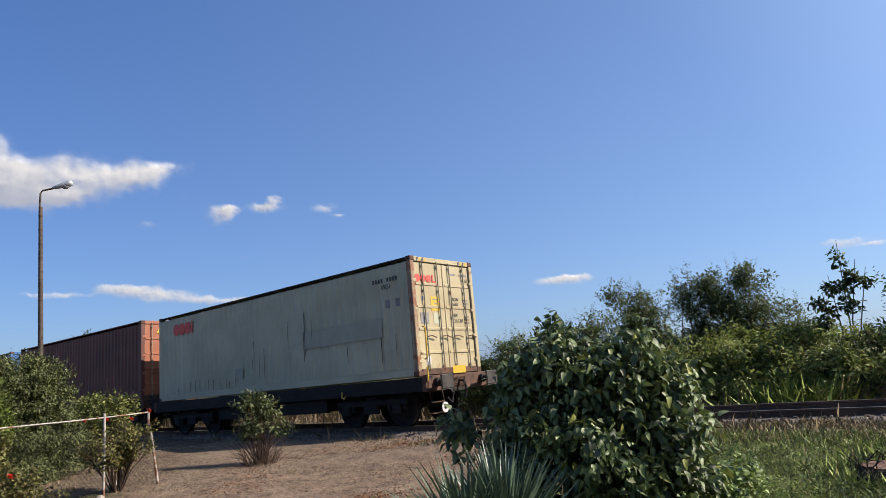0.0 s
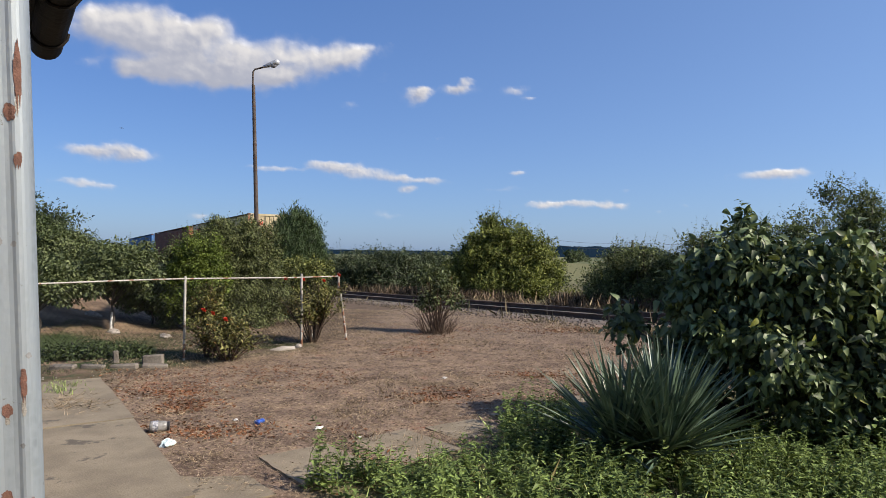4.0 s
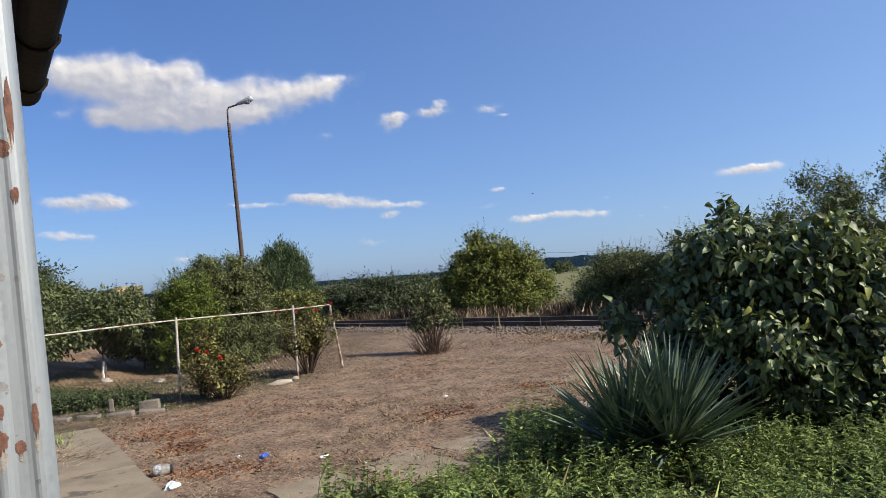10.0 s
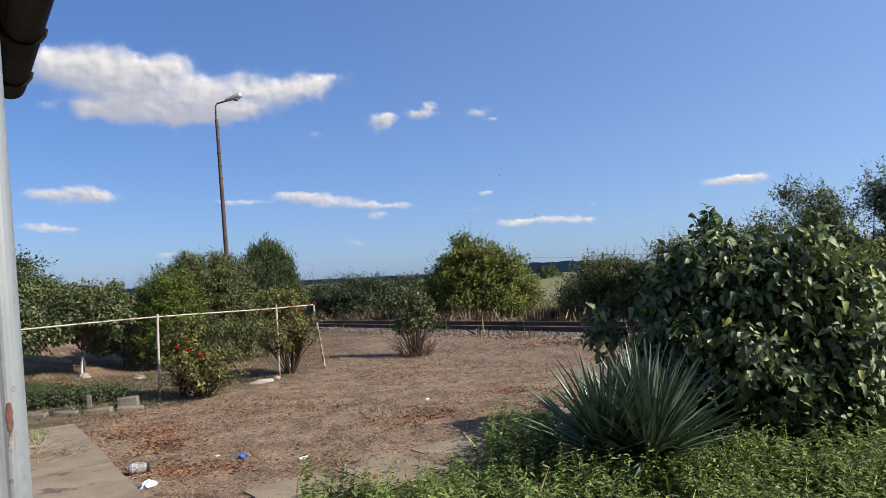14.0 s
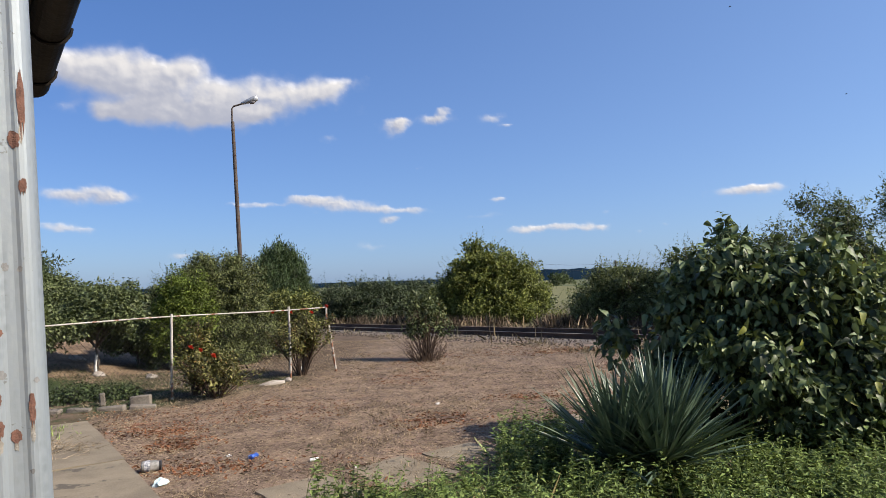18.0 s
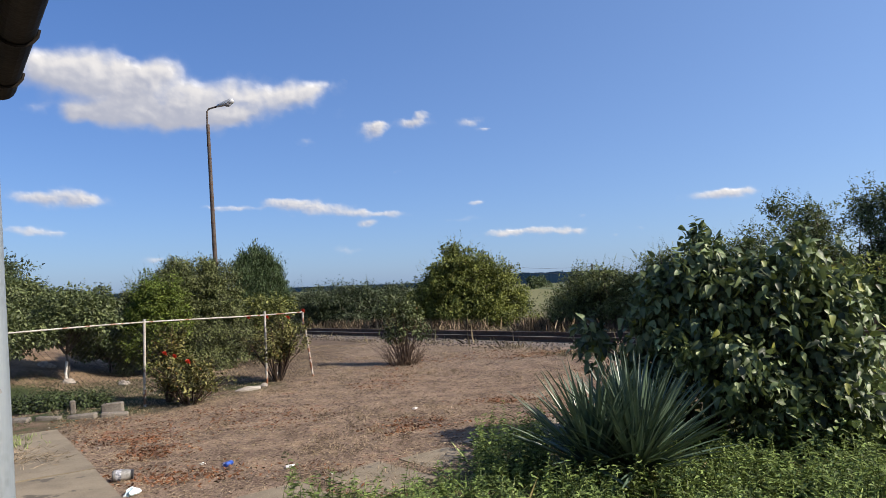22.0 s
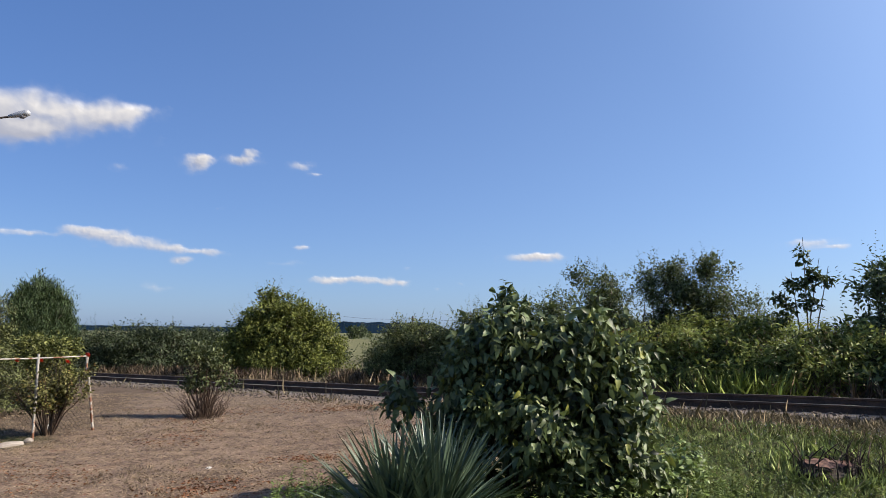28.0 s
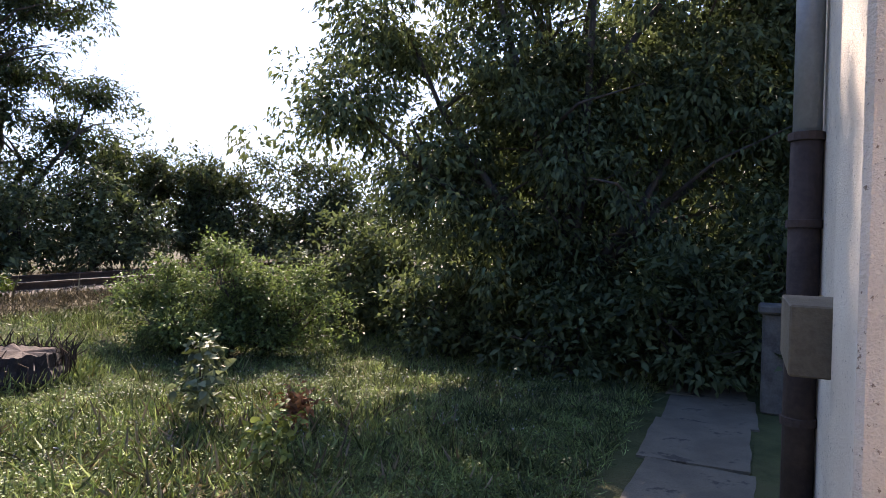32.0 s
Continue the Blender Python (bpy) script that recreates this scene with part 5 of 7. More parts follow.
TRAIN = []
for k, (paint, dpaint, text) in enumerate(((CREAM, CREAM_DOOR, "weathered cream forty-foot shipping container, last on the train"), (OXIDE, OXIDE_DOOR_LIT, "rust-red corrugated shipping container on the train"), (BLUE_BOX, BLUE_BOX, "blue corrugated shipping container on the train"))):
    box = build_container(paint, dpaint, text, k == 0)
    if k == 0:
        door_marks(box)
        side_marks(box)
    if k == 1:
        part("warning_sign", Geo().add([(0.03, 0.62, 2.42), (0.03, 0.4, 2.42), (0.03, 0.51, 2.64)], [[0, 2, 1]]), YELLOW_PAINT, box, "yellow triangular warning sign")
    TRAIN.append((build_wagon(k == 0), k * 13.55 - 0.25, 0.0))
    TRAIN.append((box, k * 13.55, 1.16))


def motions():
    times = [0.0] + [float(t) for t in range(2, 32, 2)] + [32.0]
    for ob, ahead, lift in TRAIN:
        rows = []
        for t in times:
            s = 6.27 * t + ahead
            q = on_track(s, 0, lift)
            fall = -math.degrees(math.atan2(rail_z(s + 6) - rail_z(s - 6), 12))
            rows.append((t, Matrix.Translation(q) @ pose(0, 0, 0, 0, fall, TRACK_AZ + 90)))
        walk(ob, rows)
    for ob, path in BIRDS:
        walk(ob, [(t, pose(*p, 0, 0, -20 - 2 * k)) for k, (t, p) in enumerate(path)])


# ---- the house by the eye ----
# Its own x runs along the railway (away to the left), its y into the house.
HOUSE = pose(0, 0, 0, 0, 0, TRACK_AZ + 90)


def galvanised():
    m, n, l, b = shader("galvanised")
    co = n.new("ShaderNodeTexCoord").outputs["Object"]
    v = n.new("ShaderNodeTexVoronoi")
    v.inputs["Scale"].default_value = 60
    l.new(co, v.inputs["Vector"])
    mp = n.new("ShaderNodeMapping")
    mp.inputs["Scale"].default_value = (9, 9, 0.7)
    l.new(co, mp.inputs["Vector"])
    streak = noise_node(n, l, mp.outputs[0], 2.5, 5)
    c = mix(n, l, ramp_fac(n, l, streak, 0.3, 0.7), (0.185, 0.213, 0.232), (0.31, 0.35, 0.37))
    c = mix(n, l, ramp_fac(n, l, v.outputs["Distance"], 0.2, 0.9), c, (0.25, 0.285, 0.31))
    c = mix(n, l, ramp_fac(n, l, noise_node(n, l, co, 22, 5, 0.7), 0.64, 0.69), c, (0.15, 0.158, 0.155))
    l.new(c, b.inputs["Base Color"])
    b.inputs["Metallic"].default_value, b.inputs["Roughness"].default_value = 0.4, 0.55
    bump(n, l, noise_node(n, l, co, 35, 4), 0.15, 0.004, b)
    return m


GALV = galvanised()
RUST = surface("rust_patch", (0.075, 0.036, 0.026), (0.16, 0.078, 0.055), 0.95, scale=40, fine=200)
GUTTER = surface("gutter_brown", (0.007, 0.0056, 0.0049), (0.021, 0.0175, 0.0147), 0.7, 0.2)
ROOF_DARK = surface("roof_boards", (0.0175, 0.014, 0.012), (0.045, 0.0375, 0.03), 0.85)
ZINC = surface("zinc", (0.25, 0.26, 0.27), (0.36, 0.37, 0.38), 0.6, 0.4)
for dull in (GUTTER, ROOF_DARK):
    dull.node_tree.nodes["Principled BSDF"].inputs["Specular IOR Level"].default_value = 0.08
    dull.node_tree.nodes["Principled BSDF"].inputs["Metallic"].default_value = 0.0
IRON = surface("cast_iron", (0.03, 0.02, 0.018), (0.09, 0.06, 0.05), 0.8, 0.2)


def house_box(name, a0, a1, b0, b1, z0, z1, mat, parent, label="", bevel=0.0):
    g = Geo().box((a1 - a0, b1 - b0, z1 - z0), ((a0 + a1) / 2, -(b0 + b1) / 2, (z0 + z1) / 2), bevel=bevel)
    return part(name, g, mat, parent, label)


POST = [(-0.30, 0.0), (-0.085, 0.0), (-0.075, 0.004), (-0.03, 0.004), (-0.02, -0.002), (0.012, -0.002), (0.024, 0.006), (0.036, 0.006), (0.046, -0.001), (0.076, -0.001), (0.086, 0.005), (0.100, 0.003), (0.112, -0.006), (0.120, -0.018), (0.122, -0.03)]
for _ in range(1):
    # the folds of the sheet are rounded
    POST = POST[:1] + [tuple(p[k] * (1 - q) + r[k] * q for k in (0, 1)) for p, r in zip(POST, POST[1:]) for q in (0.2, 0.8)] + POST[-1:]


def blot(b0, z0, w, h, seed, drip=0.0, lift=0.0008):
    """An irregular patch that lies on the ribs of the post, round the profile's place b0 at height z0."""
    n, v = 34, []
    for s in (0.02, 0.25, 0.5, 0.75, 1.0):
        for k in range(n):
            a = 2 * math.pi * k / n
            r = 0.5 * (1 + 0.35 * noise.noise(Vector((math.cos(a) * 1.6, math.sin(a) * 1.6, seed * 1.7))) + 0.3 * noise.noise(Vector((math.cos(a) * 5, math.sin(a) * 5, seed * 2.9))))
            y, z = math.cos(a) * r * w * s, math.sin(a) * r * h * s
            if drip and z < 0:
                z *= 1 + drip * max(0, math.cos(k * 2.1 + seed))
            b = b0 + y
            d = float(np.interp(b, [q[0] for q in POST], [q[1] for q in POST]))
            v.append((1.6 - d - lift, -(b - 0.022 - 0.043 * (z0 + z - 1.5)), z0 + z))
    return Geo().add(v, [[i * n + k, i * n + (k + 1) % n, (i + 1) * n + (k + 1) % n, (i + 1) * n + k] for i in range(4) for k in range(n)] + [list(range(n))])


def build_house():
    wing = thing("wall_left", HOUSE, "rendered house wall beside the metal post", "wall", kind="structure")
    house_box("wall_core", 1.85, 3.4, -3.0, 0.03, 0, 2.6, STUCCO, wing)
    house_box("wall_back", -3.0, 3.4, -3.3, -3.0, 0, 2.9, STUCCO, wing)
    right = thing("wall_right", HOUSE, "pale pebble-rendered house wall in shade", "wall", kind="structure")
    house_box("wall_core", -3.3, -1.62, -3.0, 0.58, 0.55, 3.3, STUCCO, right, bevel=0.012)
    house_box("pilaster", -1.62, -1.24, -3.0, 0.68, -0.1, 3.3, STUCCO, right, "pale pebble-rendered corner", 0.012)
    house_box("plinth", -3.3, -1.62, -3.0, 0.60, -0.1, 0.55, PLINTH, right, "grey-blue cement plinth", 0.01)
    house_box("window_sill", -2.05, -1.635, 0.59, 0.762, 1.315, 1.478, CONCRETE, right, "stone window ledge", 0.004)
    house_box("floor_slab", -1.23, 3.3, -2.99, 0.2, -0.1, 0.02, CONCRETE, right)
    # post of folded galvanised sheet
    post = thing("metal_post", HOUSE, "galvanised ribbed steel post with rust spots", "post")
    prof = POST + [(0.122, -0.033), (0.122, -0.16), (0.119, -0.162), (-0.30, -0.162), (-0.302, -0.16), (-0.302, -0.002)]
    k = len(prof)
    v = [(1.6 - d, -(b - 0.022 - 0.043 * (z - 1.5)), z) for z in (-0.02, 1.0, 2.0, 3.0) for b, d in prof]
    g = Geo().add(v, [[i * k + j, i * k + (j + 1) % k, (i + 1) * k + (j + 1) % k, (i + 1) * k + j] for i in range(3) for j in range(k)])
    part("sheet", g, GALV, post)
    spots = [(0.097, 1.97, 0.018, 0.12, 0.5), (0.080, 1.885, 0.026, 0.04, 0.2), (0.092, 1.79, 0.018, 0.035, 0.6), (0.029, 1.485, 0.036, 0.036, 0.1), (0.024, 1.35, 0.032, 0.05, 0.2), (0.028, 1.295, 0.026, 0.045, 0.8), (0.090, 1.33, 0.015, 0.07, 0.5), (0.060, 1.275, 0.022, 0.03, 0.2), (0.055, 1.10, 0.025, 0.028, 0.2), (0.100, 1.07, 0.012, 0.05, 0.4), (-0.044, 1.44, 0.018, 0.03, 0.2), (0.02, 0.9, 0.03, 0.04, 0.3), (-0.008, 2.10, 0.03, 0.055, 0.4)]
    for i, (b, z, w, h, drip) in enumerate(spots):
        part("rust_patch", blot(b, z, w * 0.85, h * 0.85, i, drip, 0.0014), RUST, post, "brown rust patch")
    stain = surface("rust_stain", (0.21, 0.19, 0.16), (0.31, 0.3, 0.27), 0.6, 0.3, scale=30, fine=120)
    for i, (b, z, w, h) in enumerate(((0.029, 1.455, 0.014, 0.03), (0.026, 1.26, 0.03, 0.05), (0.089, 1.28, 0.01, 0.04), (0.060, 1.255, 0.01, 0.02), (0.094, 1.90, 0.01, 0.04))):
        part("rust_stain", blot(b, z, w * 0.8, h, i + 30, 0.2, 0.0008), stain, post, "pale yellow rust stain")
    scuff = surface("scuff", (0.10, 0.10, 0.10), (0.22, 0.22, 0.22), 0.7, scale=30)
    for i, (b, z, w) in enumerate(((0.055, 1.62, 0.014), (0.08, 1.615, 0.01), (0.04, 1.40, 0.016), (0.10, 1.385, 0.01), (0.075, 1.06, 0.01), (0.03, 1.72, 0.012), (0.085, 1.2, 0.008), (0.06, 0.98, 0.012))):
        part("scuff", blot(b, z, w, w * 1.2, i + 50), scuff, post, "dark scuff in the zinc")
    roof = thing("roof", HOUSE, "dark boarded eaves over the house wall", "roof", kind="structure")
    for r in range(8):
        b = 0.16 - r * 0.16
        g = Geo().box((1.48, 0.155, 0.03), (2.69, -b, 2.60 + r * 0.05), Matrix.Rotation(radians(-17), 4, "X"), 0.004)
        part("board", g, ROOF_DARK, roof)
    part("roof_sheet", Geo().box((1.54, 3.4, 0.05), (2.68, 1.52, 3.10), Matrix.Rotation(radians(17), 4, "X")), ROOF_DARK, roof)
    g = Geo()
    arc = [(0.065 * math.cos(a), 0.065 * math.sin(a)) for a in np.linspace(math.pi, 2 * math.pi, 11)]
    arc += [(0.06 * math.cos(a), 0.06 * math.sin(a)) for a in np.linspace(2 * math.pi, math.pi, 11)]
    k = len(arc)
    v = [(x, -(0.19 + b), 2.525 + z) for x in (1.95, 3.44) for b, z in arc]
    g.add(v, [[j, (j + 1) % k, k + (j + 1) % k, k + j] for j in range(k)] + [list(range(11))[::-1], [k + j for j in range(11)]])
    gut = thing("gutter", HOUSE, "dark half-round roof gutter along the eaves", "gutter")
    part("trough", g, GUTTER, gut)
    for x in np.arange(2.1, 3.4, 0.55):
        part("bracket", Geo().tube([(x, -0.19 - 0.071 * math.cos(a), 2.525 + 0.071 * math.sin(a)) for a in np.linspace(math.pi, 2 * math.pi, 9)], 0.007, 5), GUTTER, gut)
    pipe = thing("downpipe", HOUSE, "zinc and cast-iron downpipe on the house wall", "downpipe")
    part("upper_pipe", Geo().tube([(-3.05, -0.645, 2.05), (-3.05, -0.645, 3.3)], 0.055, 14), ZINC, pipe, "grey zinc pipe", True)
    part("lower_pipe", Geo().tube([(-3.05, -0.645, 0.25), (-3.05, -0.645, 2.1)], 0.062, 14), IRON, pipe, "dark cast-iron pipe", True)
    for z in (0.9, 1.35, 1.72, 2.08):
        part("collar", Geo().lathe([(0.055, -0.02), (0.072, -0.016), (0.072, 0.016), (0.055, 0.02)], (-3.05, -0.645, z), None, 16), IRON, pipe)
    part("shoe", Geo().tube([(-3.05, -0.645, 0.3), (-3.05, -0.72, 0.16), (-3.0, -0.86, 0.08)], 0.08, 12), IRON, pipe)
    pier = thing("gate_pier", HOUSE, "old concrete pier against the house", "pier")
    part("shaft", Geo().box((0.3, 0.22, 1.0), (-7.3, -0.6, 0.5), bevel=0.02), CONCRETE_OLD, pier)
    part("cap", Geo().box((0.4, 0.3, 0.09), (-7.3, -0.6, 1.04), bevel=0.02), CONCRETE_OLD, pier)
    solid("rubble", Geo().rock((0.5, 0.35, 0.5), (-2.75, -0.8, 0.12), 3).rock((0.3, 0.25, 0.3), (-2.4, -0.8, 0.08), 5), CONCRETE_OLD, "broken lump of render at the foot of the wall", "rubble", m=HOUSE)


build_house()


# ---- paths ----
def slab_mesh(w, d, h, seed):
    g = Geo()
    n = 10
    v = []
    for z in (-h, 0):
        for k in range(n * 4):
            s, t = divmod(k, n)
            q = t / n
            x, y = ((q, 0), (1, q), (1 - q, 1), (0, 1 - q))[s]
            j = 0.02 * noise.noise(Vector((x * 4, y * 4, seed)))
            v.append(((x - 0.5) * (w - 0.02) + j, (y - 0.5) * (d - 0.02) + j, z))
    m = n * 4
    g.add(v, [[k, (k + 1) % m, m + (k + 1) % m, m + k] for k in range(m)] + [[m + k for k in range(m)]])
    return g.mesh("paving_slab")


def build_paths():
    a_path = thing("path", Matrix(), "cracked grey concrete path beside the yard", "path", kind="structure")
    kinds = []
    for k in range(5):
        me = slab_mesh(2.32, 1.25, 0.1, k)
        me.materials.append(CONCRETE)
        kinds.append(me)
    for i in range(3):
        # its right edge runs by (-2.4, 5.0) and (-4.5, 7.8)
        q = Vector((-2.40, 5.05, 0)) + TD * (i * 2.32 - 2.28) - TN * 0.64
        ob = new("paving_slab", kinds[i % 5])
        ob.parent = a_path
        ob.matrix_basis = pose(q.x, q.y, gz(q.x, q.y) + 0.03 + 0.004 * (i % 3), (0.3, -0.3, 0.2)[i], 0, TRACK_AZ + 90 + (i % 3 - 1) * 0.4)
    b_path = thing("path", Matrix(), "overgrown concrete path across the yard", "path", kind="structure")
    kinds = []
    for k in range(4):
        me = slab_mesh(0.78, 0.62, 0.1, 9 + k)
        me.materials.append(CONCRETE)
        kinds.append(me)
    for i in range(7):
        q = Vector((-1.80, 4.32, 0)) + (TN * 0.8 + TD * 0.06) * (i + 0.1)
        ob = new("paving_slab", kinds[i % 4])
        ob.parent = b_path
        ob.matrix_basis = pose(q.x, q.y, gz(q.x, q.y) + 0.006 + 0.005 * (i * 5 % 3), (i % 3 - 1), (i % 2) * 0.9, TRACK_AZ + 5 + (i % 3 - 1) * 1.5 - 90)
    kinds = []
    for k in range(4):
        me = slab_mesh(1.22, 0.78 + 0.04 * k, 0.1, 19 + k)
        me.materials.append(CONCRETE)
        kinds.append(me)
    c_path = thing("path", Matrix(), "worn concrete slabs along the house wall", "path", kind="structure")
    for i in range(6):
        q = -TD * (4.5 + i * 1.24) + TN * (1.16 + 0.04 * (i % 2))
        ob = new("paving_slab", kinds[i % 4])
        ob.parent = c_path
        ob.matrix_basis = pose(q.x, q.y, gz(q.x, q.y) + 0.012 + 0.008 * (i * 5 % 3), (i % 3 - 1), (i % 2), TRACK_AZ + 90 + (i % 3 - 1) * 1.5)


build_paths()


# ---- fence ----
def build_fence():
    t = thing("fence", Matrix(), "wire fence with whitewashed posts and a rusty top rail", "fence")
    a, b = Vector((-6.3, 6.32, 0)), Vector((-2.46, 11.93, 0))

    def top(k):
        q = a.lerp(b, k)
        return Vector((q.x, q.y, 1.19))

    part("top_rail", Geo().tube([top(k) + Vector((0, 0, -0.012 * math.sin(k * 9))) for k in np.linspace(0, 1.0, 14)], 0.0105, 8), WHITE_PAINT, t, "white rail with rust stains", True)
    for k, lean in ((0.17, 0.01), (0.547, 0.0), (0.87, 0.02)):
        q = top(k)
        part("post", Geo().tube([(q.x + lean, q.y, gz(q.x, q.y) - 0.2), (q.x, q.y, 1.24)], 0.019, 10), WHITE_PAINT, t, "whitewashed post")
    part("post", Geo().tube([(-2.30, 12.0, -0.1), (-2.44, 11.93, 1.0)], 0.02, 10), WHITE_PAINT, t, "leaning whitewashed end post")
    part("post", Geo().tube([(-2.46, 11.93, 0.85), (-2.46, 11.93, 1.24)], 0.02, 8), WHITE_PAINT, t)
    g = Geo()
    L = (b - a).length
    d = (b - a).normalized()
    n = int(L / 0.075)
    for sgn in (1, -1):
        for i in range(-14, n + 14):
            x0 = i * 0.075
            pts = []
            for z, s in ((0.06, 0.0), (1.12, 1.06 * 0.9 * sgn)):
                pts.append((x0 + s, z))
            (x1, z1), (x2, z2) = pts
            lo, hi = min(x1, x2), max(x1, x2)
            if hi < 0 or lo > L:
                continue
            f0 = 0.0 if lo >= 0 else (0 - lo) / (hi - lo)
            f1 = 1.0 if hi <= L else (L - lo) / (hi - lo)
            ends = []
            for f in (f0, f1):
                x = lo + (hi - lo) * f
                z = z1 + (z2 - z1) * ((x - x1) / (x2 - x1))
                q = a + d * x
                ends.append((q.x, q.y, z + gz(q.x, q.y) * 0.5))
            g.tube(ends, 0.0016, 3, False)
    tagged(part("wire_mesh", g, WIRE, t, "sagging diamond wire mesh"), kind="stuff")


build_fence()


# ---- roses ----
def flower(name, m, parent, seed):
    r = np.random.default_rng(seed)
    n = 22
    az = np.arange(n) * 2.4
    el = np.interp(np.arange(n) / n, [0, 1], [0.2, 1.3])
    d = np.stack([np.cos(az) * np.cos(el), np.sin(az) * np.cos(el), np.sin(el)], 1)
    me = leaf_mesh(name, d * 0.008, d, np.tile([0, 0, 1.0], (n, 1)), r.uniform(0.04, 0.055, n), 0.045, 0.3, -0.2)
    me.materials.append(PETAL)
    ob = new(name, me)
    ob.parent = parent
    ob.matrix_basis = m
    return tagged(ob, "red rose bloom")


def build_rose(x, y, h, w, label, canes, leaves, blooms, seed, low=0.25, leaf=None):
    t = thing("rose_bush", on(x, y), label, "rose bush", "rose bushes in the yard")
    r = random.Random(seed)
    tips = []
    for i in range(canes):
        g = Geo()
        a = r.uniform(0, 2 * math.pi)
        q = r.uniform(0.1, 1.0)
        L = h * r.uniform(0.45, 1.0) * (1 - 0.25 * q)
        s = w * 0.5 * q
        p = [(math.cos(a) * 0.05, math.sin(a) * 0.05, -0.05), (math.cos(a) * s * 0.5 + r.uniform(-0.07, 0.07), math.sin(a) * s * 0.5 + r.uniform(-0.07, 0.07), L * 0.5), (math.cos(a) * s * 0.9 + r.uniform(-0.04, 0.04), math.sin(a) * s * 0.9, L * 0.85), (math.cos(a) * s * 1.1, math.sin(a) * s * 1.1, L)]
        g.tube(p, [0.011, 0.009, 0.006, 0.003], 4, False)
        tips.append([Vector(k) for k in p])
        for _ in range(2):
            b = Vector(p[1]).lerp(Vector(p[2]), r.random())
            e = b + Vector((r.uniform(-0.15, 0.15), r.uniform(-0.15, 0.15), r.uniform(0.05, 0.25)))
            g.tube([b, e], [0.005, 0.002], 3, False)
            tips.append([b, b, e, e])
        part("cane", g, DRYTWIG, t)
    rn = np.random.default_rng(seed)
    pos, out = [], []
    for _ in range(leaves):
        c = tips[r.randrange(len(tips))]
        k = r.uniform(low, 1.0) ** 0.7 * 3
        i = min(int(k), 2)
        q = c[i].lerp(c[i + 1], k - i)
        if q.z < low * h:
            continue
        pos.append(q)
        out.append((q.x, q.y, 0.1))
    pos, out = np.array(pos), unit(np.array(out))
    n = len(pos)
    pos = pos + rn.normal(size=(n, 3)) * 0.035
    s = rn.uniform(0.6, 1.2, n)
    me = leaf_mesh("foliage", pos, out + rn.normal(size=(n, 3)) * 0.7 + [0, 0, -0.2], out * 0.4 + rn.normal(size=(n, 3)) * 0.4 + [0, 0, 0.8], 0.054 * s, 0.034 * s, 0.2, 0.15)
    me.materials.append(leaf or LEAF_ROSE)
    ob = new("foliage", me)
    ob.parent = t
    for k, (bx, by, bz) in enumerate(blooms):
        flower("bloom", pose(bx, by, bz, 20 * k, 30, 40 * k), t, seed + k)
    return t


LEAF_ROSE_TOP = leaf_material("leaf_rose_top", (0.024, 0.036, 0.014), (0.105, 0.125, 0.05), 0.3)
LEAF_ROSE_TALL = leaf_material("leaf_rose_tall", (0.0432, 0.054, 0.0216), (0.169, 0.176, 0.0675), 0.3, odd=(0.216, 0.108, 0.0405))
main_rose = build_rose(-0.72, 13.4, 1.4, 0.9, "straggly rose bush with bare brown canes", 34, 900, [], 31, 0.5, LEAF_ROSE_TALL)
bare = random.Random(7)
for _ in range(150):
    a, q, L = bare.uniform(0, 6.28), bare.uniform(0.1, 0.62), bare.uniform(0.2, 0.52)
    part("bare_cane", Geo().tube([(math.cos(a) * q * 0.5, math.sin(a) * q * 0.5, -0.04), (math.cos(a) * q * 0.75 + bare.uniform(-0.1, 0.1), math.sin(a) * q * 0.75, L * 0.55), (math.cos(a) * q * 1.05 + bare.uniform(-0.22, 0.22), math.sin(a) * q + bare.uniform(-0.15, 0.15), L)], [0.006, 0.004, 0.002], 4, False), DRYTWIG, main_rose)
crown("leafy_top", [(-0.04, 0, 0.74, 0.34, 0.3, 0.38), (-0.2, 0, 1.12, 0.28, 0.26, 0.26), (0.14, 0, 1.0, 0.3, 0.26, 0.3), (0.34, 0, 0.6, 0.27, 0.24, 0.22), (-0.28, 0, 0.55, 0.24, 0.22, 0.22)], 270, 11, 0.085, 0.072, 0.045, LEAF_ROSE_TOP, main_rose, seed=35, sprig=0.5, gap=0.25, shoot=0.12)
build_rose(-2.85, 11.6, 1.2, 1.2, "rose bush with red blooms against the fence end", 40, 4600, [(0.25, -0.3, 1.1), (-0.1, -0.35, 1.12), (-0.5, -0.1, 1.12), (0.42, 0.1, 1.2)], 32, 0.3)
build_rose(-3.6, 9.5, 0.72, 1.2, "leafy rose bush with red blooms at the fence", 30, 2400, [(-0.25, -0.3, 0.74), (0.1, -0.38, 0.62), (-0.12, -0.3, 0.7)], 33, 0.05)
build_rose(-3.98, 9.75, 1.2, 0.6, "tall rose bush growing through the wire", 26, 3400, [], 34, 0.08)


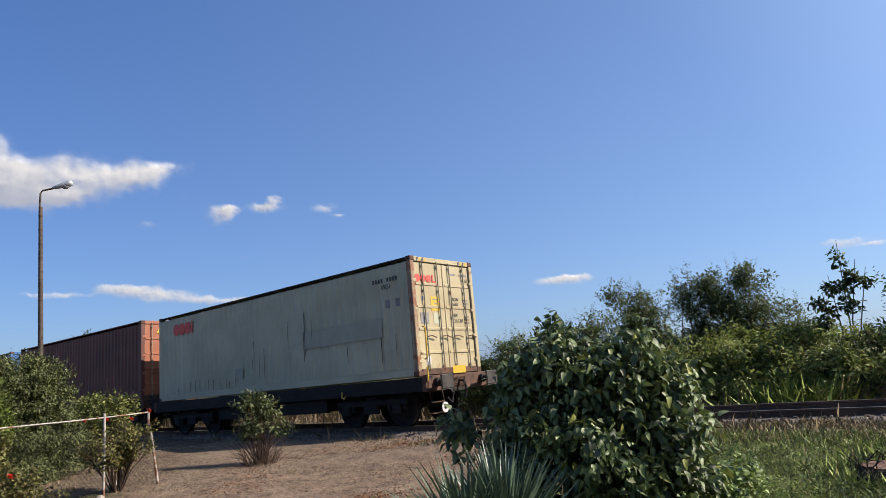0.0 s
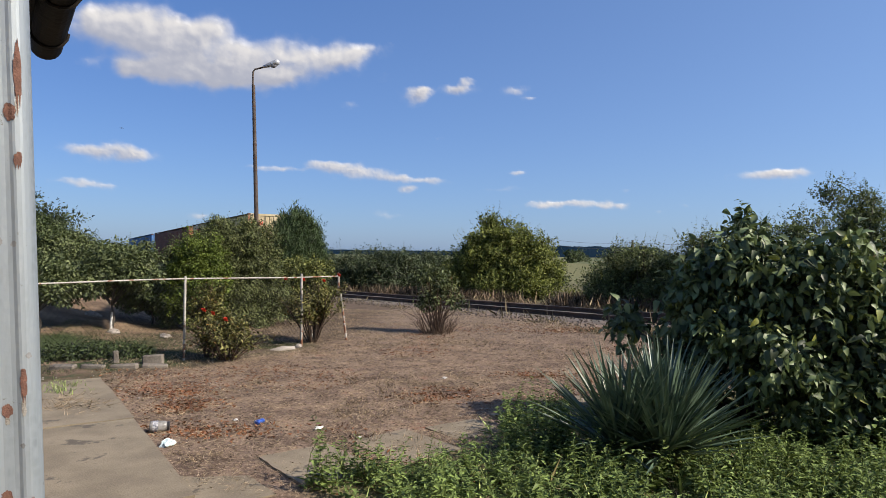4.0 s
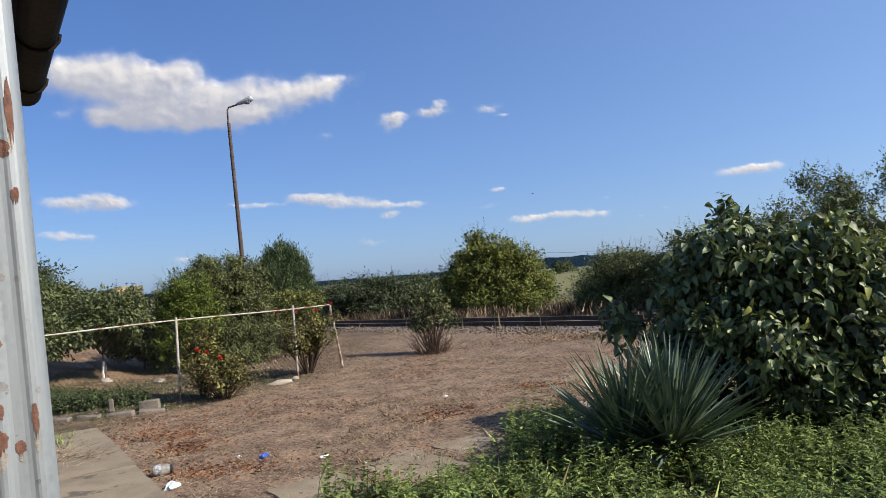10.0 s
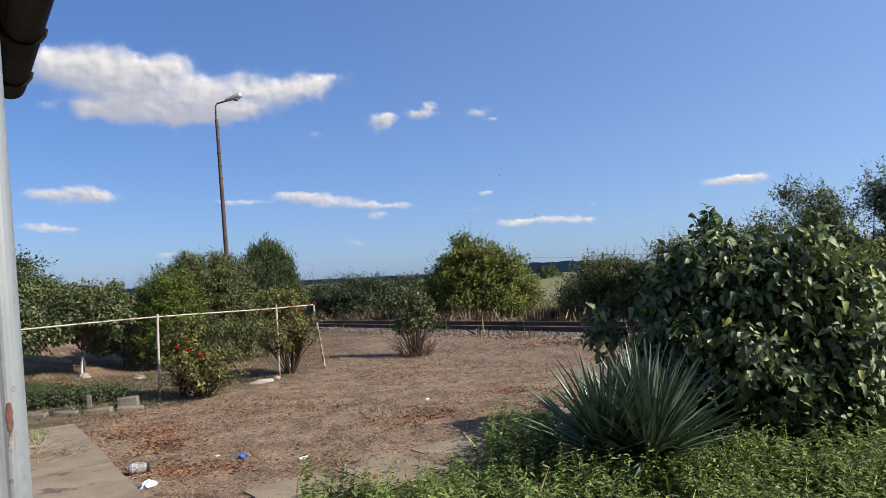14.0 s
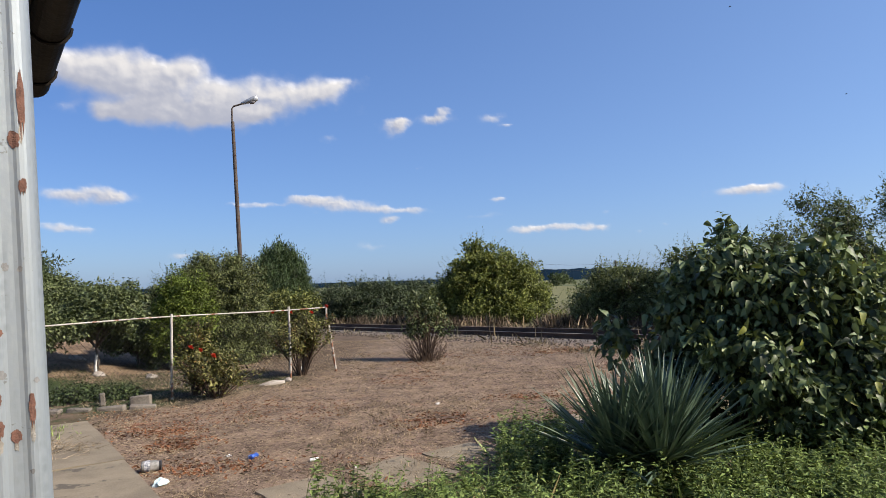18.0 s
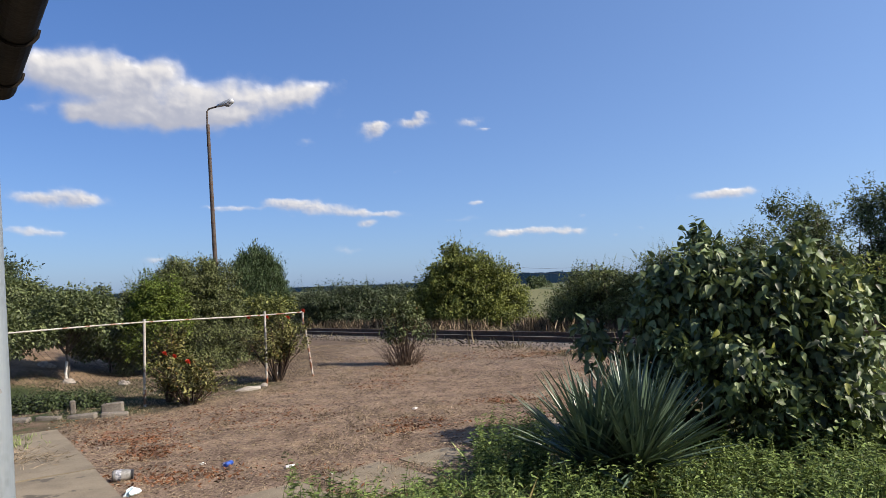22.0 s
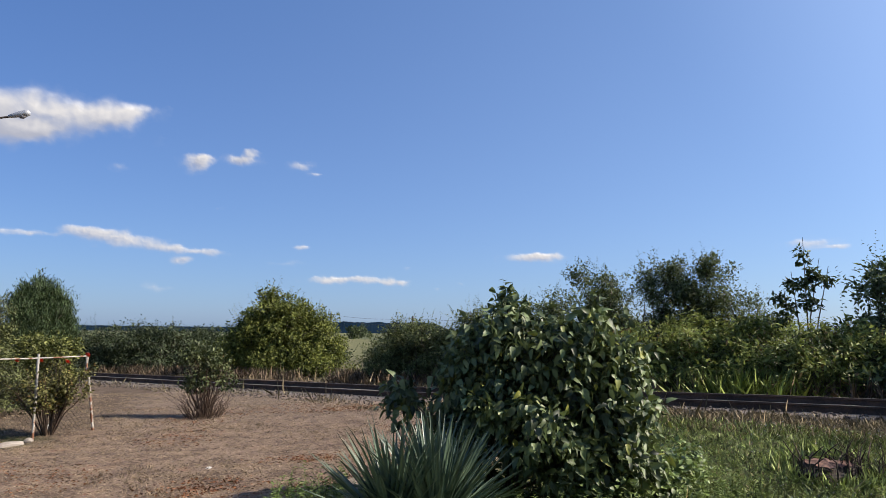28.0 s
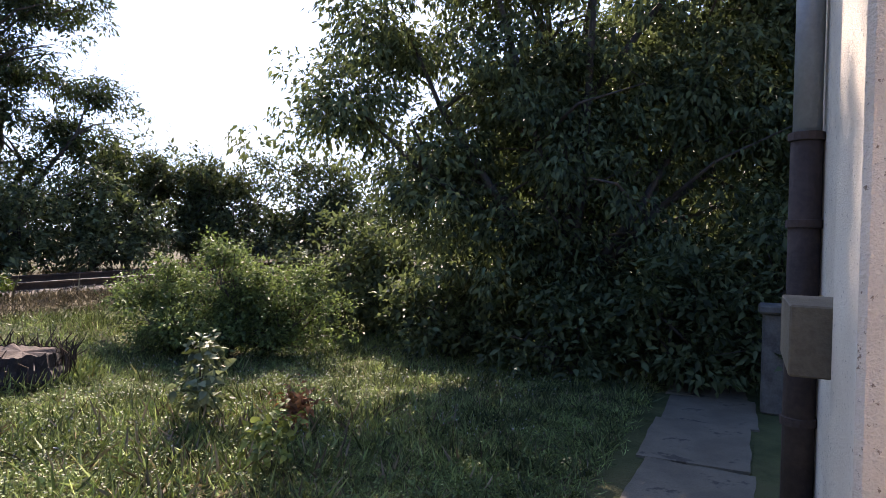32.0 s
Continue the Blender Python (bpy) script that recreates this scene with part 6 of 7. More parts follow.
# ---- stones, litter and stumps ----
def build_small():
    blocks = [(-4.46, 9.0, 0.33, 0.13, 0.15, 14, "tall pale concrete block at the fence foot"), (-4.33, 8.78, 0.4, 0.14, 0.055, 22, "concrete kerb block at the fence foot"), (-4.68, 8.64, 0.42, 0.13, 0.06, 8, "concrete kerb block at the fence foot"), (-5.08, 8.58, 0.36, 0.13, 0.05, 4, "concrete kerb block at the fence foot"), (-5.46, 8.53, 0.38, 0.15, 0.06, 6, "concrete kerb block at the fence foot"), (-4.97, 8.95, 0.09, 0.09, 0.2, 30, "short broken stake of concrete at the fence foot")]
    for x, y, l, w, h, rz, text in blocks:
        solid("concrete_block", Geo().box((l * 0.82, w * 0.9, h * 0.85 + 0.1), (0, 0, (h * 0.85 - 0.1) / 2), bevel=0.014), CONCRETE_OLD, text, "block", "kerb blocks", m=on(x, y, 0, rz) @ pose(0, 0, 0, 2 * math.sin(x * 40), 4 * math.sin(x * 23), 0))
    solid("stone_slab", Geo().rock((0.58, 0.2, 0.11), (0, 0, 0.02), 4, 0.5, 1), PALE_STONE, "flat pale broken slab on the dry earth", "stone", m=on(-3.12, 10.7, 0, 28) @ pose(0, 0, 0, 0, -6, 0))
    solid("stone", Geo().rock((0.13, 0.1, 0.08), (0, 0, 0.02), 6, 0.3), PALE_STONE, "pale angular stone by the slab", "stone", m=on(-2.95, 11.05))
    solid("stone", Geo().rock((0.2, 0.17, 0.17), (0, 0, 0.03), 7, 0.4), LIMEWASH, "pale stone beside the rose bush", "stone", m=on(-2.95, 11.95))
    for k, (x, y) in enumerate(((-6.56, 11.7), (-7.6, 12.83), (-7.75, 12.9), (-5.68, 11.86))):
        solid("stone", Geo().rock((0.26, 0.16, 0.13), (0, 0, 0.01), 11 + k, 0.5), PALE_STONE, "pale stone on the orchard ground", "stone", "orchard stones", m=on(x, y, 0, 50 * k))
    # a clear plastic tub on its side
    tub = thing("plastic_jar", on(-2.75, 5.69, 0.05, 20) @ pose(0, 0, 0, 0, 90, 0) @ Matrix.Diagonal((0.66, 0.66, 0.66, 1)), "crushed clear plastic jar lying on the earth", "jar")
    clear = surface("clear_plastic", (0.15, 0.145, 0.13), (0.3, 0.29, 0.27), 0.2, scale=9)
    part("body", Geo().lathe([(0.02, -0.11), (0.07, -0.11), (0.075, -0.09), (0.073, 0.05), (0.06, 0.1), (0.05, 0.11)], sides=20), clear, tub, smooth=True)
    part("label_band", Geo().lathe([(0.0755, -0.07), (0.077, -0.065), (0.077, -0.01), (0.0755, -0.005)], sides=20), surface("jar_label", (0.02, 0.03, 0.06), (0.5, 0.5, 0.5), 0.5, scale=18), tub, "dark printed label")
    part("lid", Geo().lathe([(0.0, 0.105), (0.062, 0.105), (0.062, 0.135), (0.0, 0.137)], sides=20), BLACK_PAINT, tub)
    can = thing("drink_can", on(-1.96, 6.04, 0.022, 70) @ pose(0, 0, 0, 0, 90, 0) @ Matrix.Diagonal((0.7, 0.9, 0.85, 1)), "crushed blue drink can on the dry earth", "can")
    part("body", Geo().lathe([(0.02, -0.055), (0.033, -0.05), (0.03, -0.01), (0.027, 0.02), (0.033, 0.05), (0.025, 0.058)], sides=16), surface("can_blue", (0.02, 0.06, 0.3), (0.05, 0.14, 0.5), 0.3, 0.4, scale=20, spots=((0.7, 0.72, 0.75), 25, 0.58)), can, smooth=True)
    part("rim", Geo().lathe([(0.0, 0.056), (0.027, 0.056), (0.027, 0.06), (0.0, 0.06)], sides=16), LAMP_GREY, can, "silver can end")
    paper = surface("paper", (0.45, 0.45, 0.43), (0.7, 0.7, 0.68), 0.8, scale=12)
    tint = surface("mint_paper", (0.35, 0.5, 0.5), (0.72, 0.78, 0.76), 0.7, scale=14)
    for x, y, s, mat, text in ((-1.37, 5.91, 0.06, paper, "crumpled white paper cup on the earth"), (-2.48, 5.3, 0.1, tint, "crumpled pale green wrapper on the path edge"), (-0.34, 8.44, 0.05, paper, "white scrap of paper on the earth"), (-2.22, 6.13, 0.035, paper, "white scrap of paper on the earth"), (-0.95, 5.65, 0.03, paper, "white scrap of paper on the earth"), (1.75, 4.15, 0.06, paper, "white scrap among the weeds")):
        solid("litter", Geo().rock((s * 1.3, s, s * 0.6), (0, 0, s * 0.18), int(s * 1000) % 17, 0.7, 3), mat, text, "litter", "litter in the yard", m=on(x, y, 0, s * 900))
    # pebbles and chips
    g = Geo()
    for k in range(420):
        x, y = rng.uniform(-5.5, 2.0), rng.uniform(5.2, 14)
        s = rng.uniform(0.012, 0.035)
        g.rock((s, s * rng.uniform(0.6, 1), s * 0.6), (x, y, gz(x, y) + s * 0.1), k, 0.3, 1)
    solid("gravel", g, PALE_STONE, "scattered pale chips on the dry earth", "gravel", kind="stuff")


build_small()


def build_stump(x, y, w, h, sticks, label, seed):
    t = thing("tree_stump", on(x, y), label, "stump", "stumps on the lawn")
    r = random.Random(seed)
    g = Geo()
    n = 54
    v = []
    for z, s in ((-0.1, 1.4), (0.02, 1.28), (h * 0.5, 1.04), (h, 0.95)):
        for k in range(n):
            a = 2 * math.pi * k / n
            q = w * 0.5 * s * (1 + 0.2 * noise.noise(Vector((math.cos(a) * 2, math.sin(a) * 2, seed))) + 0.13 * noise.noise(Vector((math.cos(a) * 8, math.sin(a) * 8, seed + z))))
            v.append((math.cos(a) * q, math.sin(a) * q * 0.75, z * (1 + 0.3 * noise.noise(Vector((math.cos(a), math.sin(a), seed + 5))) + 0.22 * noise.noise(Vector((math.cos(a) * 5, math.sin(a) * 5, seed + 9))))))
    g.add(v, [[i * n + k, i * n + (k + 1) % n, (i + 1) * n + (k + 1) % n, (i + 1) * n + k] for i in range(3) for k in range(n)])
    part("bark", g, STUMP_BARK, t, "rough dark bark")
    top = [(x0 * 0.97, y0 * 0.97, z0 - 0.008) for x0, y0, z0 in v[3 * n:]]
    part("cut_face", Geo().add([(0, 0, h)] + top, [[0, 1 + k, 1 + (k + 1) % n] for k in range(n)]), CUT_WOOD if w < 0.9 else OLD_WOOD, t, "weathered reddish cut face" if w < 0.9 else "grey rotten cut face")
    for k in range(sticks):
        a = r.uniform(-2.2, 0.5) if w > 0.9 and k % 6 else r.uniform(0, 2 * math.pi)
        q = w * r.uniform(0.46, 0.68)
        x0, y0 = math.cos(a) * q * 1.1, math.sin(a) * q * 0.8
        L = 0.03 + 0.24 * r.random() ** 1.8
        part("dead_shoot", Geo().tube([(x0, y0, 0), (x0 + r.uniform(-0.03, 0.03), y0, h * 0.5 + L * 0.5), (x0 + r.uniform(-0.16, 0.16), y0 + r.uniform(-0.12, 0.12), h * 0.6 + L)], [0.009, 0.008, 0.005], 5), STUMP_BARK if k % 4 else DRYTWIG, t)
    return t


STUMP_BARK = surface("stump_bark", (0.0163, 0.0118, 0.00888), (0.0555, 0.0407, 0.0311), 0.95, scale=8, fine=60, relief=0.6)


OLD_WOOD = surface("old_wood", (0.04, 0.027, 0.022), (0.13, 0.09, 0.07), 0.95, scale=9, fine=60, relief=0.8)
CUT_WOOD = surface("cut_wood", (0.0592, 0.0266, 0.0178), (0.163, 0.0814, 0.0555), 0.9, scale=7, fine=50)
low_stump = build_stump(6.1, 5.9, 0.6, 0.12, 40, "low tree stump ringed with dead shoots in grass", 41)
shoots = random.Random(5)
for _ in range(120):
    u = shoots.uniform(0.15, 1.6)
    x0, y0 = 0.7 * u + shoots.gauss(0, 0.08), -0.7 * u + shoots.gauss(0, 0.08)
    L = shoots.uniform(0.08, 0.36) * (1.2 - 0.45 * u)
    part("dead_shoot", Geo().tube([(x0, y0, -0.05), (x0 + shoots.gauss(0, 0.02), y0, L * 0.6), (x0 + shoots.gauss(0, 0.09), y0 + shoots.gauss(0, 0.08), L)], [0.007, 0.005, 0.002], 5), STUMP_BARK if shoots.random() < 0.7 else DRYTWIG, low_stump)
build_stump(8.85, 1.25, 0.95, 0.25, 120, "wide tree stump ringed with dead shoots in grass", 42)


def build_saplings():
    t = thing("sapling", on(6.55, -0.25), "young pale-leaved sapling in the grass", "sapling")
    part("stem", Geo().tube([(0, 0, -0.05), (0.03, 0, 0.35), (0.0, 0.02, 0.72)], [0.012, 0.009, 0.004], 6).tube([(0.02, 0, 0.3), (0.15, -0.05, 0.5)], [0.006, 0.003], 5).tube([(0.02, 0, 0.25), (-0.14, 0.05, 0.42)], [0.006, 0.003], 5), BARK, t)
    crown("leaves", [(0, 0, 0.62, 0.15, 0.15, 0.14), (0.17, -0.03, 0.45, 0.19, 0.15, 0.11), (-0.17, 0.03, 0.38, 0.19, 0.15, 0.11), (0.05, 0, 0.2, 0.24, 0.2, 0.12)], 62, 6, 0.07, 0.1, 0.062, LEAF_PALE, t, seed=71, rich=True)
    t = thing("dry_seedling", on(5.75, -0.85), "withered orange-brown seedling in the grass", "plant")
    part("stem", Geo().tube([(0, 0, -0.05), (0, 0, 0.34)], [0.008, 0.004], 5), BARK, t)
    crown("leaves", [(0, 0, 0.25, 0.13, 0.13, 0.14)], 34, 6, 0.06, 0.085, 0.045, LEAF_ORANGE, t, seed=72)
    t = thing("sapling", on(5.0, -0.5), "yellow-green seedling in the grass", "sapling")
    part("stem", Geo().tube([(0, 0, -0.05), (0, 0, 0.3)], [0.008, 0.004], 5), BARK, t)
    crown("leaves", [(0, 0, 0.26, 0.24, 0.22, 0.16)], 40, 6, 0.07, 0.065, 0.042, LEAF_FRESH, t, seed=73, rich=True)
    t = thing("seedling", on(12.1, 1.85), "yellow-green weed beside the railway", "plant")
    part("stem", Geo().tube([(0, 0, -0.05), (0, 0, 0.2)], [0.008, 0.004], 5), BARK, t)
    crown("leaves", [(0, 0, 0.22, 0.32, 0.26, 0.14)], 50, 8, 0.07, 0.07, 0.04, LEAF_BRIGHT, t, seed=77)
    # tall sprig that stands above the brambles beyond the track
    t = thing("sprig", at_az(-45.2, 17.5), "tall loose sapling above the brambles", "sapling")
    g = Geo()
    pts = []
    for k, (dx, h) in enumerate(((0, 3.6), (-0.3, 2.8), (0.35, 2.9), (-0.55, 2.4), (0.1, 3.1))):
        g.tube([(dx * 0.1, 0, 0), (dx * 0.6, 0, h * 0.55), (dx * 1.1 + 0.05 * k, 0, h)], [0.025, 0.016, 0.005], 5)
        pts += [(dx * 1.0, 0, h * 0.86, 0.2, 0.16, h * 0.07), (dx * 0.75 - 0.12, 0, h * 0.66, 0.2, 0.16, h * 0.06)]
    part("stem", g, BARK, t)
    crown("leaves", pts, 110, 9, 0.11, 0.14, 0.075, LEAF_DARK, t, seed=74, shoot=0.05)


LEAF_FRESH = leaf_material("leaf_fresh", (0.108, 0.144, 0.0288), (0.259, 0.302, 0.0792), 0.45)
LEAF_ORANGE = leaf_material("leaf_orange", (0.245, 0.0792, 0.036), (0.396, 0.173, 0.0792), 0.4)
LEAF_PALE = leaf_material("leaf_pale", (0.115, 0.144, 0.0648), (0.274, 0.302, 0.158), 0.4)
build_saplings()


# ---- grass, straw and weeds ----
def scatter(n, test, x0, x1, y0, y1, near=3.0, power=1.3):
    """Places on the ground, denser near the eye."""
    out = []
    tries = 0
    while len(out) < n and tries < n * 60:
        tries += 1
        x, y = rng.uniform(x0, x1), rng.uniform(y0, y1)
        d = math.hypot(x, y)
        if rng.random() < min(1, (near / max(d, 0.1)) ** power) and test(x, y):
            out.append((x, y, gz(x, y)))
    return np.array(out)


def side_of(x, y):
    q = Vector((x, y, 0))
    return (q - TC).dot(TN), q.dot(TN), q.dot(TD)


def lawn(x, y):
    p, b, a = side_of(x, y)
    if (a > 0.3 and y > 2.2 and b < 6.3 and x < 4.6) or math.hypot((x - 2.9) / 1.9, (y - 5.2) / 1.3) < 1:
        return False
    if math.hypot((x - 4.45) / 0.6, (y + 0.05) / 0.4) < 0.75 + 0.5 * noise.noise(Vector((x * 5, y * 5, 3))):
        return False
    if math.hypot(x - 6.1, y - 5.9) < 0.38 or math.hypot(x - 8.85, y - 1.25) < 0.55:
        return False
    return p < -2.25 - 0.6 * step(TC.dot(TD) - a, 7, 11) + 0.4 * noise.noise(Vector((x * 0.8, y * 0.8, 21))) and b > 1.75 and (x - 0.22 * y > 1.75 + 0.5 * noise.noise(Vector((x, y, 0))) or (a < 3.2 and b > 3.0 and x > 1.0)) and not (a > -14 and a < -3 and b < 1.8)


def blades(name, pts, length, width, up, material, label, tuft=1, spread=0.05, droop=0.25):
    k = np.repeat(np.arange(len(pts)), tuft)
    n = len(k)
    pos = pts[k] + np.c_[rng.normal(size=(n, 2)) * spread, np.zeros(n)]
    axis = rng.normal(size=(n, 3)) * (1 - up) + np.array([0, 0, up])
    axis[:, 2] = np.abs(axis[:, 2]) if up > 0.3 else np.abs(axis[:, 2]) * 0.25
    face = rng.normal(size=(n, 3))
    s = rng.uniform(0.5, 1.3, n)
    me = leaf_mesh(name, pos, axis, face, length * s, width, 0.1, droop)
    me.materials.append(material)
    ob = new(name, me)
    return tagged(ob, label, "grass", kind="stuff")


def build_cover():
    pts = scatter(28000, lawn, 1.2, 19, -7, 13, 4.5, 1.1)
    blades("lawn_grass", pts, 0.075, 0.0065, 0.42, GRASS, "rough green lawn grass", 5, 0.06)
    pts = scatter(14000, lambda x, y: lawn(x, y) and noise.noise(Vector((x * 0.9, y * 0.9, 31))) > -0.25, 1.2, 19, -7, 13, 5.0, 0.9)
    n = len(pts)
    k = np.repeat(np.arange(n), 4)
    me = leaf_mesh("clover", pts[k] + np.c_[rng.normal(size=(len(k), 2)) * 0.035, rng.uniform(0.02, 0.075, len(k))], rng.normal(size=(len(k), 3)) * [1, 1, 0.3], rng.normal(size=(len(k), 3)) * 0.35 + [0, 0, 1], 0.026, 0.024, 0.15, 0.1)
    me.materials.append(WEED)
    tagged(new("clover", me), "clover leaves in the lawn", "clover", kind="stuff")
    ring = [(cx + math.cos(q) * w0, cy + math.sin(q) * w0) for cx, cy, w in ((6.1, 5.9, 0.42), (8.85, 1.25, 0.54)) for q in np.linspace(0, 6.28, 65) for w0 in (w, w + 0.1)]
    ring = np.array([(x, y, gz(x, y)) for x, y in ring])
    blades("stump_grass", ring, 0.2, 0.006, 0.6, GRASS, "long grass round the stumps", 5, 0.06)
    pts = scatter(3000, lambda x, y: lawn(x, y) and noise.noise(Vector((x * 0.7, y * 0.7, 14))) > 0.05, 1.2, 19, -7, 13, 5.0, 1.0)
    blades("long_grass", pts, 0.12, 0.006, 0.6, GRASS, "longer tufts of lawn grass", 5, 0.05)
    pts = scatter(3600, lambda x, y: lawn(x, y) and noise.noise(Vector((x * 1.7, y * 1.7, 24))) > 0.08, 1.2, 19, -7, 13, 5.0, 1.0)
    blades("dark_tufts", pts, 0.13, 0.009, 0.5, LEAF_BACK, "dark green clumps of lush lawn grass", 6, 0.05)
    pts = scatter(3500, lawn, 1.2, 19, -7, 13, 5.0, 1.0)
    blades("dry_lawn_grass", pts, 0.085, 0.004, 0.5, STRAW, "dry straw stalks in the lawn", 4, 0.05)
    pts = scatter(2600, lambda x, y: lawn(x, y) and math.hypot(x, y) > 5.5 and noise.noise(Vector((x * 0.4, y * 0.4, 3))) > -0.1, 1.2, 19, -7, 13, 5.0, 0.8)
    n = len(pts)
    me = leaf_mesh("clover_flowers", pts + [0, 0, 0.09], rng.normal(size=(n, 3)) * 0.3 + [0, 0, 1], rng.normal(size=(n, 3)), 0.017, 0.016, 0.3, 0)
    me.materials.append(LIMEWASH)
    tagged(new("clover_flowers", me), "white clover heads in the lawn", "flowers", kind="stuff")

    # broad-leaved weeds before the yucca and under the bush
    def weedy(x, y):
        p, b, a = side_of(x, y)
        edge = 1.95 + 0.5 * noise.noise(Vector((x * 1.5, y * 1.5, 1)))
        # the near side of the crossing path, and a tongue beside the yucca
        front = b > edge and a < 3.98 + 0.22 * noise.noise(Vector((x * 2, y * 2, 8))) + (0.3 * (b - 2.9) if b > 2.9 else 0.32 * (2.9 - b)) and a > 0.3
        tongue = math.hypot((x - 0.75) / 0.5, (y - 5.75) / 0.7) < 1
        under = math.hypot((x - 2.9) / 1.9, (y - 5.2) / 1.3) < 1
        return (front and y > 2.2 and b < 6.3) or tongue or under
    c = scatter(4400, weedy, -1.8, 5.5, 2.2, 7.2, 5.0, 0.6)
    pos, axis, face, size = [], [], [], []
    stems = Geo()
    for x, y, z in c:
        if noise.noise(Vector((x * 2.6, y * 2.6, 40))) < -0.22:
            continue
        high = math.hypot((x - 0.75) / 0.5, (y - 5.75) / 0.7) < 1
        patch = noise.noise(Vector((x * 1.6, y * 1.6, 4)))
        tall = (0.16 + 0.26 * rng.random() if high else 0.1 + 0.2 * rng.random() ** 2 + 0.2 * max(0, patch)) * (0.75 + 0.5 * rng.random())
        lean = rng.normal(size=2) * 0.22
        m = int(6 + tall * 60)
        stems.tube([(x, y, z - 0.02), (x + lean[0] * tall * 0.4, y + lean[1] * tall * 0.4, z + tall * 0.6), (x + lean[0] * tall, y + lean[1] * tall, z + tall)], [0.003, 0.0025, 0.001], 3, False)
        for i in range(m):
            k = (i + rng.random()) / m
            az = i * 2.4 + rng.normal() * 0.4
            pos.append((x + lean[0] * tall * k, y + lean[1] * tall * k, z + 0.01 + tall * k))
            axis.append((math.cos(az), math.sin(az), rng.uniform(-0.3, 0.75)))
            face.append((math.cos(az) * -0.3, math.sin(az) * -0.3, 1))
            size.append(rng.uniform(0.03, 0.085) * (1.15 - 0.55 * k))
    size = np.array(size)
    me = leaf_mesh("weeds", np.array(pos), np.array(axis), np.array(face) + rng.normal(size=(len(pos), 3)) * 0.25, size, size * 0.42, 0.2, 0.2)
    me.materials.append(WEED)
    w = tagged(new("weeds", me), "knee-high green weeds over the path edge", "weeds", kind="stuff")
    tagged(part("weed_stems", stems, WEED, w), kind="stuff")
    c = scatter(450, weedy, -1.8, 5.5, 2.6, 7.2, 5.0, 0.6)
    blades("weed_grass", c, 0.2, 0.005, 0.6, GRASS, "long green grass among the weeds", 4, 0.06)

    # straw and dead leaves over the yard
    def yard(x, y):
        p, b, a = side_of(x, y)
        on_path = -1.2 < (Vector((x, y, 0)) - Vector((-2.4, 5.05, 0))).dot(TN) < 0.02 and a > 3
        return p < -2.1 and not lawn(x, y) and not on_path and x > -7 - 0.3 * y + 3 and x < 3.5
    pts = scatter(60000, yard, -7.5, 3.5, 4.3, 19, 7.0, 0.85) + [0, 0, 0.006]
    blades("dry_straw", pts, 0.065, 0.0026, 0.05, STRAW, "flattened dry straw over the yard", 2, 0.05, 0.05)
    pts = scatter(11000, yard, -7.5, 3.5, 4.3, 18, 7.0, 0.9) + [0, 0, 0.007]
    blades("dark_bits", pts, 0.04, 0.006, 0.08, DARK_BIT, "dark rotted bits and twigs on the earth", 2, 0.06, 0.1)
    pts = scatter(1500, lambda x, y: yard(x, y) and noise.noise(Vector((x * 0.8, y * 0.8, 6))) > 0.1, -6, 3.5, 4.3, 15, 6.0, 0.8)
    blades("straw_tufts", pts, 0.06, 0.0016, 0.42, STRAW, "small dry grass tufts in the yard", 8, 0.03)
    pts = scatter(2600, lambda x, y: yard(x, y) and noise.noise(Vector((x * 0.55 + 3, y * 0.55, 9))) > 0.22, -6, 3.5, 4.3, 15, 6.0, 0.8) + [0, 0, 0.008]
    blades("dead_leaves", pts, 0.038, 0.014, 0.05, RUST_LEAF, "rust-brown dead leaves on the earth", 2, 0.09, 0.1)
    spots = np.array([(cx + rng.normal() * sx, cy + rng.normal() * sy, 0.0) for cx, cy, sx, sy in ((-3.45, 7.3, 0.3, 0.22), (-0.32, 7.46, 0.28, 0.2), (2.1, 13.3, 0.5, 0.25), (-2.25, 5.75, 0.35, 0.15), (-2.9, 6.6, 0.2, 0.2), (0.9, 8.9, 0.3, 0.2)) for _ in range(220)])
    spots[:, 2] = [gz(x, y) + 0.008 for x, y in spots[:, :2]]
    blades("leaf_drift", spots, 0.045, 0.018, 0.05, RUST_LEAF, "drifts of red-brown dead leaves on the earth", 2, 0.05, 0.1)
    tufts = np.array([(x0 + rng.normal() * 0.13, y0 + rng.normal() * 0.1, gz(x0, y0) + 0.02) for x0, y0 in ((-4.62, 7.25), (-4.45, 7.0), (-4.75, 7.45)) for _ in range(26)])
    blades("path_grass", tufts, 0.08, 0.006, 0.5, GRASS, "green grass in a joint of the path", 5, 0.03)
    tufts = np.array([(x0 + rng.normal() * 0.2, y0 + rng.normal() * 0.14, gz(x0, y0) + 0.035) for x0, y0 in ((-4.1, 6.55), (-3.9, 6.3)) for _ in range(60)])
    blades("path_straw", tufts, 0.14, 0.004, 0.06, STRAW, "dry straw blown on the path", 4, 0.05, 0.05)
    reeds = np.array([(*polar(az, 15.5 + rng.normal() * 0.4), 0.1) for az in rng.normal(-41.2, 1.7, 480)])
    blades("reed_grass", reeds, 0.75, 0.005, 0.5, REED, "tall bright green grass below the brambles", 5, 0.16)
    # rough long grass round the saplings, and a grey-green tuft by the track
    rough = np.array([(5.7 + rng.normal() * 0.9, -0.35 + rng.normal() * 0.75, 0.0) for _ in range(320)])
    rough = np.array([q for q in rough if side_of(q[0], q[1])[1] > 1.7])
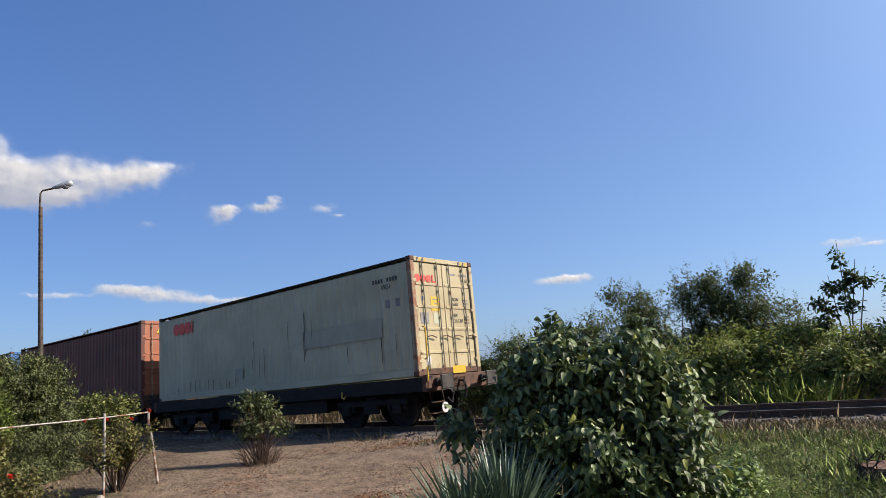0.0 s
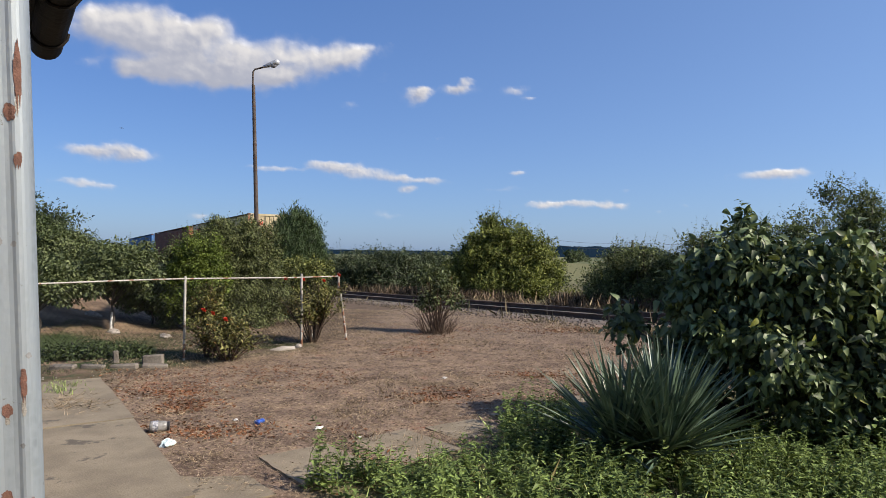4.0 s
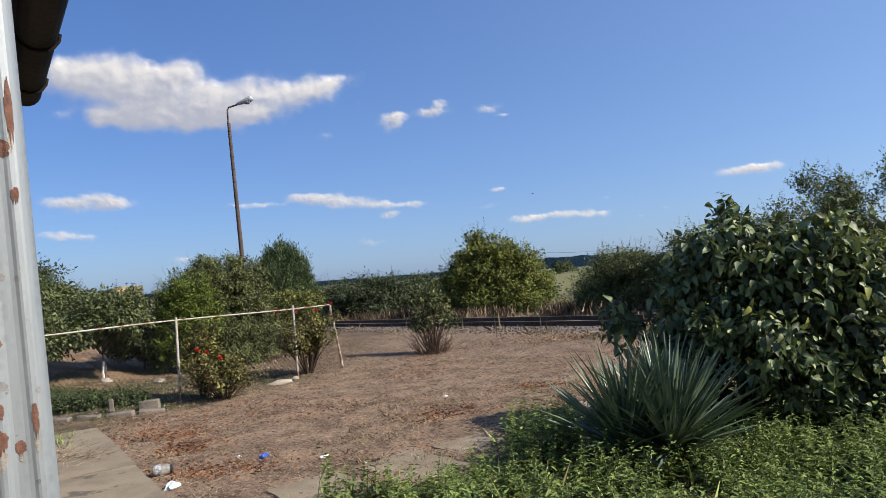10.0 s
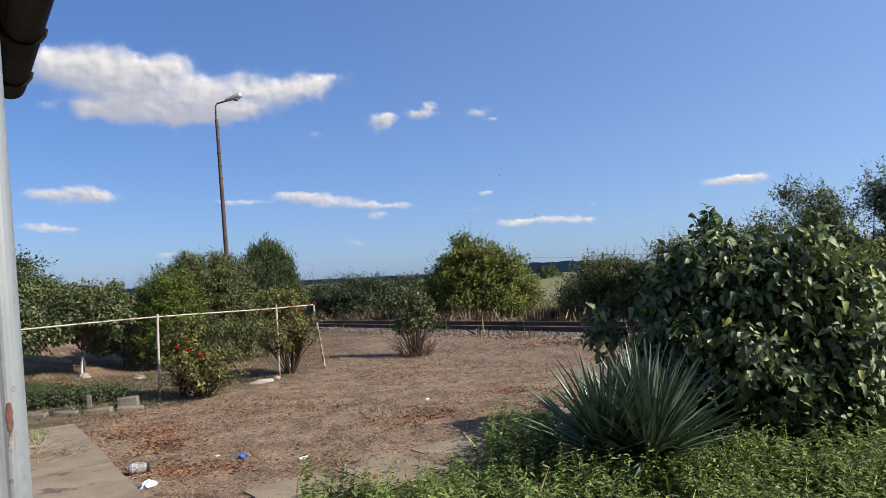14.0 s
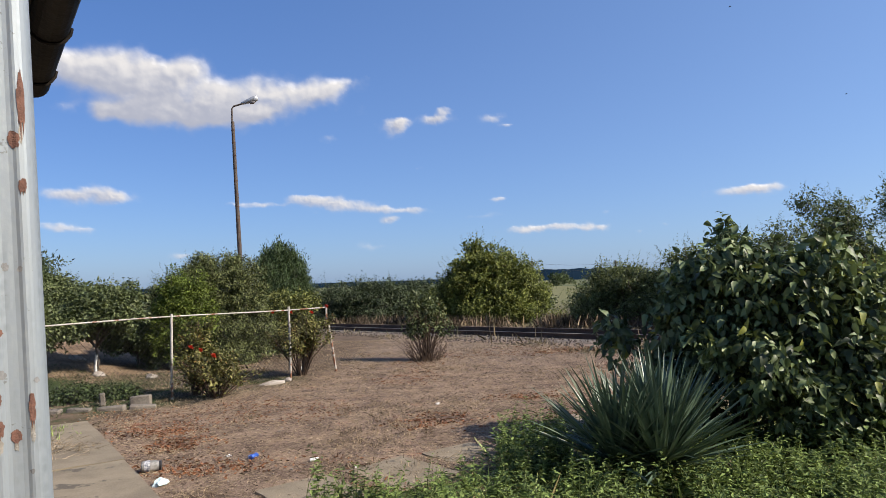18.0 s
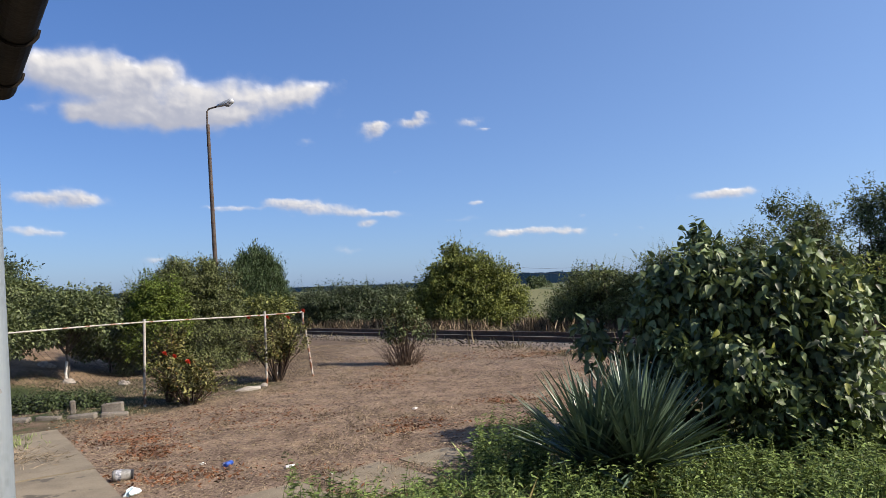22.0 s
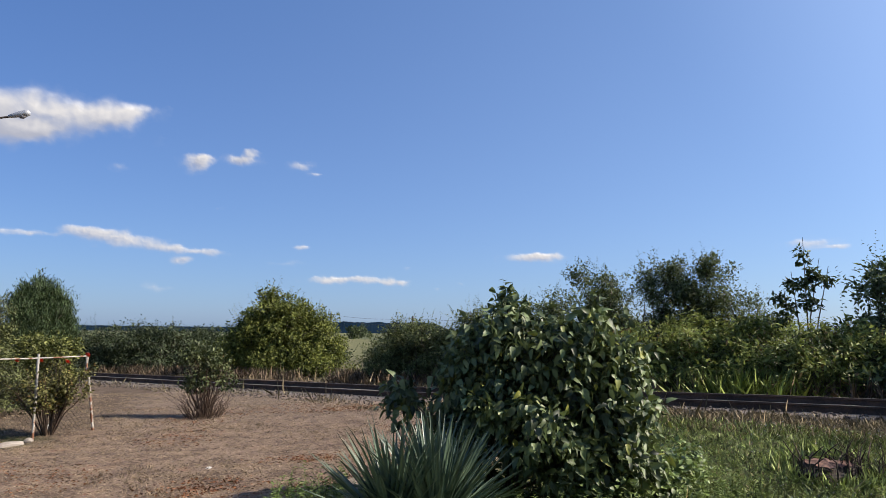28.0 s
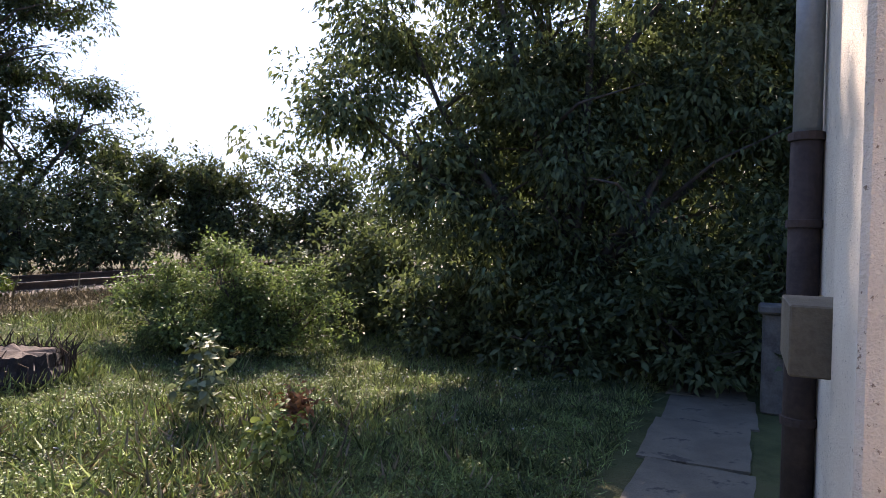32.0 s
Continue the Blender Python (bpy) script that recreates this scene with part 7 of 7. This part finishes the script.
    blades("tall_grass", rough, 0.19, 0.004, 0.5, GRASS, "long rough grass round the saplings", 6, 0.07)
    blades("tall_dry_grass", rough[::2], 0.2, 0.003, 0.5, STRAW, "long dry grass stalks round the saplings", 5, 0.08)
    worn = np.array([(4.45 + rng.normal() * 0.36, -0.03 + rng.normal() * 0.24, 0.004) for _ in range(900)])
    blades("worn_straw", worn, 0.09, 0.004, 0.06, STRAW, "flattened dry straw on a worn patch of lawn", 4, 0.06, 0.05)
    tuft = np.array([(x0 + rng.normal() * 0.16, y0 + rng.normal() * 0.16, gz(x0, y0)) for x0, y0, m in ((11.0, 2.5, 60),) for _ in range(m)])
    blades("sage_tuft", tuft, 0.42, 0.003, 0.62, LEAF_PALE, "grey-green grass tufts beside the railway", 6, 0.08)
    rim = []
    for _ in range(2600):
        s, p = rng.uniform(-22, -6), rng.uniform(-3.7, -2.6) - (0.0 if rng.random() < 0.7 else 0.3)
        if noise.noise(Vector((s * 0.7, p, 9))) > -0.1 and p < -2.25 - 0.6 * step(-s, 7, 11):
            q = on_track(s, p)
            rim.append((q.x, q.y, gz(q.x, q.y)))
    blades("rim_grass", np.array(rim), 0.1, 0.006, 0.5, LEAF_BRIGHT, "fresh green grass at the edge of the lawn", 5, 0.06)
    # tall dry grass on both sides of the track
    rows = []
    for _ in range(12000):
        s = rng.uniform(-32, 22)
        p = rng.uniform(1.7, 4.2) if rng.random() < 0.5 else rng.uniform(-2.5, -1.4)
        if p < 0 and rng.random() < (0.55 if s > -6 else 0.2):
            continue
        if rng.random() < 0.12 + 0.8 * noise.noise(Vector((s * 0.5, p, 2))):
            q = on_track(s, p)
            rows.append((q.x, q.y, gz(q.x, q.y)))
    blades("verge_grass", np.array(rows), 0.17, 0.0018, 0.5, STRAW_GREY, "tall dry verge grass along the railway", 10, 0.16)
    rows = [q for q in rows if rng.random() < 0.3]
    blades("verge_stalks", np.array(rows), 0.42, 0.002, 0.75, STRAW_GREY, "single tall dry stalks beside the railway", 1, 0.2)
    rows = []
    for _ in range(2600):
        s, p = rng.uniform(-14, 26), rng.uniform(2.4, 7.0)
        if noise.noise(Vector((s * 0.4, p * 0.4, 12))) > -0.2:
            q = on_track(s, p)
            rows.append((q.x, q.y, gz(q.x, q.y)))
    blades("brown_grass", np.array(rows), 0.42, 0.006, 0.7, DEAD_GRASS, "knee-high brown dead grass beyond the railway", 8, 0.2)
    pts = scatter(9000, lambda x, y: -3.0 < side_of(x, y)[0] < -1.35 and side_of(x, y)[2] < 10, 1.2, 19, -7, 13, 6.0, 0.8)
    blades("tan_grass", pts, 0.11, 0.003, 0.45, STRAW_GREY, "short sun-bleached grass beside the railway", 5, 0.07)
    # orchard grass behind the fence
    pts = scatter(1700, lambda x, y: x < -2.6 and y < 12.4 and (x + 2.46) * 0.82 - (y - 11.93) * 0.57 < -0.15 and x + 0.25 * y > -4.6 and noise.noise(Vector((x * 0.5, y * 0.5, 5))) > -0.15, -9, -2.5, 6, 17, 9.0, 0.5)
    blades("orchard_grass", pts, 0.045, 0.005, 0.55, LEAF_DARK, "patchy orchard grass behind the fence", 5, 0.06)


DARK_BIT = leaf_material("dark_bit", (0.025, 0.017, 0.013), (0.09, 0.06, 0.042), 0.1)
REED = leaf_material("reed", (0.09, 0.14, 0.025), (0.26, 0.33, 0.085), 0.45)
DEAD_GRASS = leaf_material("dead_grass", (0.06, 0.042, 0.03), (0.17, 0.125, 0.085), 0.25, 0.7, 0.2)
STRAW_GREY = leaf_material("straw_grey", (0.0936, 0.0756, 0.0432), (0.259, 0.209, 0.13), 0.25, 0.7, 0.2)
build_cover()


# ---- distance ----
def build_far():
    r = random.Random(3)
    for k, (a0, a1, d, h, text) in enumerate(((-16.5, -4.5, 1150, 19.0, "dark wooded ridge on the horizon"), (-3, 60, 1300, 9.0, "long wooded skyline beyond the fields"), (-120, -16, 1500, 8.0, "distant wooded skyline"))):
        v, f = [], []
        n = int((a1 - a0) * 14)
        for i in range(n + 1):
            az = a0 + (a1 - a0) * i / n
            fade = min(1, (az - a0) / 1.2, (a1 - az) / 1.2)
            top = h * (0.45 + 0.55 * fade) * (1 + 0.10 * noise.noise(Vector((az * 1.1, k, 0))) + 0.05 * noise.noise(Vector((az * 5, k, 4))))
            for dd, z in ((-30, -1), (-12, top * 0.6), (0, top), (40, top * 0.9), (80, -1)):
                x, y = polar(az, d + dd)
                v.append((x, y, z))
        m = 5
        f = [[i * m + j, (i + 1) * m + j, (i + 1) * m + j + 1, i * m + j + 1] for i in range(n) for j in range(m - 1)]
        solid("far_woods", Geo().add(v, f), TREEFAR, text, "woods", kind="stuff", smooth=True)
    hedge("field_tree", [(-8.3, 160, 5, 3.4), (-9.2, 210, 6, 3.2)], "small round tree out in the fields", LEAF_DARK, 0.5, 0.25, per=16, dens=5, size=0.7, seed=151, group="field trees", category="tree")
    wood = surface("pole_wood", (0.05, 0.045, 0.04), (0.12, 0.1, 0.09), 0.9)
    line = []
    for k, (az, d, top) in enumerate(((-6.46, 150, 6.0), (-13.5, 130, 5.2), (-26, 120, 5.2))):
        x, y = polar(az, d)
        t = thing("power_pole", on(x, y), "far wooden power pole", "power pole", "power line poles")
        part("pole", Geo().tube([(0, 0, -1), (0, 0, top)], 0.2, 6), wood, t)
        part("crossarm", Geo().box((1.6, 0.1, 0.1), (0, 0, top - 0.5)), wood, t)
        line.append(Vector((x, y, gz(x, y) + top - 0.45)))
    for k, dz in enumerate((0.0, -1.1)):
        g = Geo()
        for a, b in zip(line, line[1:]):
            g.tube([a.lerp(b, q) + Vector((0, 0, dz - 0.5 * 4 * q * (1 - q))) for q in (0, 0.25, 0.5, 0.75, 1)], 0.02, 4, False)
        solid("power_wire", g, wood, "thin overhead power wire", "wire", "power wires")


build_far()


# ---- clouds ----
def cloud_material():
    """White glowing vapour: clear where thin, painted dimmer where other vapour stands before the sun."""
    m, n, l, b = shader("cloud")
    co = n.new("ShaderNodeTexCoord").outputs["Object"]
    thick, lit = n.new("ShaderNodeAttribute"), n.new("ShaderNodeAttribute")
    thick.attribute_name, lit.attribute_name = "thick", "lit"
    k = n.new("ShaderNodeMath")
    k.operation = "MULTIPLY_ADD"
    l.new(noise_node(n, l, co, 0.014, 5, 0.5), k.inputs[0])
    k.inputs[1].default_value = 0.5
    j = n.new("ShaderNodeMath")
    j.operation = "ADD"
    l.new(thick.outputs["Fac"], j.inputs[0])
    j.inputs[1].default_value = -0.25
    l.new(j.outputs[0], k.inputs[2])
    fac = ramp_fac(n, l, k.outputs[0], 0.0, 0.95)
    tone = n.new("ShaderNodeMath")
    tone.operation = "MULTIPLY_ADD"
    l.new(noise_node(n, l, co, 0.008, 4, 0.5), tone.inputs[0])
    tone.inputs[1].default_value = 0.3
    l.new(lit.outputs["Fac"], tone.inputs[2])
    shade = mix(n, l, ramp_fac(n, l, tone.outputs[0], 0.35, 1.15), (0.52, 0.57, 0.70), (0.98, 0.99, 1.0))
    glow = n.new("ShaderNodeEmission")
    l.new(shade, glow.inputs["Color"])
    power = n.new("ShaderNodeMapRange")
    for name, value in (("From Min", 0.9), ("From Max", 1.6), ("To Min", 0.5), ("To Max", 1.0)):
        power.inputs[name].default_value = value
    l.new(lit.outputs["Fac"], power.inputs["Value"])
    l.new(power.outputs[0], glow.inputs["Strength"])
    clear = n.new("ShaderNodeBsdfTransparent")
    s = n.new("ShaderNodeMixShader")
    l.new(fac, s.inputs[0])
    l.new(clear.outputs[0], s.inputs[1])
    l.new(glow.outputs[0], s.inputs[2])
    l.new(s.outputs[0], n["Material Output"].inputs["Surface"])
    n.remove(b)
    return m


CLOUD = cloud_material()


def build_cloud(lobes, seed, label="small white fair-weather cloud in a blue sky", dense=1.0, bias=0.0):
    """One far cloud of soft lobes: degrees left of ahead, degrees up, half width, half height."""
    D, s = 3000, 0.12
    lobes = np.array(lobes)
    wide = len(lobes) > 7
    a0, a1 = (lobes[:, 0] - lobes[:, 2] * 1.7).min() - 0.5, (lobes[:, 0] + lobes[:, 2] * 1.7).max() + 0.5
    e0, e1 = (lobes[:, 1] - lobes[:, 3] * 1.7).min() - 0.4, (lobes[:, 1] + lobes[:, 3] * 1.7).max() + 0.4
    az, el = np.meshgrid(np.arange(a0, a1, s), np.arange(e0, e1, s))
    ne, na = az.shape
    fine = 0.34 if wide else 0.75
    warp = np.array([[(noise.fractal(Vector((u * fine, v * fine * 1.3, seed * 5)), 1.1, 2.1, 5), noise.fractal(Vector((u * fine + 9, v * fine * 1.3 + 3, seed * 5)), 1.1, 2.1, 5), noise.fractal(Vector((u * fine * 1.6, v * fine * 2.0, seed * 5 + 2)), 1.0, 2.1, 5)) for u, v in zip(ra, re)] for ra, re in zip(az, el)])
    size = 0.9 if wide else 0.35
    u, v = az + size * warp[..., 0], el + 0.6 * size * warp[..., 1]
    thick = np.zeros(az.shape)
    for la, le, ra, re in lobes:
        below = np.where(v < le, 1.3, 0.9)
        thick = thick + np.exp(-1.35 * (((u - la) / ra) ** 2 + ((v - le) / (re * below)) ** 2)) * 0.75
    puff = 1 - np.abs(warp[..., 2]) * 1.5
    thick = np.minimum(thick, 1.2) * dense * (0.8 + 0.2 * puff) + 0.1 * warp[..., 0] * dense
    thick *= np.clip(thick * 3, 0, 1)
    # shading painted into the glow: slopes that face the sun, up and to the right, are bright; vapour before the sun
    # dims
    high_field = np.sqrt(np.clip(thick, 0, 1.3)) + 0.28 * puff
    reach = max(1, round((0.34 if wide else 0.13) / s))
    ahead = [np.zeros(az.shape) for _ in range(6)]
    near = high_field.copy()
    near[:ne - reach, reach:] = high_field[reach:, :na - reach]
    for k in range(1, 7):
        d = k * reach
        if d < min(ne, na):
            ahead[k - 1][:ne - d, d:] = np.clip(thick[d:, :na - d], 0, 1)
    lit = 0.84 + bias + 0.5 * (high_field - near) - 0.55 * sum(ahead) / 6
    idx, vs, fs, at, high = {}, [], [], [], []
    for j in range(ne - 1):
        for i in range(na - 1):
            if thick[j:j + 2, i:i + 2].max() <= 0.02:
                continue
            face = []
            for jj, ii in ((j, i), (j, i + 1), (j + 1, i + 1), (j + 1, i)):
                if (jj, ii) not in idx:
                    idx[jj, ii] = len(vs)
                    a, e, t = radians(az[jj, ii]), radians(el[jj, ii]), float(thick[jj, ii])
                    d = D - 45 * t
                    vs.append((-math.sin(a) * math.cos(e) * d, math.cos(a) * math.cos(e) * d, math.sin(e) * d))
                    at.append(t)
                    high.append(lit[jj, ii])
                face.append(idx[jj, ii])
            fs.append(face)
    me = Geo().add(vs, fs).mesh("cloud", True)
    me.attributes.new("thick", "FLOAT", "POINT").data.foreach_set("value", np.array(at, np.float32))
    me.attributes.new("lit", "FLOAT", "POINT").data.foreach_set("value", np.array(high, np.float32))
    me.materials.append(CLOUD)
    tagged(new("cloud", me), label, "cloud", "fair-weather clouds")


build_cloud([(30.9, 17.1, 2.0, 1.3), (28.9, 17.6, 3.0, 1.4), (26.2, 17.7, 3.2, 1.4), (23.3, 17.8, 2.5, 1.0), (25.3, 15.9, 4.5, 1.6), (28.3, 14.1, 1.7, 0.6), (25.8, 14.3, 3.0, 0.9), (23.2, 14.7, 3.5, 1.1), (20.5, 16.2, 2.2, 1.4), (19.6, 14.7, 3.0, 1.0), (17.2, 16.4, 2.4, 1.6), (16.8, 14.8, 2.0, 0.8), (14.3, 16.4, 2.3, 1.3), (11.9, 16.7, 1.9, 1.2), (10.2, 17.3, 1.6, 0.9)], 1, "large white cumulus cloud with a grey base")
build_cloud([(5.3, 13.9, 1.3, 0.7), (4.5, 14.1, 0.7, 0.5)], 2)
build_cloud([(0.9, 14.9, 0.9, 0.5), (1.7, 14.3, 1.3, 0.35)], 3)
build_cloud([(-3.4, 14.2, 1.1, 0.4), (-4.7, 13.5, 0.7, 0.15)], 4, dense=0.8)
build_cloud([(13.6, 7.6, 1.5, 0.4), (11.6, 7.5, 2.0, 0.5), (9.2, 7.1, 2.5, 0.5), (6.7, 6.7, 2.2, 0.35), (4.2, 6.5, 1.7, 0.3), (17.4, 7.2, 2.5, 0.2), (6.0, 5.8, 1.0, 0.35)], 5, "long flat white cloud low in the sky", 0.85)
build_cloud([(-3.7, 7.3, 1.0, 0.25)], 6, dense=0.8)
build_cloud([(-6.1, 4.5, 2.2, 0.3), (-9.0, 4.6, 3.0, 0.35), (-11.8, 4.4, 1.7, 0.25)], 7, "long flat white cloud low in the sky", 0.8)
build_cloud([(-23.3, 6.7, 2.2, 0.4), (-25.1, 6.7, 1.5, 0.35)], 8, dense=0.9)
build_cloud([(29.3, 7.9, 2.0, 0.8), (31.5, 7.7, 2.0, 0.5), (27.9, 7.7, 1.2, 0.5)], 9, dense=0.85)
build_cloud([(32.4, 5.3, 1.5, 0.3), (30.7, 5.1, 1.7, 0.25)], 10, dense=0.7)
build_cloud([(23.1, 3.0, 1.1, 0.25)], 11, dense=0.7)
build_cloud([(-45.6, 7.2, 2.0, 0.4), (-47.6, 6.8, 1.3, 0.2)], 12, dense=0.8)
build_cloud([(-61.4, 17.3, 2.0, 0.8), (-63.7, 18.5, 1.9, 1.3), (-65.4, 18.2, 1.8, 1.2), (-62.4, 15.6, 1.8, 0.9), (-64.9, 16.8, 2.5, 0.8), (-68.9, 20.1, 1.9, 1.5), (-67.4, 18.3, 1.8, 1.3), (-70.8, 20.6, 1.6, 1.0), (-69.3, 16.8, 1.8, 0.4), (-67.1, 13.8, 1.8, 0.4), (-74.1, 20.6, 1.9, 0.9), (-76.3, 20.1, 2.2, 0.9), (-78.0, 19.7, 1.7, 0.7)], 13, "bright white cumulus cloud near the sun", 1.45, 0.5)
build_cloud([(-74.6, 23.7, 1.4, 0.4)], 14, dense=0.9, bias=0.5)
build_cloud([(-82.2, 22.7, 1.7, 0.8), (-81.6, 23.6, 1.0, 0.4), (-84.8, 22.6, 2.0, 1.0)], 15, dense=1.4, bias=0.6)
build_cloud([(-87.8, 22.4, 2.2, 1.3)], 16, dense=1.4, bias=0.6)
WISP = "thin veil of cloud in a blue sky"
for k, spot in enumerate(((11.0, 12.8, 1.0, 0.4), (31.3, 14.3, 1.2, 0.4), (3.1, 10.1, 0.6, 0.25), (-13.0, 5.7, 0.6, 0.25), (-15.7, 3.8, 0.7, 0.2), (-2.5, 5.8, 2.0, 0.25), (7.3, 3.5, 2.5, 0.4), (-17.7, 4.4, 0.5, 0.2))):
    build_cloud([spot], 20 + k, WISP, 0.42)
build_cloud([(-96.3, 8.2, 4.5, 1.0), (-100.9, 8.2, 4.5, 1.3), (-94.4, 8.8, 2.5, 0.5)], 30, "broad thin white cloud near the sun", 0.5, 0.6)


# ---- two swallows high over the yard ----
BIRDS = []


def build_bird(path):
    t = thing("swallow", Matrix.Translation(path[0][1]), "small dark swallow gliding in the sky", "bird", "swallows")
    dark = surface("bird_dark", (0.01, 0.01, 0.012), (0.035, 0.035, 0.04), 0.7, scale=20)
    part("body", Geo().tube([(-0.09, 0, 0), (-0.05, 0, 0), (0.02, 0, 0.005), (0.07, 0, 0.005), (0.1, 0, 0)], [0.006, 0.022, 0.027, 0.02, 0.004], 8), dark, t)
    for side in (1, -1):
        v = [(0.04, side * 0.02, 0.012), (0.05, side * 0.09, 0.03), (-0.05, side * 0.2, 0.02), (-0.01, side * 0.09, 0.026), (-0.02, side * 0.02, 0.01)]
        v += [(x, y, z - 0.006) for x, y, z in v]
        part("wing", Geo().add(v, [[0, 1, 3, 4], [1, 2, 3], [9, 8, 6, 5], [8, 7, 6], [0, 5, 6, 1], [1, 6, 7, 2], [2, 7, 8, 3], [3, 8, 9, 4]]), dark, t)
    part("tail", Geo().add([(-0.08, 0, 0.004), (-0.17, 0.035, 0.0), (-0.12, 0, 0.002), (-0.17, -0.035, 0.0), (-0.08, 0, -0.004), (-0.17, 0.035, -0.004), (-0.12, 0, -0.004), (-0.17, -0.035, -0.004)], [[0, 1, 2], [0, 2, 3], [6, 5, 4], [7, 6, 4]]), dark, t)
    BIRDS.append((t, path))


build_bird([(0, (-60, 40, 25)), (4, (-30, 54, 12)), (6, (-14, 58.4, 9.2)), (8, (2.4, 59.9, 9.4)), (13, (8.3, 59.4, 6.7)), (17, (11.9, 58.8, 14.5)), (18, (23.9, 55, 24.3)), (19, (38, 47, 40)), (22, (50, 20, 70)), (32, (30, -50, 80))])
build_bird([(0, (-75, 20, 22)), (4, (-48, 38, 10)), (6, (-31.4, 51.1, 6.0)), (8, (-2.3, 60, 3.5)), (13, (5.2, 59.7, 9.2)), (17, (10.7, 59, 13.3)), (18, (31, 51.4, 15.4)), (19, (50, 38, 28)), (22, (60, 15, 75)), (32, (45, -50, 85))])


motions()
